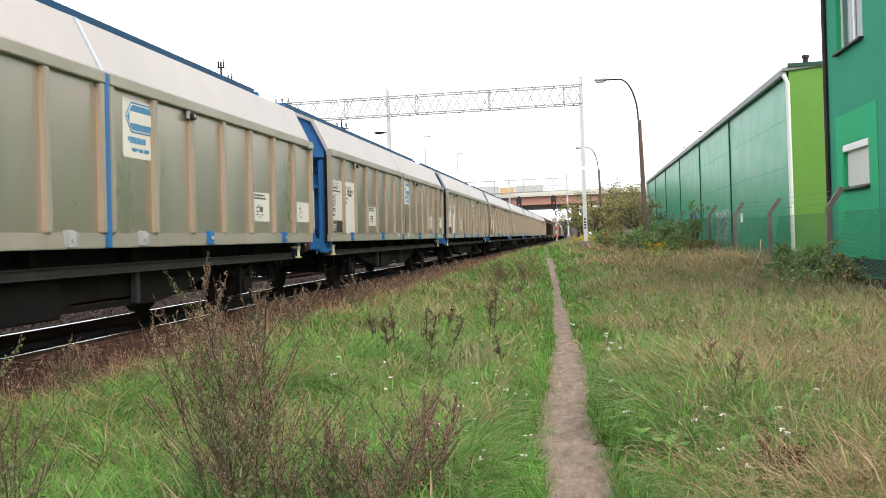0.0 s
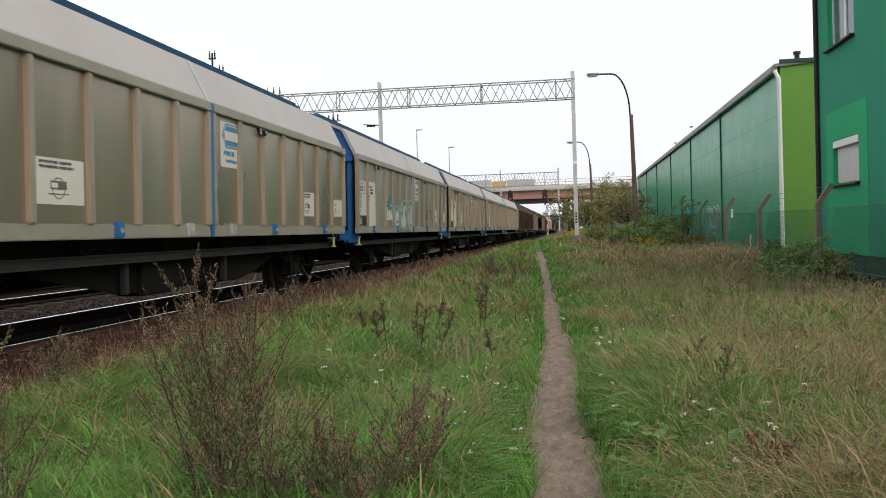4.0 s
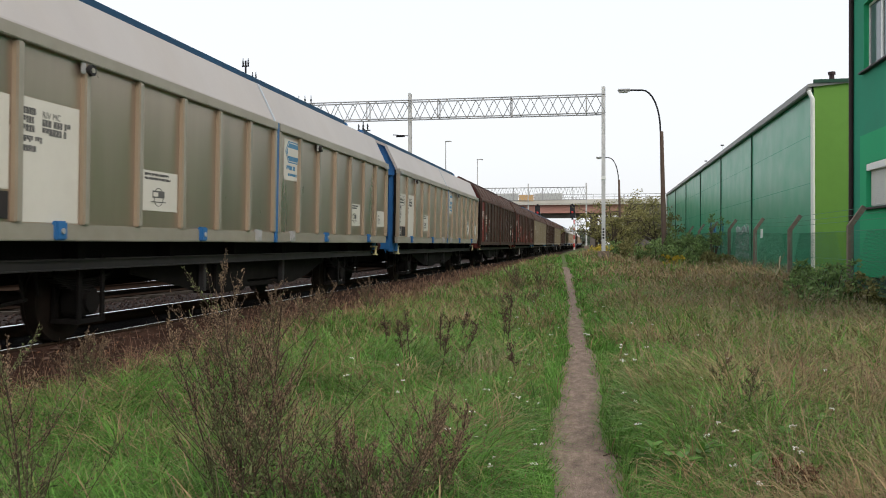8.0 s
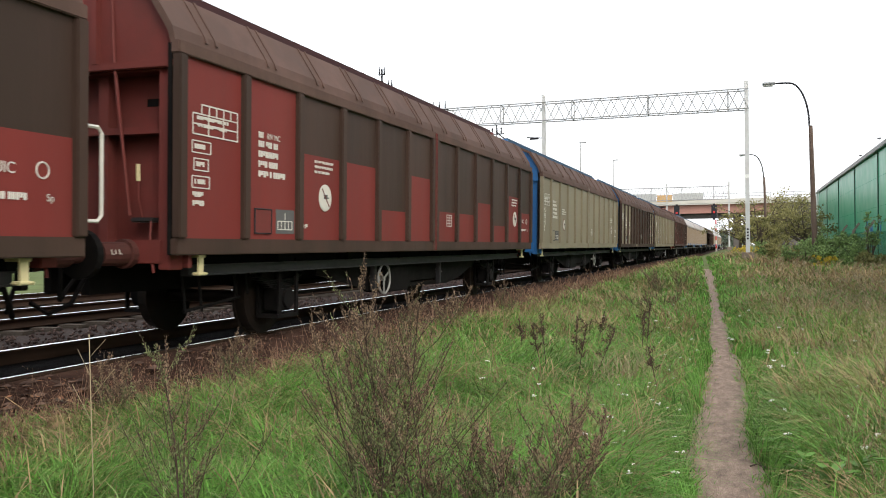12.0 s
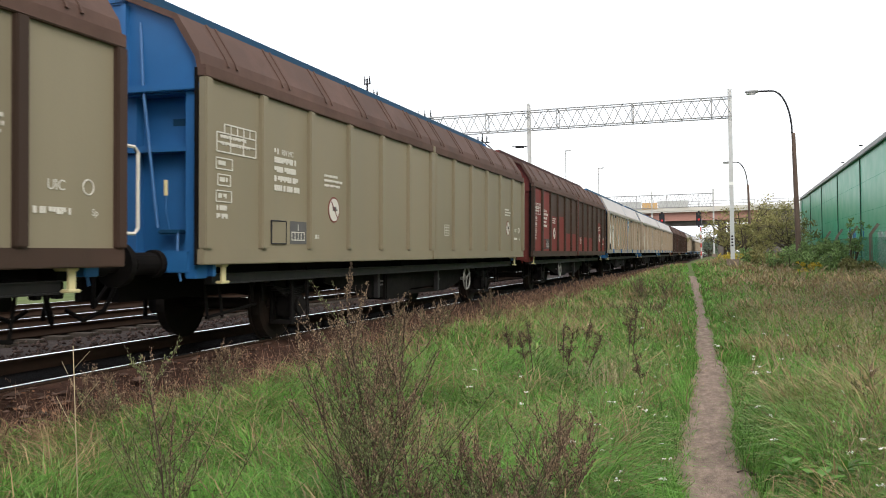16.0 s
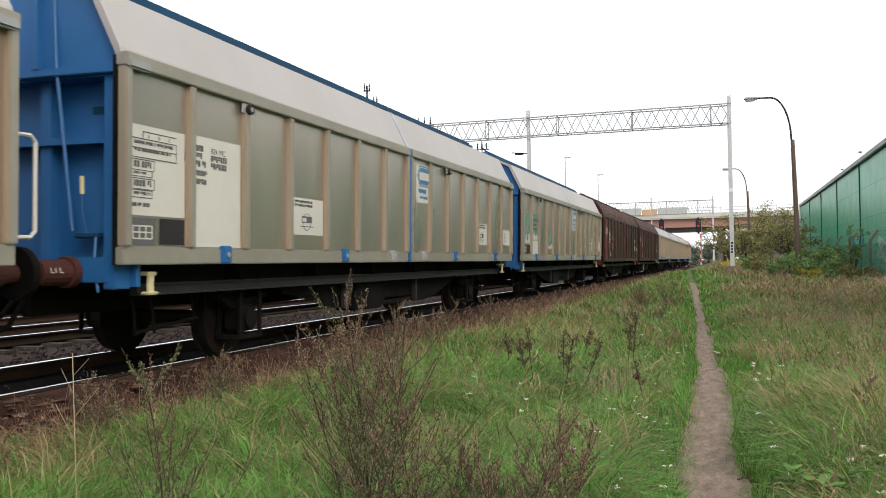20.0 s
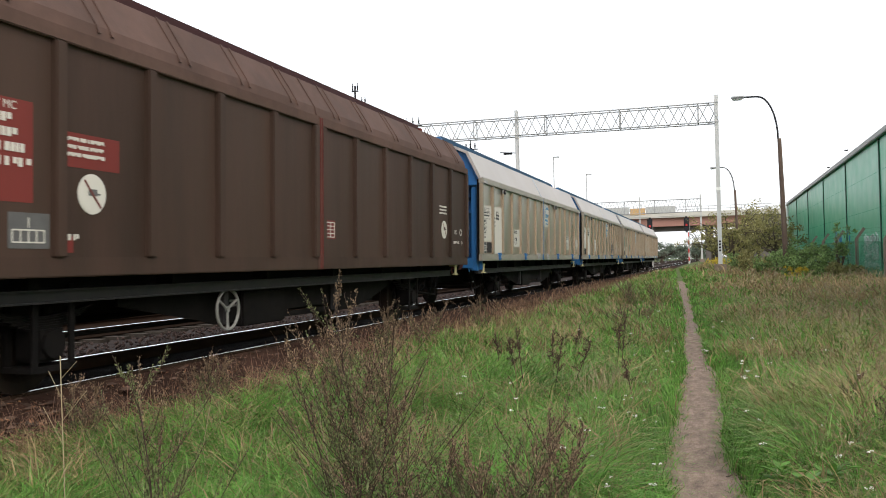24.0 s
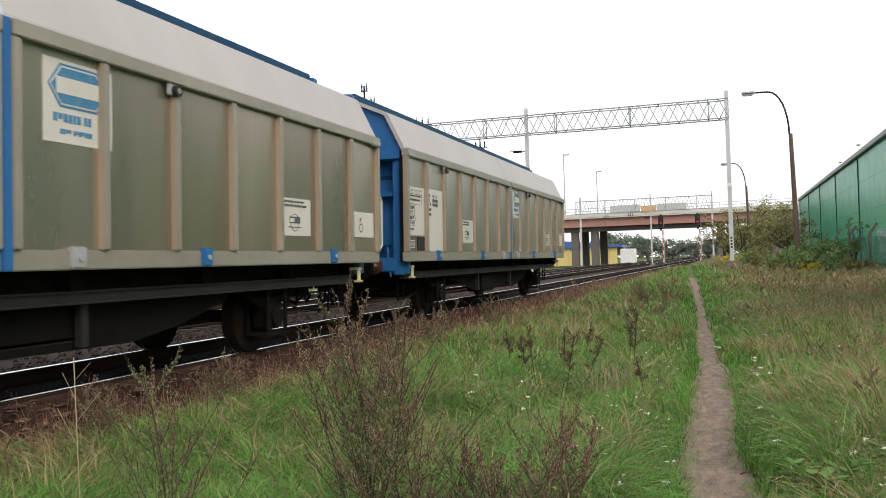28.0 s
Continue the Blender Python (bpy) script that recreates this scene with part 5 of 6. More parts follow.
def building():
    b = thing("green_building", "two-storey dark green rendered building with white windows", "building")
    x0, ya, yb = 6.6, 12.0, 24.4
    openings = ((21.2, 23.2, 1.98, 3.1, True), (21.4, 23.5, 5.45, 7.2, False))
    part("core", box(B(), x0 + 0.25, 20, ya, yb - 0.01, 0.26, 8.6), FACADE, b)
    bm, z = B(), 0.26
    for y0, y1, z0, z1, low in openings:
        box(bm, x0, x0 + 0.25, ya, yb, z, z0)
        box(bm, x0, x0 + 0.25, ya, y0, z0, z1)
        box(bm, x0, x0 + 0.25, y1, yb, z0, z1)
        z = z1
    box(bm, x0, x0 + 0.25, ya, yb, z, 8.6)
    part("wall", bm, FACADE, b)
    part("plinth", box(B(), x0 + 0.04, 20, ya, yb - 0.04, -0.9, 0.26), PLINTH, b)
    bm = B()
    for y0, y1, z0, z1 in ((20.6, 23.75, 0.26, 1.98), (20.6, 21.2, 1.98, 3.1), (23.2, 23.75, 1.98, 3.1), (20.6, 23.75, 3.1, 3.85)):
        box(bm, x0 - 0.012, x0, y0, y1, z0, z1)
    part("light_field", bm, FACADE_LIGHT, b)
    part("roof", box(B(), x0 - 0.25, 20.2, ya - 0.2, yb + 0.2, 8.6, 8.75), GUTTER, b)
    part("downpipe", tube(B(), [(x0 - 0.06, yb - 0.02, 8.55), (x0 - 0.06, yb - 0.02, -0.5)], 0.06, 10), PIPE_DARK, b, "dark downpipe")
    for y0, y1, z0, z1, low in openings:
        w = part("window", box(B(), x0 + 0.235, x0 + 0.249, y0, y1, z0, z1), PLINTH, b)
        for a, c, p, q in ((y1 - 0.02, y1, z0, z1), (y0, y0 + 0.02, z0, z1), (y0 + 0.02, y1 - 0.02, z1 - 0.02, z1)):
            part("reveal", box(B(), x0 + 0.002, x0 + 0.235, a, c, p, q), FACADE_LIGHT, w)
        t, xf = 0.07, x0 + 0.15
        for a, c, p, q in ((y0 + 0.02, y1 - 0.02, z1 - 0.02 - t, z1 - 0.02), (y0 + 0.02, y1 - 0.02, z0, z0 + t), (y0 + 0.02, y0 + 0.02 + t, z0 + t, z1 - t - 0.02),
                           (y1 - 0.02 - t, y1 - 0.02, z0 + t, z1 - t - 0.02), ((y0 + y1) / 2 - t, (y0 + y1) / 2 + t, z0 + t, z1 - t - 0.02)):
            part("window_frame", box(B(), xf - 0.03, xf + 0.03, a, c, p, q, 0.006), WHITE_PVC, w)
        part("sill", box(B(), x0 - 0.12, x0 + 0.12, y0 - 0.05, y1 + 0.05, z0 - 0.05, z0 + 0.004, 0.01), PIPE_DARK, w)
        part("pane", box(B(), xf + 0.0, xf + 0.012, y0 + t, y1 - t, z0 + t, z1 - t), GLASS, w)
        if low:
            part("shutter_box", box(B(), x0 - 0.02, xf - 0.04, y0 + 0.02, y1 - 0.02, z1 - 0.19, z1 - 0.02, 0.01), WHITE_PVC, w)
            for i in range(19):
                z = z0 + 0.06 + i * 0.046
                part("slat", box(B(), xf - 0.062, xf - 0.046, y0 + 0.05, y1 - 0.05, z, z + 0.042), SHUTTER, w)
    return b


hall()
building()
for y, top in ((56.6, 0.62), (65.3, 0.45)):
    lamp = thing("roof_lamp", "small dark floodlight on a thin post on the hall roof", "lamp", "floodlights on the hall roof", at=(7.6, y, 6.7))
    part("post", rod(B(), (0, 0, -0.05), (0, 0, top), 0.008, 6), GALV, lamp)
    part("lamp_head", box(B(), -0.12, 0.08, -0.06, 0.06, top - 0.03, top + 0.04, 0.015), DARK, lamp)


# ---- fence ----
def fence():
    f = thing("wire_fence", "wire mesh fence on bent concrete posts with barbed strands", "fence")
    fx = 5.75
    ys = [15.5, 21.5, 28.0, 34.1, 40.7, 47.0, 53.0, 59.0]
    foot = lambda y: float(-0.10 + 0.30 * smooth(26, 47, y) + 0.25 * smooth(50, 100, y))
    for y in ys:
        z = foot(y)
        bm = B()
        box(bm, -0.065, 0.065, -0.065, 0.065, -0.7, 1.62, 0.01)
        prism(bm, [(-0.065, 1.6), (0.065, 1.6), (0.36, 2.02), (0.26, 2.08)], -0.06, 0.06)
        part("post", bm, CONCRETE, f, at=(fx, y, z))
    for a, b in zip(ys, ys[1:]):
        za, zb = foot(a), foot(b)
        bm = B()
        n = int((b - a) / 0.075)
        h = 1.42
        for i in range(n):
            q = a + (b - a) * i / n
            for s in (1, -1):
                q2 = q + s * h * 0.9
                q2c = min(max(q2, a), b)
                fr = abs(q2c - q) / (h * 0.9)
                za1 = za + (zb - za) * (q - a) / (b - a) + 0.06
                v = [(fx, q, za1), (fx, q2c, za1 + h * fr)]
                d = 0.0022
                p = [bm.verts.new((v[0][0], v[0][1] - d, v[0][2])), bm.verts.new((v[0][0], v[0][1] + d, v[0][2])),
                     bm.verts.new((v[1][0], v[1][1] + d, v[1][2])), bm.verts.new((v[1][0], v[1][1] - d, v[1][2]))]
                bm.faces.new(p)
                rod_x = 0.0022
                p = [bm.verts.new((fx - rod_x, v[0][1], v[0][2])), bm.verts.new((fx + rod_x, v[0][1], v[0][2])),
                     bm.verts.new((fx + rod_x, v[1][1], v[1][2])), bm.verts.new((fx - rod_x, v[1][1], v[1][2]))]
                bm.faces.new(p)
        part("mesh_bay", bm, WIRE, f)
        for dx, z in ((0, 0.1), (0, 0.8), (0, 1.48), (0.1, 1.72), (0.2, 1.86), (0.3, 2.02)):
            part("strand", rod(B(), (fx + dx, a, za + z), (fx + dx, b, zb + z), 0.006, 5), WIRE, f)
    return f


fence()
sg = thing("sign_plate", "small white plate fixed to the wire fence", "sign")
part("plate", box(B(), 5.72, 5.735, 32.4, 32.8, 1.3, 1.62), WHITE_PVC, sg)
tw = thing("dry_branch", "bare pale fallen branch leaning on the fence", "branch")
part("limb", tube(B(), [(5.1, 27.0, 0.0), (5.3, 27.3, 0.35), (5.45, 27.9, 0.7)], 0.02, 6), STRAW, tw)
for a, b in (((5.3, 27.3, 0.35), (5.2, 27.0, 0.75)), ((5.38, 27.6, 0.5), (5.5, 27.4, 0.85)), ((5.2, 27.15, 0.18), (5.0, 27.5, 0.45))):
    part("twig", rod(B(), a, b, 0.012, 5, 0.005), STRAW, tw)


# ---- road bridge over the tracks, signals, things beyond ----
def bridge():
    b = thing("road_bridge", "concrete road bridge with faded red steel girders over the tracks", "bridge")
    y0, y1 = 130.0, 143.0
    xl, xr = -70.0, 14.0
    for y in (y0, y0 + 3.2, y0 + 6.4, y1 - 0.8):
        part("girder", box(B(), xl, xr, y, y + 0.5, 5.75, 7.0), GIRDER, b)
    part("deck", box(B(), xl, xr, y0 - 0.5, y1 + 0.5, 7.0, 7.45), PARAPET, b)
    part("parapet", box(B(), xl, xr, y0 - 0.55, y0 - 0.35, 7.2, 7.75), PARAPET, b)
    part("soffit", box(B(), xl, xr, y0 + 0.4, y1, 6.7, 6.99), SHADE_CONC, b)
    for i in range(56):
        x = xl + 1.5 * i
        part("railing_post", rod(B(), (x, y0 - 0.45, 7.7), (x, y0 - 0.45, 8.5), 0.03, 6), GALV, b)
    for z in (8.1, 8.5):
        part("handrail", rod(B(), (xl, y0 - 0.45, z), (xr, y0 - 0.45, z), 0.035, 6), GALV, b)
    part("bearing_beam", box(B(), -27, -1.0, y0 + 1.0, y0 + 2.4, 5.05, 5.74), SHADE_CONC, b)
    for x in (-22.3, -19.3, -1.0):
        part("pier", box(B(), x - 0.55, x + 0.55, y0 + 1.1, y0 + 2.3, -0.4, 5.05, 0.05), SHADE_CONC, b)
        part("pier", box(B(), x - 0.55, x + 0.55, y1 - 2.3, y1 - 1.1, -0.4, 6.7, 0.05), SHADE_CONC, b)
    part("abutment", box(B(), 4.0, 14.0, y0 - 0.2, y1 + 0.2, -0.5, 6.99), SHADE_CONC, b)
    part("banner", box(B(), -16.6, -12.2, y0 - 0.62, y0 - 0.58, 7.6, 8.75), GREY_BANNER, b)
    part("banner", box(B(), -12.1, -9.9, y0 - 0.62, y0 - 0.58, 7.55, 8.5), ORANGE, b, "orange banner")
    part("banner", box(B(), -9.8, -5.6, y0 - 0.62, y0 - 0.58, 7.7, 8.7), GREY_BANNER, b)
    return b


bridge()
for x, y, h in ((-23.6, 131, 17.0), (-20.2, 142, 15.2)):
    l = thing("bridge_lamp", "thin grey lamp post standing on the bridge", "street lamp", "lamp posts on the bridge")
    part("pole", rod(B(), (x, y, 7.4), (x, y, h), 0.10, 8, 0.06), GALV, l)
    part("lamp_head", box(B(), x - 0.1, x + 0.9, y - 0.15, y + 0.15, h - 0.05, h + 0.1, 0.03), GALV, l)


def signal(x, y):
    s = thing("railway_signal", "black light signal on a red and white striped post", "railway signal", "signals before the bridge")
    for i in range(8):
        part("post_band", rod(B(), (x + 0.2, y, 0.2 + i * 0.5), (x + 0.2, y, 0.7 + i * 0.5), 0.07, 8), SIGN_RED if i % 2 else WHITE, s)
    h = part("head", box(B(), x - 0.32, x + 0.32, y - 0.1, y + 0.1, 4.2, 6.2, 0.2), DARK, s)
    part("hood", box(B(), x - 0.12, x + 0.12, y - 0.25, y - 0.1, 5.0, 5.25, 0.03), SIGN_RED, s)
    part("ladder", box(B(), x + 0.3, x + 0.36, y, y + 0.04, 0.0, 5.2), GALV, s)


signal(-7.9, 110.0)
signal(-3.5, 110.0)

shed = thing("market_shed", "low shed with pale yellow boards and blue roof beyond the bridge", "shed")
for i in range(9):
    part("board_panel", box(B(), -34 + 1.55 * i, -32.5 + 1.55 * i, 165, 165.2, -0.3, 3.0), YELLOW_WALL, shed)
part("roof", prism(B(), [(-36, 3.0), (-19, 3.0), (-19, 3.4), (-36, 5.0)], 164.5, 172), BLUE_WALL, shed)
part("end_block", box(B(), -37.5, -34.2, 164, 172, -0.3, 4.3), BLUE_WALL, shed)
part("kiosk", box(B(), -19.5, -17.0, 165, 170, -0.3, 2.6), WHITE_PVC, shed)


# ---- vegetation ----
def field(x, y, seed, s):
    """Smooth noise over the ground, 0 to 1."""
    r = np.random.RandomState(seed)
    v = np.zeros_like(x)
    for i in range(7):
        a, f, p = r.rand() * 6.28, s * (0.6 + 1.6 * r.rand()), r.rand() * 6.28
        v = v + np.sin((x * math.cos(a) + y * math.sin(a)) * f + p + 1.3 * np.sin((x * math.sin(a) - y * math.cos(a)) * f * 0.7))
    return np.clip(0.5 + v / 7.5, 0, 1)


def blades(name, x, y, h, w, lean, material, label, rs, z=None, az=None, curl=1.0):
    """Grass blades that rise, then arch over towards one side; the near ones bend in more steps."""
    n = len(x)
    z = ground_z(x, y) - 0.01 if z is None else z
    a = rs.rand(n) * 2 * np.pi if az is None else az
    t = rs.rand(n) * 2 * np.pi
    L, near = lean * h, y < 11
    out = []
    for sel, steps in ((near, (0.0, 0.38, 0.72, 1.0)), (~near, (0.0, 0.55, 1.0))):
        q = int(sel.sum())
        if not q:
            continue
        X, Y, Z, H, LL, le = x[sel], y[sel], z[sel], h[sel], L[sel], lean[sel]
        dx, dy = np.cos(a[sel]), np.sin(a[sel])
        sx, sy = np.cos(t[sel]) * w[sel] / 2, np.sin(t[sel]) * w[sel] / 2
        rows = []
        for f in steps:
            wide = 1.0 - f ** 2.5
            px, py = X + dx * LL * f ** 2.1, Y + dy * LL * f ** 2.1
            pz = Z + H * (f - 0.45 * curl * np.minimum(le, 1.3) * f ** 2.6)
            if f < 1:
                rows += [np.stack([px - sx * wide, py - sy * wide, pz], -1), np.stack([px + sx * wide, py + sy * wide, pz], -1)]
            else:
                rows.append(np.stack([px, py, pz], -1))
        k = len(rows)
        V = np.stack(rows, 1).astype(np.float32)
        tri = [t3 for i in range(0, k - 3, 2) for t3 in ((i, i + 1, i + 3), (i, i + 3, i + 2))] + [(k - 3, k - 2, k - 1)]
        out.append((V.reshape(-1, 3), (np.array(tri)[None] + k * np.arange(q)[:, None, None]).reshape(-1, 3)))
    V = np.concatenate([o[0] for o in out])
    Ft = np.concatenate([o[1] + (len(out[0][0]) if i else 0) for i, o in enumerate(out)])
    return tagged(new(name, flat(name, V, Ft, material)), label, "grass", kind="stuff")


def panicles(name, x, y, h, material, label, rs, per=11, size=0.010):
    """Loose seed heads that nod on thin stems."""
    n = len(x)
    a, lean = rs.rand(n) * 2 * np.pi, rs.uniform(0.15, 0.55, n)
    f = 0.66 + 0.34 * rs.rand(n, per)
    g = ground_z(x, y)
    c = np.stack([x[:, None] + np.cos(a)[:, None] * (lean * h)[:, None] * f ** 2.1, y[:, None] + np.sin(a)[:, None] * (lean * h)[:, None] * f ** 2.1,
                  g[:, None] + h[:, None] * (f - 0.2 * f ** 2.6)], -1) + rs.randn(n, per, 3) * 0.006
    u = rs.randn(n, per, 3) * 0.5 + np.array([0, 0, 0.9])
    s = size * np.maximum(1, y / 7)[:, None, None]
    u *= s * rs.uniform(0.6, 1.4, (n, per, 1))
    v = np.cross(u, rs.randn(n, per, 3))
    v *= 0.28 * s / np.maximum(1e-6, np.linalg.norm(v, axis=-1, keepdims=True))
    V = np.stack([c - u * 0.5, c + v, c + u * 0.5, c - v], 2).reshape(-1, 3)
    tagged(new(name, flat(name, V, np.arange(len(V)).reshape(-1, 4), material)), label, "grass", kind="stuff")
    blades(name + "_stem", x, y, h * 0.86, np.maximum(0.003, 0.0005 * y), lean, material, label, rs, az=a, curl=0.45)


def half_path(y):
    return np.interp(y, [5, 8, 13, 20, 45], [0.225, 0.195, 0.15, 0.13, 0.13])


def meadow():
    rs = np.random.RandomState(11)
    # tussocks: centres first, then blades that fan out of them
    nt = 25000
    cy = 3.6 * np.exp(rs.rand(nt) * math.log(62 / 3.6))
    cx = -1.12 * cy - 0.8 + rs.rand(nt) * (1.56 * cy + 2.2)
    edge = -4.72 + bend(cy) + 0.6 * (field(cx, cy, 6, 1.5) - 0.5)
    ok = (cx > edge - 0.2) & (cx < 6.9) & ((cx < 4.9 + 0.25 * field(cx, cy, 4, 3.0)) | (cy > 25))
    cx, cy, edge = cx[ok], cy[ok], edge[ok]
    nt = len(cx)
    coff = cx - path_x(cy)
    cright = smooth(0.55, 1.9, coff + 0.9 * (field(cx, cy, 3, 1.1) - 0.5))
    ctrack = 1 - smooth(0.0, 0.7, cx - edge)
    dry_p = 0.04 + 0.10 * (field(cx, cy, 8, 0.9) > 0.6) + cright * (0.08 + 0.27 * smooth(0.4, 0.75, field(cx, cy, 9, 0.6))) + 0.5 * ctrack
    dry_p = dry_p + 0.16 * smooth(7, 16, cy) * (1 - cright) * smooth(0.3, 0.7, field(cx, cy, 15, 0.7))
    dry_p = dry_p + 0.30 * smooth(9, 22, cy) * smooth(0.3, 2.5, coff) * smooth(0.3, 0.65, field(cx, cy, 19, 0.5))
    ckind = np.where(rs.rand(nt) < dry_p, 2, np.where(rs.rand(nt) < 0.14 + 0.46 * cright + 0.30 * smooth(8, 20, cy) * (1 - cright), 1, 0))
    ckind = np.where((ckind == 0) & (rs.rand(nt) < 0.13), 4, ckind)
    ckind = np.where((ckind == 2) & (ctrack > 0.3) & (rs.rand(nt) < 0.7), 3, ckind)
    csize = rs.uniform(0.45, 1.55, nt) * (0.75 + 0.5 * field(cx, cy, 7, 2.0))
    caz = 2 * math.pi * field(cx, cy, 12, 0.8) + 0.9 * rs.randn(nt)
    k = np.repeat(np.arange(nt), rs.poisson(24 * csize))
    n = len(k)
    sd = (0.035 + 0.0045 * cy[k]) * csize[k]
    ox, oy = rs.randn(n) * sd, rs.randn(n) * sd
    x, y = cx[k] + ox, cy[k] + oy
    off = x - path_x(y)
    keep = (np.abs(off) > half_path(y) + 0.10 * (field(x, y * 0.5, 5, 4.5) - 0.45) + 0.05 * rs.rand(n) ** 2) & (x > -5.35 + bend(y))
    keep &= rs.rand(n) > 0.93 * np.exp(-(((x + 0.48) / 0.2) ** 2 + ((y - 6.0) / 0.45) ** 2))
    k, x, y, off, ox, oy = k[keep], x[keep], y[keep], off[keep], ox[keep], oy[keep]
    n = len(k)
    near = np.exp(-((np.abs(off) - half_path(y)) / 0.30) ** 2)
    kind = np.where(rs.rand(n) < 0.11, rs.choice([0, 0, 1, 2, 4], n), ckind[k])
    kind = np.where((near > 0.45) & (rs.rand(n) < 0.6), 0, kind)
    h = (0.14 + 0.19 * csize[k]) * (1 + 0.28 * cright[k]) * rs.uniform(0.5, 1.35, n)
    h = h * (1 - 0.48 * near) * (1 - 0.35 * ctrack[k]) * (1 + 0.2 * (kind == 2))
    w = np.maximum(0.0075, 0.00100 * y) * rs.uniform(0.6, 1.7, n)
    lean = np.clip(0.45 + 0.45 * np.hypot(ox, oy) / (0.035 + 0.0045 * y) + 0.25 * rs.randn(n), 0.1, 1.5)
    lean = lean * (1 - 0.5 * near)
    az = np.where(rs.rand(n) < 0.55, caz[k], np.arctan2(oy, ox)) + 0.6 * rs.randn(n)
    az = np.where((near > 0.35) & (np.cos(az) * off < 0) & (rs.rand(n) < 0.6), np.pi - az, az)
    for q, name, m, label in ((0, "green_grass", GRASS, "lush green uncut grass beside the path"), (1, "meadow_grass", GRASS_MIX, "mixed green and yellowing meadow grass"),
                              (2, "dry_grass", GRASS_DRY, "dry straw-coloured grass blades"), (3, "dead_grass", DEAD, "dead brown grass along the rails"),
                              (4, "pale_grass", GRASS_PALE, "pale grey-green grass blades among the lush grass")):
        s = kind == q
        blades(name, x[s], y[s], h[s], w[s], lean[s], m, label, rs, az=az[s])
    # thinner sward behind and beside the camera
    n = 60000
    x, y = rs.uniform(-5.2, 6.4, n), rs.uniform(-13, 4.4, n)
    ok = (np.abs(x - path_x(y)) > 0.2) & (x < 6.3) & ((y < 3.0) | (x < -1.12 * y - 0.6) | (x > 0.44 * y + 1.2) | (rs.rand(n) < 0.5))
    x, y = x[ok], y[ok]
    mixq = rs.rand(len(x)) < 0.35 + 0.3 * (x > 0.4)
    for sel, nm, m, label in ((~mixq, "green_grass", GRASS, "lush green uncut grass beside the path"), (mixq, "meadow_grass", GRASS_MIX, "mixed green and yellowing meadow grass")):
        q = int(sel.sum())
        blades(nm, x[sel], y[sel], rs.uniform(0.12, 0.32, q), rs.uniform(0.008, 0.016, q), rs.uniform(0.3, 1.3, q), m, label, rs)
    # short worn grass that creeps in over the path's edges
    n = 6500
    y = 4.4 * np.exp(rs.rand(n) * math.log(34 / 4.4))
    x = path_x(y) + rs.choice([-1, 1], n) * (half_path(y) + 0.05 + 0.045 * rs.randn(n) - 0.05 * (field(0 * y, y, 44, 3.0) > 0.6))
    dryq = rs.rand(n) < 0.25
    for sel, nm, m, label in ((~dryq, "path_edge_grass", GRASS, "short trodden grass along the path"), (dryq, "path_edge_straw", GRASS_DRY, "trodden dry grass bits along the path")):
        q = int(sel.sum())
        blades(nm, x[sel], y[sel], rs.uniform(0.02, 0.11, q), np.maximum(0.006, 0.0008 * y[sel]), rs.uniform(0.4, 1.5, q), m, label, rs)
    # pebbles and crumbs on the path
    n = 2600
    y = 4.5 * np.exp(rs.rand(n) * math.log(30 / 4.5))
    x = path_x(y) + np.clip(rs.randn(n) * 0.13, -0.3, 0.3)
    pb = rs.uniform(0.003, 0.009, n)
    base = np.array([(1, 0, 0), (-1, 0, 0), (0, 1, 0), (0, -1, 0), (0, 0, 0.7)])
    V = base[None] * pb[:, None, None] * rs.uniform(0.6, 1.4, (n, 5, 1)) + np.stack([x, y, ground_z(x, y) - 0.015], -1)[:, None]
    tri = np.array([(0, 2, 4), (2, 1, 4), (1, 3, 4), (3, 0, 4)])
    tagged(new("pebbles", flat("pebbles", V.reshape(-1, 3), (tri[None] + 5 * np.arange(n)[:, None, None]).reshape(-1, 3), PEBBLE)), "small pebbles and crumbs of earth on the path", "pebbles", kind="stuff")
    # a worn bare spot beside the path, and a twig lying on the path
    bm = B()
    ring = [bm.verts.new((-0.44 + 0.22 * math.cos(a) * (1 + 0.25 * math.sin(3 * a)), 6.0 + 0.5 * math.sin(a) * (1 + 0.2 * math.cos(5 * a)), -0.416)) for a in np.linspace(0, 6.1, 28)]
    bm.faces.new(ring)
    solid("bare_spot", bm, PATH, "bare worn earth spot beside the path", "dirt", kind="structure")
    solid("twig", tube(B(), [(0.02, 6.12, -0.405), (0.06, 6.14, -0.395), (0.12, 6.10, -0.40), (0.15, 6.06, -0.405)], 0.006, 5), BARK, "short dark twig lying on the path", "twig")
    # taller seeding stems
    n = 5600
    y = 4.2 * np.exp(rs.rand(n) * math.log(45 / 4.2))
    x = np.where(rs.rand(n) < 0.88, path_x(y) + 0.6 + rs.rand(n) ** 0.7 * (0.36 * y + 0.5), path_x(y) - 0.5 - rs.rand(n) * 0.6 * y)
    m2 = rs.rand(n) < 0.35
    rx, ryy = path_x(y) + 0.9 + rs.rand(n) ** 0.8 * (0.34 * y + 0.3), 4.3 + 6 * rs.rand(n)
    patch = m2 & (field(rx, ryy, 31, 1.3) > 0.52)
    x, y = np.where(patch, rx, x), np.where(patch, ryy, y)
    ok = (x > -4.6) & (x < 5.6)
    x, y = x[ok], y[ok]
    n = len(x)
    red = rs.rand(n) < 0.6 * (1 - smooth(7, 13, y))
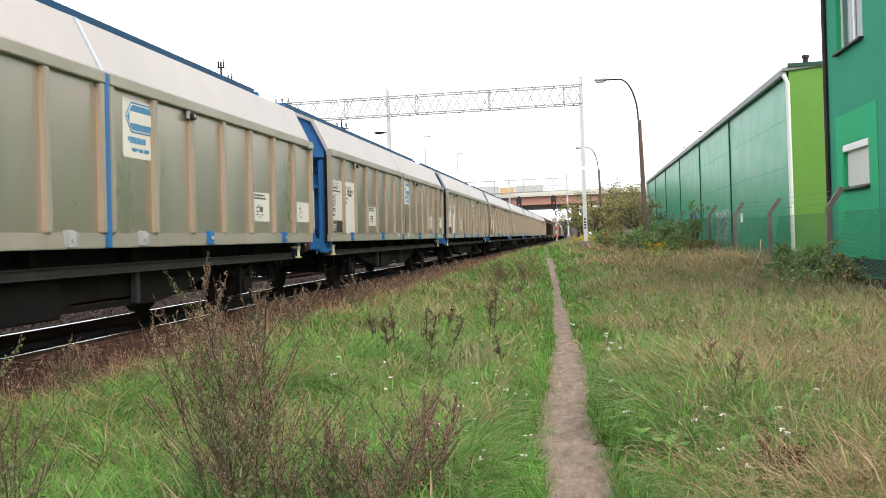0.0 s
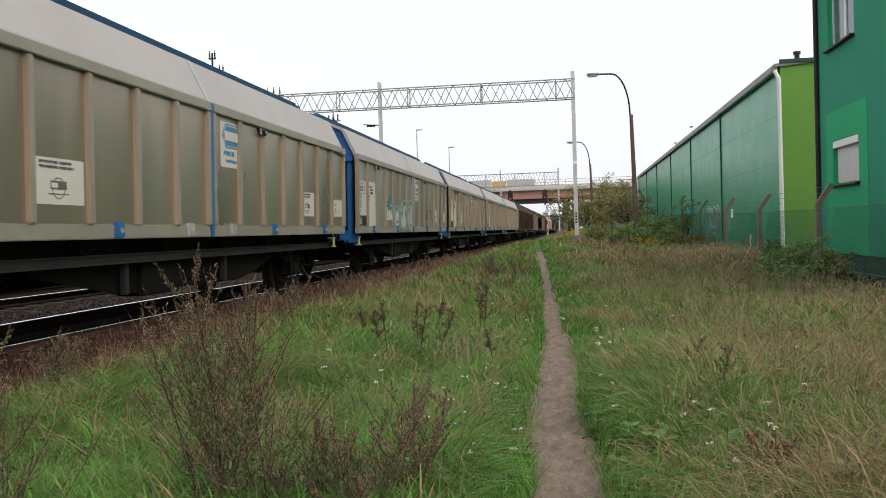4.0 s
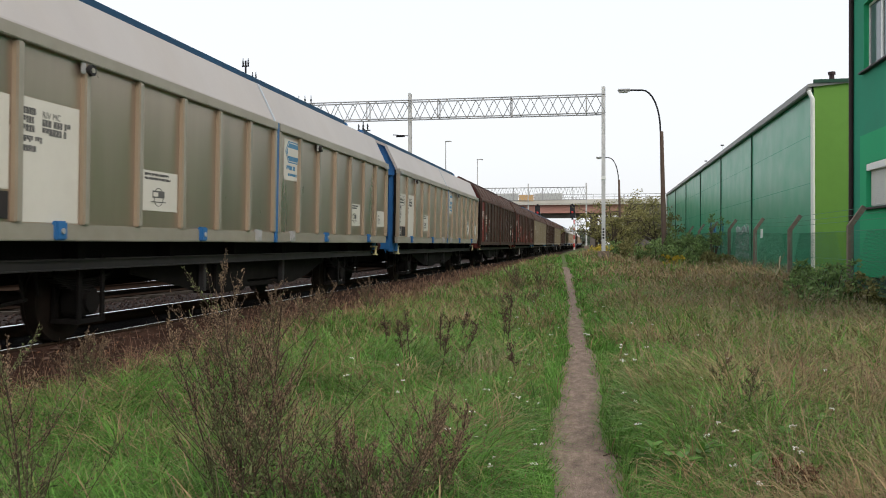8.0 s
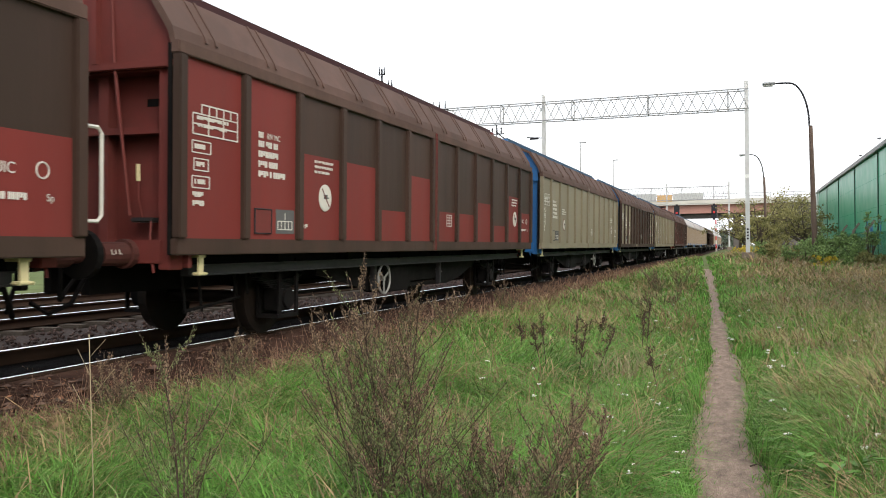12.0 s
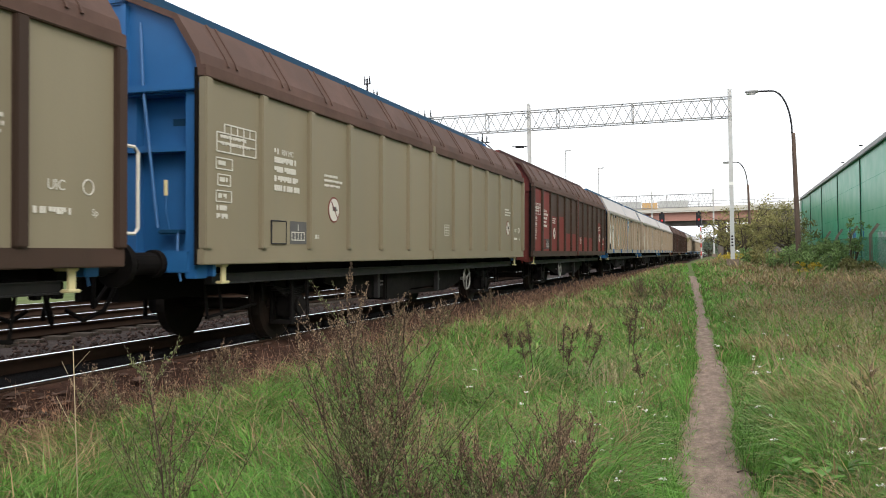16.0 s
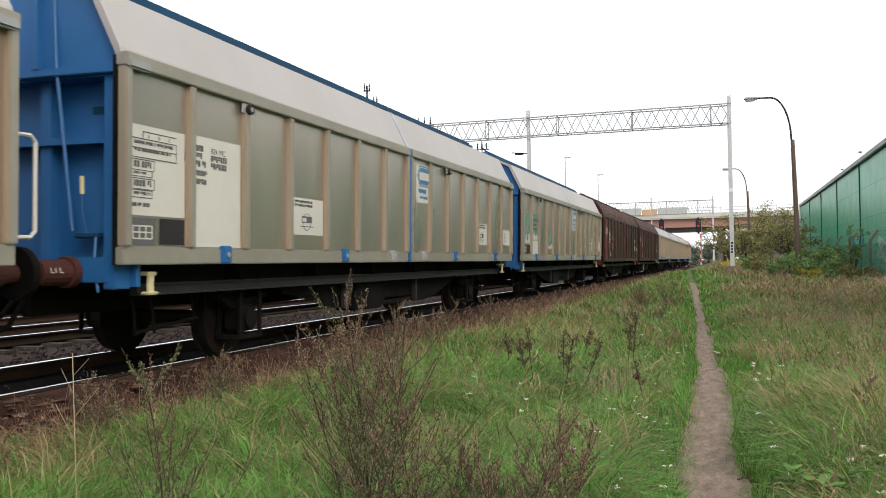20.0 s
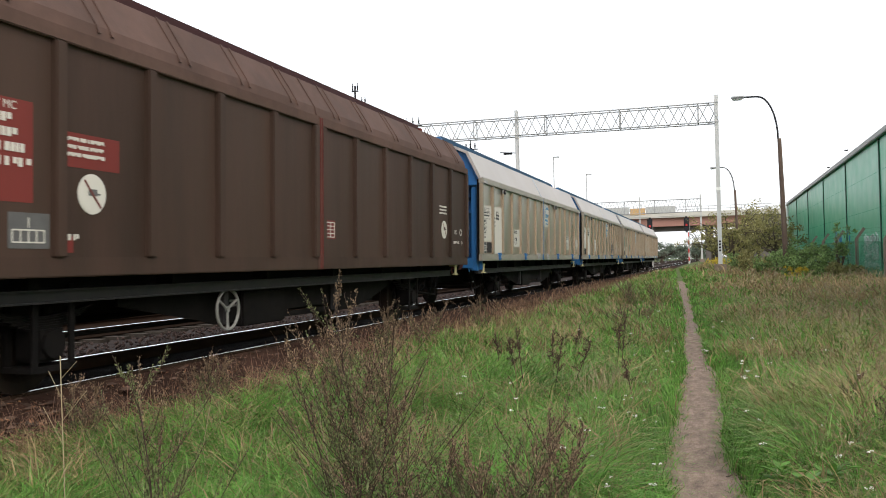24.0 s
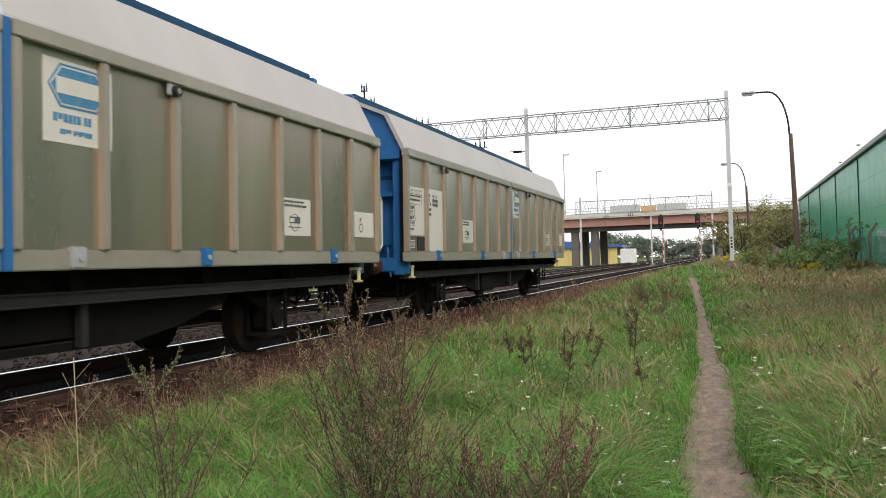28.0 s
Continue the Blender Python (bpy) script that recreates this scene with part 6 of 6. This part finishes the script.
    for sel, nm, m, label in ((~red, "seeding_grass", STRAW, "tall thin straw grass stems with bent tips"), (red, "reddish_grass", SEED_RED, "reddish brown seeding grass stems")):
        q = int(sel.sum())
        panicles(nm, x[sel], y[sel], rs.uniform(0.34, 0.66, q), m, label, rs)
    # a straw tuft among the dock spikes
    blades("straw_tuft", -1.18 + 0.16 * rs.randn(130), 9.2 + 0.3 * rs.randn(130), rs.uniform(0.25, 0.6, 130), np.full(130, 0.007), rs.uniform(0.1, 0.6, 130), STRAW, "pale straw-coloured grass tuft among dock spikes", rs)
    # dead stalks and weeds along the rails
    n = 3800
    y = 4 + 60 * rs.rand(n) ** 2
    x = -5.05 + bend(y) + 0.34 * rs.randn(n)
    ok = (x > -5.85) & (x < -3.9)
    x, y = x[ok], y[ok]
    n = len(x)
    nt = 230
    ty = np.repeat(4 + 55 * rs.rand(nt) ** 1.6, 16)
    tx = np.repeat(-4.95 + 0.30 * rs.randn(nt), 16) + bend(ty)
    q = len(ty)
    tx, ty = np.clip(tx + 0.05 * rs.randn(q), -5.7, -3.9), ty + 0.07 * rs.randn(q)
    nw = 520
    wy = 3.6 + 34 * rs.rand(nw) ** 1.7
    wx = np.clip(-4.75 + 0.42 * rs.randn(nw), -5.8, -3.6) + bend(wy)
    panicles("withered_stalks", wx, wy, rs.uniform(0.28, 0.72, nw), SEED_RED, "thin withered seed stalks standing beside the rail", rs, 12, 0.010)
    blades("withered_tufts", tx, ty, rs.uniform(0.12, 0.42, q), np.maximum(0.005, 0.0008 * ty), rs.uniform(0.2, 1.2, q), SEED_RED, "withered pinkish tan grass tufts beside the rail", rs)
    blades("dead_stalks", x, y, rs.uniform(0.12, 0.5, n), np.maximum(0.006, 0.0009 * y), rs.uniform(0.1, 0.8, n), DEAD, "dead reddish brown stalks along the rails", rs)


def sprays(bm, p, d, length, n, size, rb, droop=0.0):
    """Small leaf or seed flakes along a twig."""
    for i in range(n):
        f = (i + rb.random()) / n
        q = p + d * (length * f) + Vector((rb.gauss(0, 0.012), rb.gauss(0, 0.012), rb.gauss(0, 0.012) - droop * f * f))
        a = Vector((rb.gauss(0, 1), rb.gauss(0, 1), rb.gauss(0.5, 1))).normalized() * size * rb.uniform(0.6, 1.6)
        b = a.cross(Vector((rb.gauss(0, 1), rb.gauss(0, 1), rb.gauss(0, 1)))).normalized() * size * 0.45
        bm.faces.new([bm.verts.new(v) for v in (q, q + a * 0.5 + b, q + a, q + a * 0.5 - b)])


def flakes(a, b, n, jit, length, width, rs, up=0.6):
    """n slim flakes round the line from a to b, pointing along it and upwards."""
    a, b = np.array(a), np.array(b)
    f = rs.rand(n)[:, None]
    q = a + (b - a) * f + rs.randn(n, 3) * jit * (1.1 - 0.6 * f)
    d = (b - a) / np.linalg.norm(b - a)
    u = d * 0.7 + np.array([0, 0, up]) + rs.randn(n, 3) * 0.6
    u *= (length * rs.uniform(0.5, 1.5, n) / np.linalg.norm(u, axis=1))[:, None]
    s = np.cross(u, rs.randn(n, 3))
    s *= (width * rs.uniform(0.6, 1.3, n) / np.linalg.norm(s, axis=1))[:, None]
    return np.stack([q, q + u * 0.5 + s, q + u, q + u * 0.5 - s], 1)


def mugwort(x, y, h, seed, spread=0.3, brown=0.6, label="tall mugwort plant with thin brown seed plumes", tone=None, count=5, bare=0.16, lean=(0, 0)):
    """Stiff dark stems from one root, with ascending side shoots that carry leafage below and seed plumes above."""
    rs = np.random.RandomState(seed)
    t = thing("mugwort", label, "weed", "tall weeds by the path", at=(x, y, float(ground_z(x, y)) - 0.01))
    stems, leaves, heads = B(), [], []
    g = h / 0.9
    for s in range(count):
        a, r = rs.uniform(0, 6.28), rs.uniform(0.5, 1.5) * spread
        hs = h * (1.0 if s == 0 else rs.uniform(0.6, 1.0))
        wob = rs.randn(2) * 0.02
        pt = lambda f: np.array([math.cos(a) * (0.03 + r * f ** 1.3) + lean[0] * f * f + wob[0] * math.sin(5 * f), math.sin(a) * (0.03 + r * f ** 1.3) + lean[1] * f * f + wob[1] * math.sin(4 * f), hs * f])
        for f0, f1, rad in ((0, 0.3, 0.0048), (0.3, 0.6, 0.0038), (0.6, 0.85, 0.0028), (0.85, 1.0, 0.0018)):
            tube(stems, [pt(f0), pt((f0 + f1) / 2), pt(f1)], rad * g, 5)
        az = rs.uniform(0, 6.28)
        shoots = 13
        for i in range(shoots):
            f = bare + (0.97 - bare) * i / shoots + rs.uniform(-0.02, 0.02)
            az += 2.4 + rs.uniform(-0.4, 0.4)
            p = pt(f)
            L = (0.33 * (1.05 - f) ** 0.8 + 0.05) * rs.uniform(0.55, 1.25) * g
            out = rs.uniform(0.5, 1.15)
            d = np.array([math.cos(az) * out, math.sin(az) * out, 0.85])
            m = p + d * L * 0.5 - np.array([0, 0, 0.02 * L])
            e = p + d * L + np.array([0, 0, 0.22 * L])
            tube(stems, [p, m, e], 0.0019, 3)
            seedy = rs.rand() < brown * (0.35 + 0.95 * f)
            pool = heads if seedy else leaves
            pool.append(flakes(p + (e - p) * 0.2, e, int(18 + 240 * L), 0.009, 0.013, 0.0034, rs))
            for q in range(3):
                w = rs.uniform(0.25, 0.9)
                c = p + (e - p) * w
                k = c + (d * 0.5 + rs.randn(3) * 0.35 + np.array([0, 0, 0.7])) * 0.085 * g * rs.uniform(0.5, 1.2)
                tube(stems, [c, k], 0.0011, 3)
                pool.append(flakes(c, k, 18, 0.006, 0.012, 0.0032, rs))
            if f < 0.7:
                leaves.append(flakes(p, m, 8 if f < 0.45 else 5, 0.018, 0.036, 0.0055, rs, -0.2))
        heads.append(flakes(pt(0.70), pt(1.0), 150, 0.009, 0.012, 0.0034, rs))
    tagged(part("branching_stem", stems, WEED_STEM, t), kind="stuff")
    for nm, qs, m in (("leafage", leaves, tone or WEED), ("seed_spray", heads, tone or WEED_BROWN)):
        V = np.concatenate(qs).reshape(-1, 3)
        tagged(part(nm, flat(nm, V, np.arange(len(V)).reshape(-1, 4), m), None, t), kind="stuff")


def dock(x, y, h, seed):
    rb = random.Random(seed)
    t = thing("dock_plant", "dead dark brown dock spike standing in grass", "weed", "dead dock spikes", at=(x, y, float(ground_z(x, y)) - 0.01))
    stem, heads = B(), B()
    tip = Vector((rb.gauss(0, 0.10), rb.gauss(0, 0.07), h))
    rod(stem, (0, 0, 0), tip, 0.004, 5)
    for i in range(rb.randint(5, 9)):
        f = rb.uniform(0.45, 1.0)
        a = rb.uniform(0, 6.28)
        d = Vector((math.cos(a) * 0.6, math.sin(a) * 0.6, 0.7)).normalized()
        rod(stem, tip * f, tip * f + d * (0.18 * h), 0.002, 4)
        sprays(heads, tip * f + d * (0.03 * h), d, 0.16 * h, 40, 0.013, rb, 0.02)
    sprays(heads, tip * 0.58, tip.normalized(), 0.42 * h, 110, 0.014, rb)
    part("stem", stem, WEED_STEM, t)
    tagged(part("seed_spike", heads, DOCK, t), kind="stuff")


def yarrow_model(seed):
    rb = random.Random(seed)
    t = thing("yarrow", "white flat-topped yarrow flower on a thin stem", "flower", "white flowers in the grass")
    h = rb.uniform(0.24, 0.36)
    tip = Vector((rb.gauss(0, 0.04), rb.gauss(0, 0.04), h))
    part("stem", rod(B(), (0, 0, 0), tip, 0.0018, 4), WEED, t)
    bm = B()
    for i in range(rb.randint(7, 15)):
        r, a = 0.023 * math.sqrt(rb.random()), rb.uniform(0, 6.28)
        c = tip + Vector((r * math.cos(a), r * math.sin(a), rb.gauss(0, 0.004)))
        bmesh.ops.create_cone(bm, cap_ends=True, segments=6, radius1=0.0035, radius2=0.0055, depth=0.006, matrix=Matrix.Translation(c) @ Euler((rb.gauss(0, 0.3), rb.gauss(0, 0.3), 0)).to_matrix().to_4x4())
    part("flower_head", bm, PETAL, t)
    return t


def rosette(x, y, seed, n=9, size=0.16):
    rb = random.Random(seed)
    t = thing("broadleaf_plant", "low plant with broad bright green leaves", "weed", "broad-leaved plants", at=(x, y, float(ground_z(x, y))))
    for i in range(n):
        a, L, up = i * 2.4 + rb.gauss(0, 0.2), size * rb.uniform(0.5, 1.0), rb.uniform(0.5, 1.3)
        lift = 0.06 + 0.17 * rb.random()
        bm = B()
        row = []
        for j, wd in enumerate((0.012, 0.05, 0.06, 0.045, 0.004)):
            f = j / 4
            c = Vector((math.cos(a), math.sin(a), 0)) * L * f + Vector((0, 0, lift + L * up * (f - 0.55 * f * f)))
            s = Vector((-math.sin(a), math.cos(a), 0)) * wd * 0.45 * size / 0.16
            row.append((bm.verts.new(c - s + Vector((0, 0, 0.01))), bm.verts.new(c), bm.verts.new(c + s + Vector((0, 0, 0.01)))))
        for p, q in zip(row, row[1:]):
            bm.faces.new((p[0], p[1], q[1], q[0]))
            bm.faces.new((p[1], p[2], q[2], q[1]))
        part("leaf", bm, LEAF_BRIGHT, t)


PEBBLE = mat("path_pebble", (0.28, 0.23, 0.19), 0.9, 0, 0.3, 20, island=0.43, spec=0.1)
LEAF_BRIGHT = mat("bright_broad_leaf", (0.085, 0.19, 0.03), 0.5, 0, 0.2, 12, obj=0.5, trans=0.25)
meadow()
# the tall clump near the path's bend, from its highest plume outwards
for i, (x, y, h, s, b, c) in enumerate(((-1.78, 4.12, 1.32, 0.10, 0.8, 2), (-1.64, 4.02, 1.16, 0.20, 0.7, 2), (-1.86, 4.05, 1.04, 0.18, 0.7, 2), (-1.46, 3.92, 1.00, 0.18, 0.6, 2),
                                      (-1.72, 3.86, 0.74, 0.30, 0.35, 2), (-1.02, 4.12, 0.74, 0.26, 0.95, 3), (-1.12, 3.92, 0.64, 0.28, 0.8, 3), (-0.86, 4.28, 0.62, 0.22, 0.9, 2), (-1.34, 4.02, 0.60, 0.24, 0.6, 3))):
    mugwort(x, y, h, 100 + i, s, b, count=c)
mugwort(-2.52, 3.42, 1.06, 120, 0.07, 0.25, "slim dark green mugwort stem with reddish side shoots", count=2, bare=0.1)
for i, (x, y, h, s, b) in enumerate(((-3.05, 7.4, 0.62, 0.16, 0.95), (-3.9, 8.4, 0.72, 0.2, 0.9), (-4.3, 10.6, 0.8, 0.25, 0.9), (-4.5, 7.0, 0.55, 0.14, 0.9), (-4.55, 13.2, 0.7, 0.25, 0.9), (-4.4, 16.0, 0.7, 0.3, 0.9),
                                  (-4.6, 5.4, 0.5, 0.12, 0.9), (-2.2, 24.5, 0.75, 0.3, 0.9), (-2.6, 26.0, 0.8, 0.4, 0.9), (-1.9, 27.5, 0.7, 0.35, 0.9), (-1.6, 19.9, 0.5, 0.45, 0.8), (-2.0, 18.8, 0.45, 0.4, 0.8),
                                  (0.93, 7.9, 0.42, 0.12, 0.3), (1.05, 6.7, 0.48, 0.12, 0.3))):
    mugwort(x, y, h * 1.1, 140 + i, s, b, count=1 if x > 0 else 3)
for i, (x, y, h) in enumerate(((-2.05, 9.28, 0.80), (-2.15, 9.5, 0.62), (-1.72, 9.15, 0.70), (-1.6, 9.4, 0.6), (-1.14, 10.44, 0.85), (-1.22, 10.7, 0.7), (-0.82, 8.8, 0.5), (-2.7, 10.8, 0.6), (-1.9, 11.5, 0.6), (-1.85, 9.9, 0.66))):
    dock(x, y, h, 300 + i)
mugwort(1.02, 4.9, 0.34, 160, 0.09, 1.0, "withered rust-brown weed beside the path", LITTER, count=4)
YARROWS = [yarrow_model(s) for s in (1, 2, 3, 4)]
spots = [(-1.35, 4.71), (-1.69, 7.29), (-0.19, 12.1), (-0.40, 5.0), (0.27, 9.6), (0.76, 13.2), (-0.91, 4.51), (-1.17, 4.51), (-0.96, 5.9), (-0.9, 6.0), (-1.81, 7.49),
         (-1.30, 4.78), (-1.40, 4.64), (0.22, 9.7), (0.33, 9.5), (0.30, 9.9), (0.2, 9.3), (-0.2, 11.7), (0.5, 14.0), (-1.0, 7.6)]
ry = random.Random(21)
while len(spots) < 110:
    y = 4.6 * math.exp(ry.random() * 1.8)
    x = path_x(y) + (ry.choice((-1, 1, 1)) * ry.uniform(0.35, 0.28 * y) if len(spots) < 60 else -ry.uniform(0.25, 1.0))
    if -4 < x < 4:
        spots.append((float(x), y))
for i, (x, y) in enumerate(spots):
    m = pose(x, y, float(ground_z(x, y)) - ry.uniform(0, 0.06), 0, 0, ry.uniform(0, 360))
    if i < 4:
        YARROWS[i].matrix_basis = m
    else:
        copy_thing(YARROWS[i % 4], m if i < 60 else m @ Matrix.Translation((0, 0, 0.1)) @ Matrix.Scale(0.55, 4))
for i, (x, y, s) in enumerate(((0.45, 5.25, 0.19), (0.62, 5.5, 0.16), (0.33, 5.55, 0.14), (0.85, 5.15, 0.16), (1.2, 6.0, 0.14), (1.5, 6.4, 0.12))):
    rosette(x, y, 500 + i, 16, s)
for x, y, dx, dy, h in ((-2.95, 3.32, -0.04, 0.02, 1.10), (-1.75, 3.85, -0.32, 0.30, 0.82), (-3.55, 5.3, 0.1, 0.0, 0.5)):
    t = thing("dry_stalk", "single pale dry leafless stalk in the grass", "stalk", "pale dry stalks", at=(x, y, float(ground_z(x, y))))
    bm = B()
    tube(bm, [(0, 0, 0), (dx * 0.4, dy * 0.4, h * 0.45), (dx, dy, h)], 0.0026, 5)
    for f, q in ((0.5, 0.15), (0.62, -0.14), (0.72, 0.12), (0.82, -0.1), (0.9, 0.07)):
        rod(bm, (dx * f, dy * f, h * f), (dx * f + q, dy * f + 0.03, h * f + abs(q) * 1.2), 0.0013, 4)
    part("stem", bm, STRAW, t)


# ---- bushes and trees ----
def leaf_cloud(centres, n, size, rs, flatten=0.8):
    """Diamond leaves scattered in clumps round the given centres (x, y, z, r)."""
    c = np.array(centres)
    k = rs.randint(0, len(c), n)
    d = rs.randn(n, 3)
    d /= np.linalg.norm(d, axis=1)[:, None]
    r = c[k, 3] * rs.rand(n) ** 0.4
    p = c[k, :3] + d * r[:, None] * np.array([1, 1, flatten])
    a = rs.randn(n, 3)
    a /= np.linalg.norm(a, axis=1)[:, None]
    b = np.cross(a, rs.randn(n, 3))
    b /= np.linalg.norm(b, axis=1)[:, None]
    s = size * rs.uniform(0.6, 1.5, n)[:, None]
    V = np.stack([p, p + a * s * 0.5 + b * s * 0.28, p + a * s, p + a * s * 0.5 - b * s * 0.28], 1).reshape(-1, 3)
    return V, np.arange(4 * n).reshape(-1, 4)


def bush(x, y, w, h, n, size, material, seed, label, category="bush", trunk=0.02, name="bush"):
    rs = np.random.RandomState(seed)
    z = float(ground_z(x, y))
    t = thing(name, label, category, "shrubs along the fence" if category == "bush" else "trees near the bridge", at=(x, y, z))
    stems, cl = B(), []
    lo = 0.06 * h if category == "bush" else 0.28 * h
    for i in range(9 if category == "bush" else 16):
        a, r = rs.rand() * 6.28, w * math.sqrt(rs.rand())
        hz = lo + (h - lo) * rs.uniform(0.15, 1.0) * (1 - 0.35 * (r / w) ** 2)
        p = Vector((r * math.cos(a), r * math.sin(a), hz))
        s = Vector((rs.randn() * w * 0.1, rs.randn() * w * 0.1, 0)) if category == "bush" else Vector((0, 0, lo * rs.uniform(0.6, 1.2)))
        rod(stems, s, p, trunk, 5, trunk * 0.35)
        cl.append((p.x, p.y, p.z, w * rs.uniform(0.24, 0.44)))
        for q in range(2):
            e = p + Vector((rs.randn() * w * 0.35, rs.randn() * w * 0.35, abs(rs.randn()) * h * 0.10))
            rod(stems, p, e, trunk * 0.4, 4, trunk * 0.15)
            cl.append((e.x, e.y, e.z, w * rs.uniform(0.12, 0.26)))
    if category != "bush":
        part("trunk", rod(B(), (0, 0, -0.2), (0, 0, h * 0.55), trunk * 2.4, 8, trunk), BARK, t)
    tagged(part("branchwork", stems, BARK, t), kind="stuff")
    V, Fq = leaf_cloud(cl, n, size, rs)
    part("foliage", flat("foliage", V, Fq, material), None, t)
    return t


SHRUB = "dense untrimmed green shrub in front of the fence"
for i, (x, y, w, h, m) in enumerate(((4.0, 38.8, 0.7, 0.8, LEAF), (4.7, 38.4, 0.6, 0.7, LEAF_YELLOW), (3.3, 39.8, 0.7, 0.9, LEAF), (2.6, 42.5, 0.9, 1.1, LEAF), (3.3, 42.0, 0.9, 1.2, LEAF), (4.0, 41.5, 0.9, 1.25, LEAF),
                                     (4.7, 42.2, 0.8, 1.2, LEAF), (1.9, 44.5, 0.8, 0.9, LEAF_YELLOW), (3.4, 46.5, 1.1, 1.3, LEAF), (4.8, 46.5, 1.0, 1.4, LEAF), (2.4, 49, 1.1, 1.2, LEAF_YELLOW), (4.2, 51, 1.3, 1.4, LEAF), (1.2, 53, 0.9, 1.0, LEAF),
                                     (5.2, 20.6, 0.6, 1.0, LEAF), (5.6, 19.7, 0.4, 0.8, LEAF_YELLOW), (5.45, 22.2, 0.5, 1.1, LEAF), (5.4, 24.8, 0.4, 0.75, LEAF), (4.75, 21.3, 0.55, 0.75, LEAF), (4.9, 20.0, 0.5, 0.65, LEAF))):
    bush(x, y, w, h, 1500 if y > 28 else 800, 0.10 if y > 28 else 0.085, m, 700 + i, SHRUB if m is LEAF else "low yellowing shrub beside the fence")
bush(5.0, 40.0, 0.42, 2.3, 800, 0.09, LEAF, 760, "slim young sapling with sparse green leaves", trunk=0.025)
for i, (x, y, w, h) in enumerate(((2.95, 38.6, 0.32, 0.7), (3.3, 38.2, 0.28, 0.6), (0.0, 62.0, 0.8, 0.9))):
    bush(x, y, w, h, 1100, 0.04 if y < 50 else 0.08, GOLD, 780 + i, "clump of yellow goldenrod in flower", name="goldenrod", trunk=0.006)
for i, (x, y, w, h, m) in enumerate(((1.2, 84, 2.6, 5.4, LEAF_YELLOW), (3.8, 88, 2.6, 5.6, LEAF_YELLOW), (5.6, 92, 2.4, 5.2, LEAF_YELLOW), (-0.4, 92, 1.9, 4.4, LEAF_YELLOW), (2.4, 78, 1.8, 3.8, LEAF_YELLOW), (4.6, 74, 1.9, 3.4, LEAF_YELLOW), (1.0, 70, 1.5, 2.6, LEAF_YELLOW))):
    bush(x, y, w, h, 2000, 0.17, m, 800 + i, "leafy tree with yellowing autumn crown" if m is LEAF_YELLOW else "dark green leafy tree by the road", "tree", 0.09, "tree")
for i, (x, y, w, h) in enumerate(((-26, 210, 5, 11), (-20, 230, 5, 10), (-15, 250, 5, 9), (-11, 300, 6, 8), (-6, 280, 5, 8.5), (0, 250, 5, 9), (6, 240, 6, 11), (-33, 240, 6, 12))):
    bush(x, y, w, h * 0.6, 3000, 0.45, LEAF_HAZE, 850 + i, "distant green tree beyond the bridge, paled by painted haze", "tree", 0.2, "tree")


def far_woods():
    rs = np.random.RandomState(40)
    cl = []
    for i in range(620):
        a = rs.uniform(0, 2 * math.pi)
        r = rs.uniform(330, 470)
        x, y = -10 + r * math.cos(a), 60 + r * math.sin(a)
        cl.append((x, y, rs.uniform(1, 5.5), rs.uniform(3.5, 6)))
    V, Fq = leaf_cloud(cl, 42000, 2.2, rs, 0.9)
    tagged(new("far_woods", flat("far_woods", V, Fq, LEAF_HAZE)), "far belt of green woods on the horizon, paled by painted haze", "woods", kind="stuff")


far_woods()


# ---- what moves: the train rolls towards the camera and past it ----
KNOTS = ((0, -1.5), (2, 20.75), (4, 43.72), (6, 67.02), (8, 90.62), (10, 114.2), (12, 137.8), (14, 161.5), (16, 185.4), (18, 209.9), (20, 234.97), (22, 260.45), (24, 286.36), (26, 313.0), (28, 340.33))


def travel(t):
    """Metres rolled at t, a smooth curve through the knots."""
    n = len(KNOTS)
    i = max(j for j in range(n - 1) if KNOTS[j][0] <= t or j == 0)

    def slope(j):
        a, b = KNOTS[max(j - 1, 0)], KNOTS[min(j + 1, n - 1)]
        return (b[1] - a[1]) / (b[0] - a[0])
    (t0, s0), (t1, s1) = KNOTS[i], KNOTS[i + 1]
    h = t1 - t0
    u = (t - t0) / h
    return ((1 + 2 * u) * (1 - u) ** 2 * s0 + u * (1 - u) ** 2 * h * slope(i) + u * u * (3 - 2 * u) * s1 + u * u * (u - 1) * h * slope(i + 1))


def motions():
    for k, w in enumerate(TRAIN):
        rows = []
        for i in range(29):
            y = k * PITCH - travel(i) + BODY
            rows.append((i, pose(TRACKS[0] + float(bend(y)), y, 0.015, 0, 1.1, math.degrees(math.atan(2 * BEND * max(y, 0))))))
        walk(w, rows)
        for ws in [c for c in w.children if c.name.startswith("wheelset")]:
            near = [f / FPS for f in range(28 * FPS + 1) if -6 < k * PITCH - travel(f / FPS) + BODY < 26]
            if not near:
                continue
            times = sorted({0.0, 28.0, *near})
            m = []
            for t in times:
                q = min(max(t, near[0]), near[-1])
                a = travel(q) / 0.46 % (2 * math.pi)
                m.append((t, pose(0, ws.location.y, 0.46, math.degrees(a), 0, 0)))
            walk(ws, m)


motions()
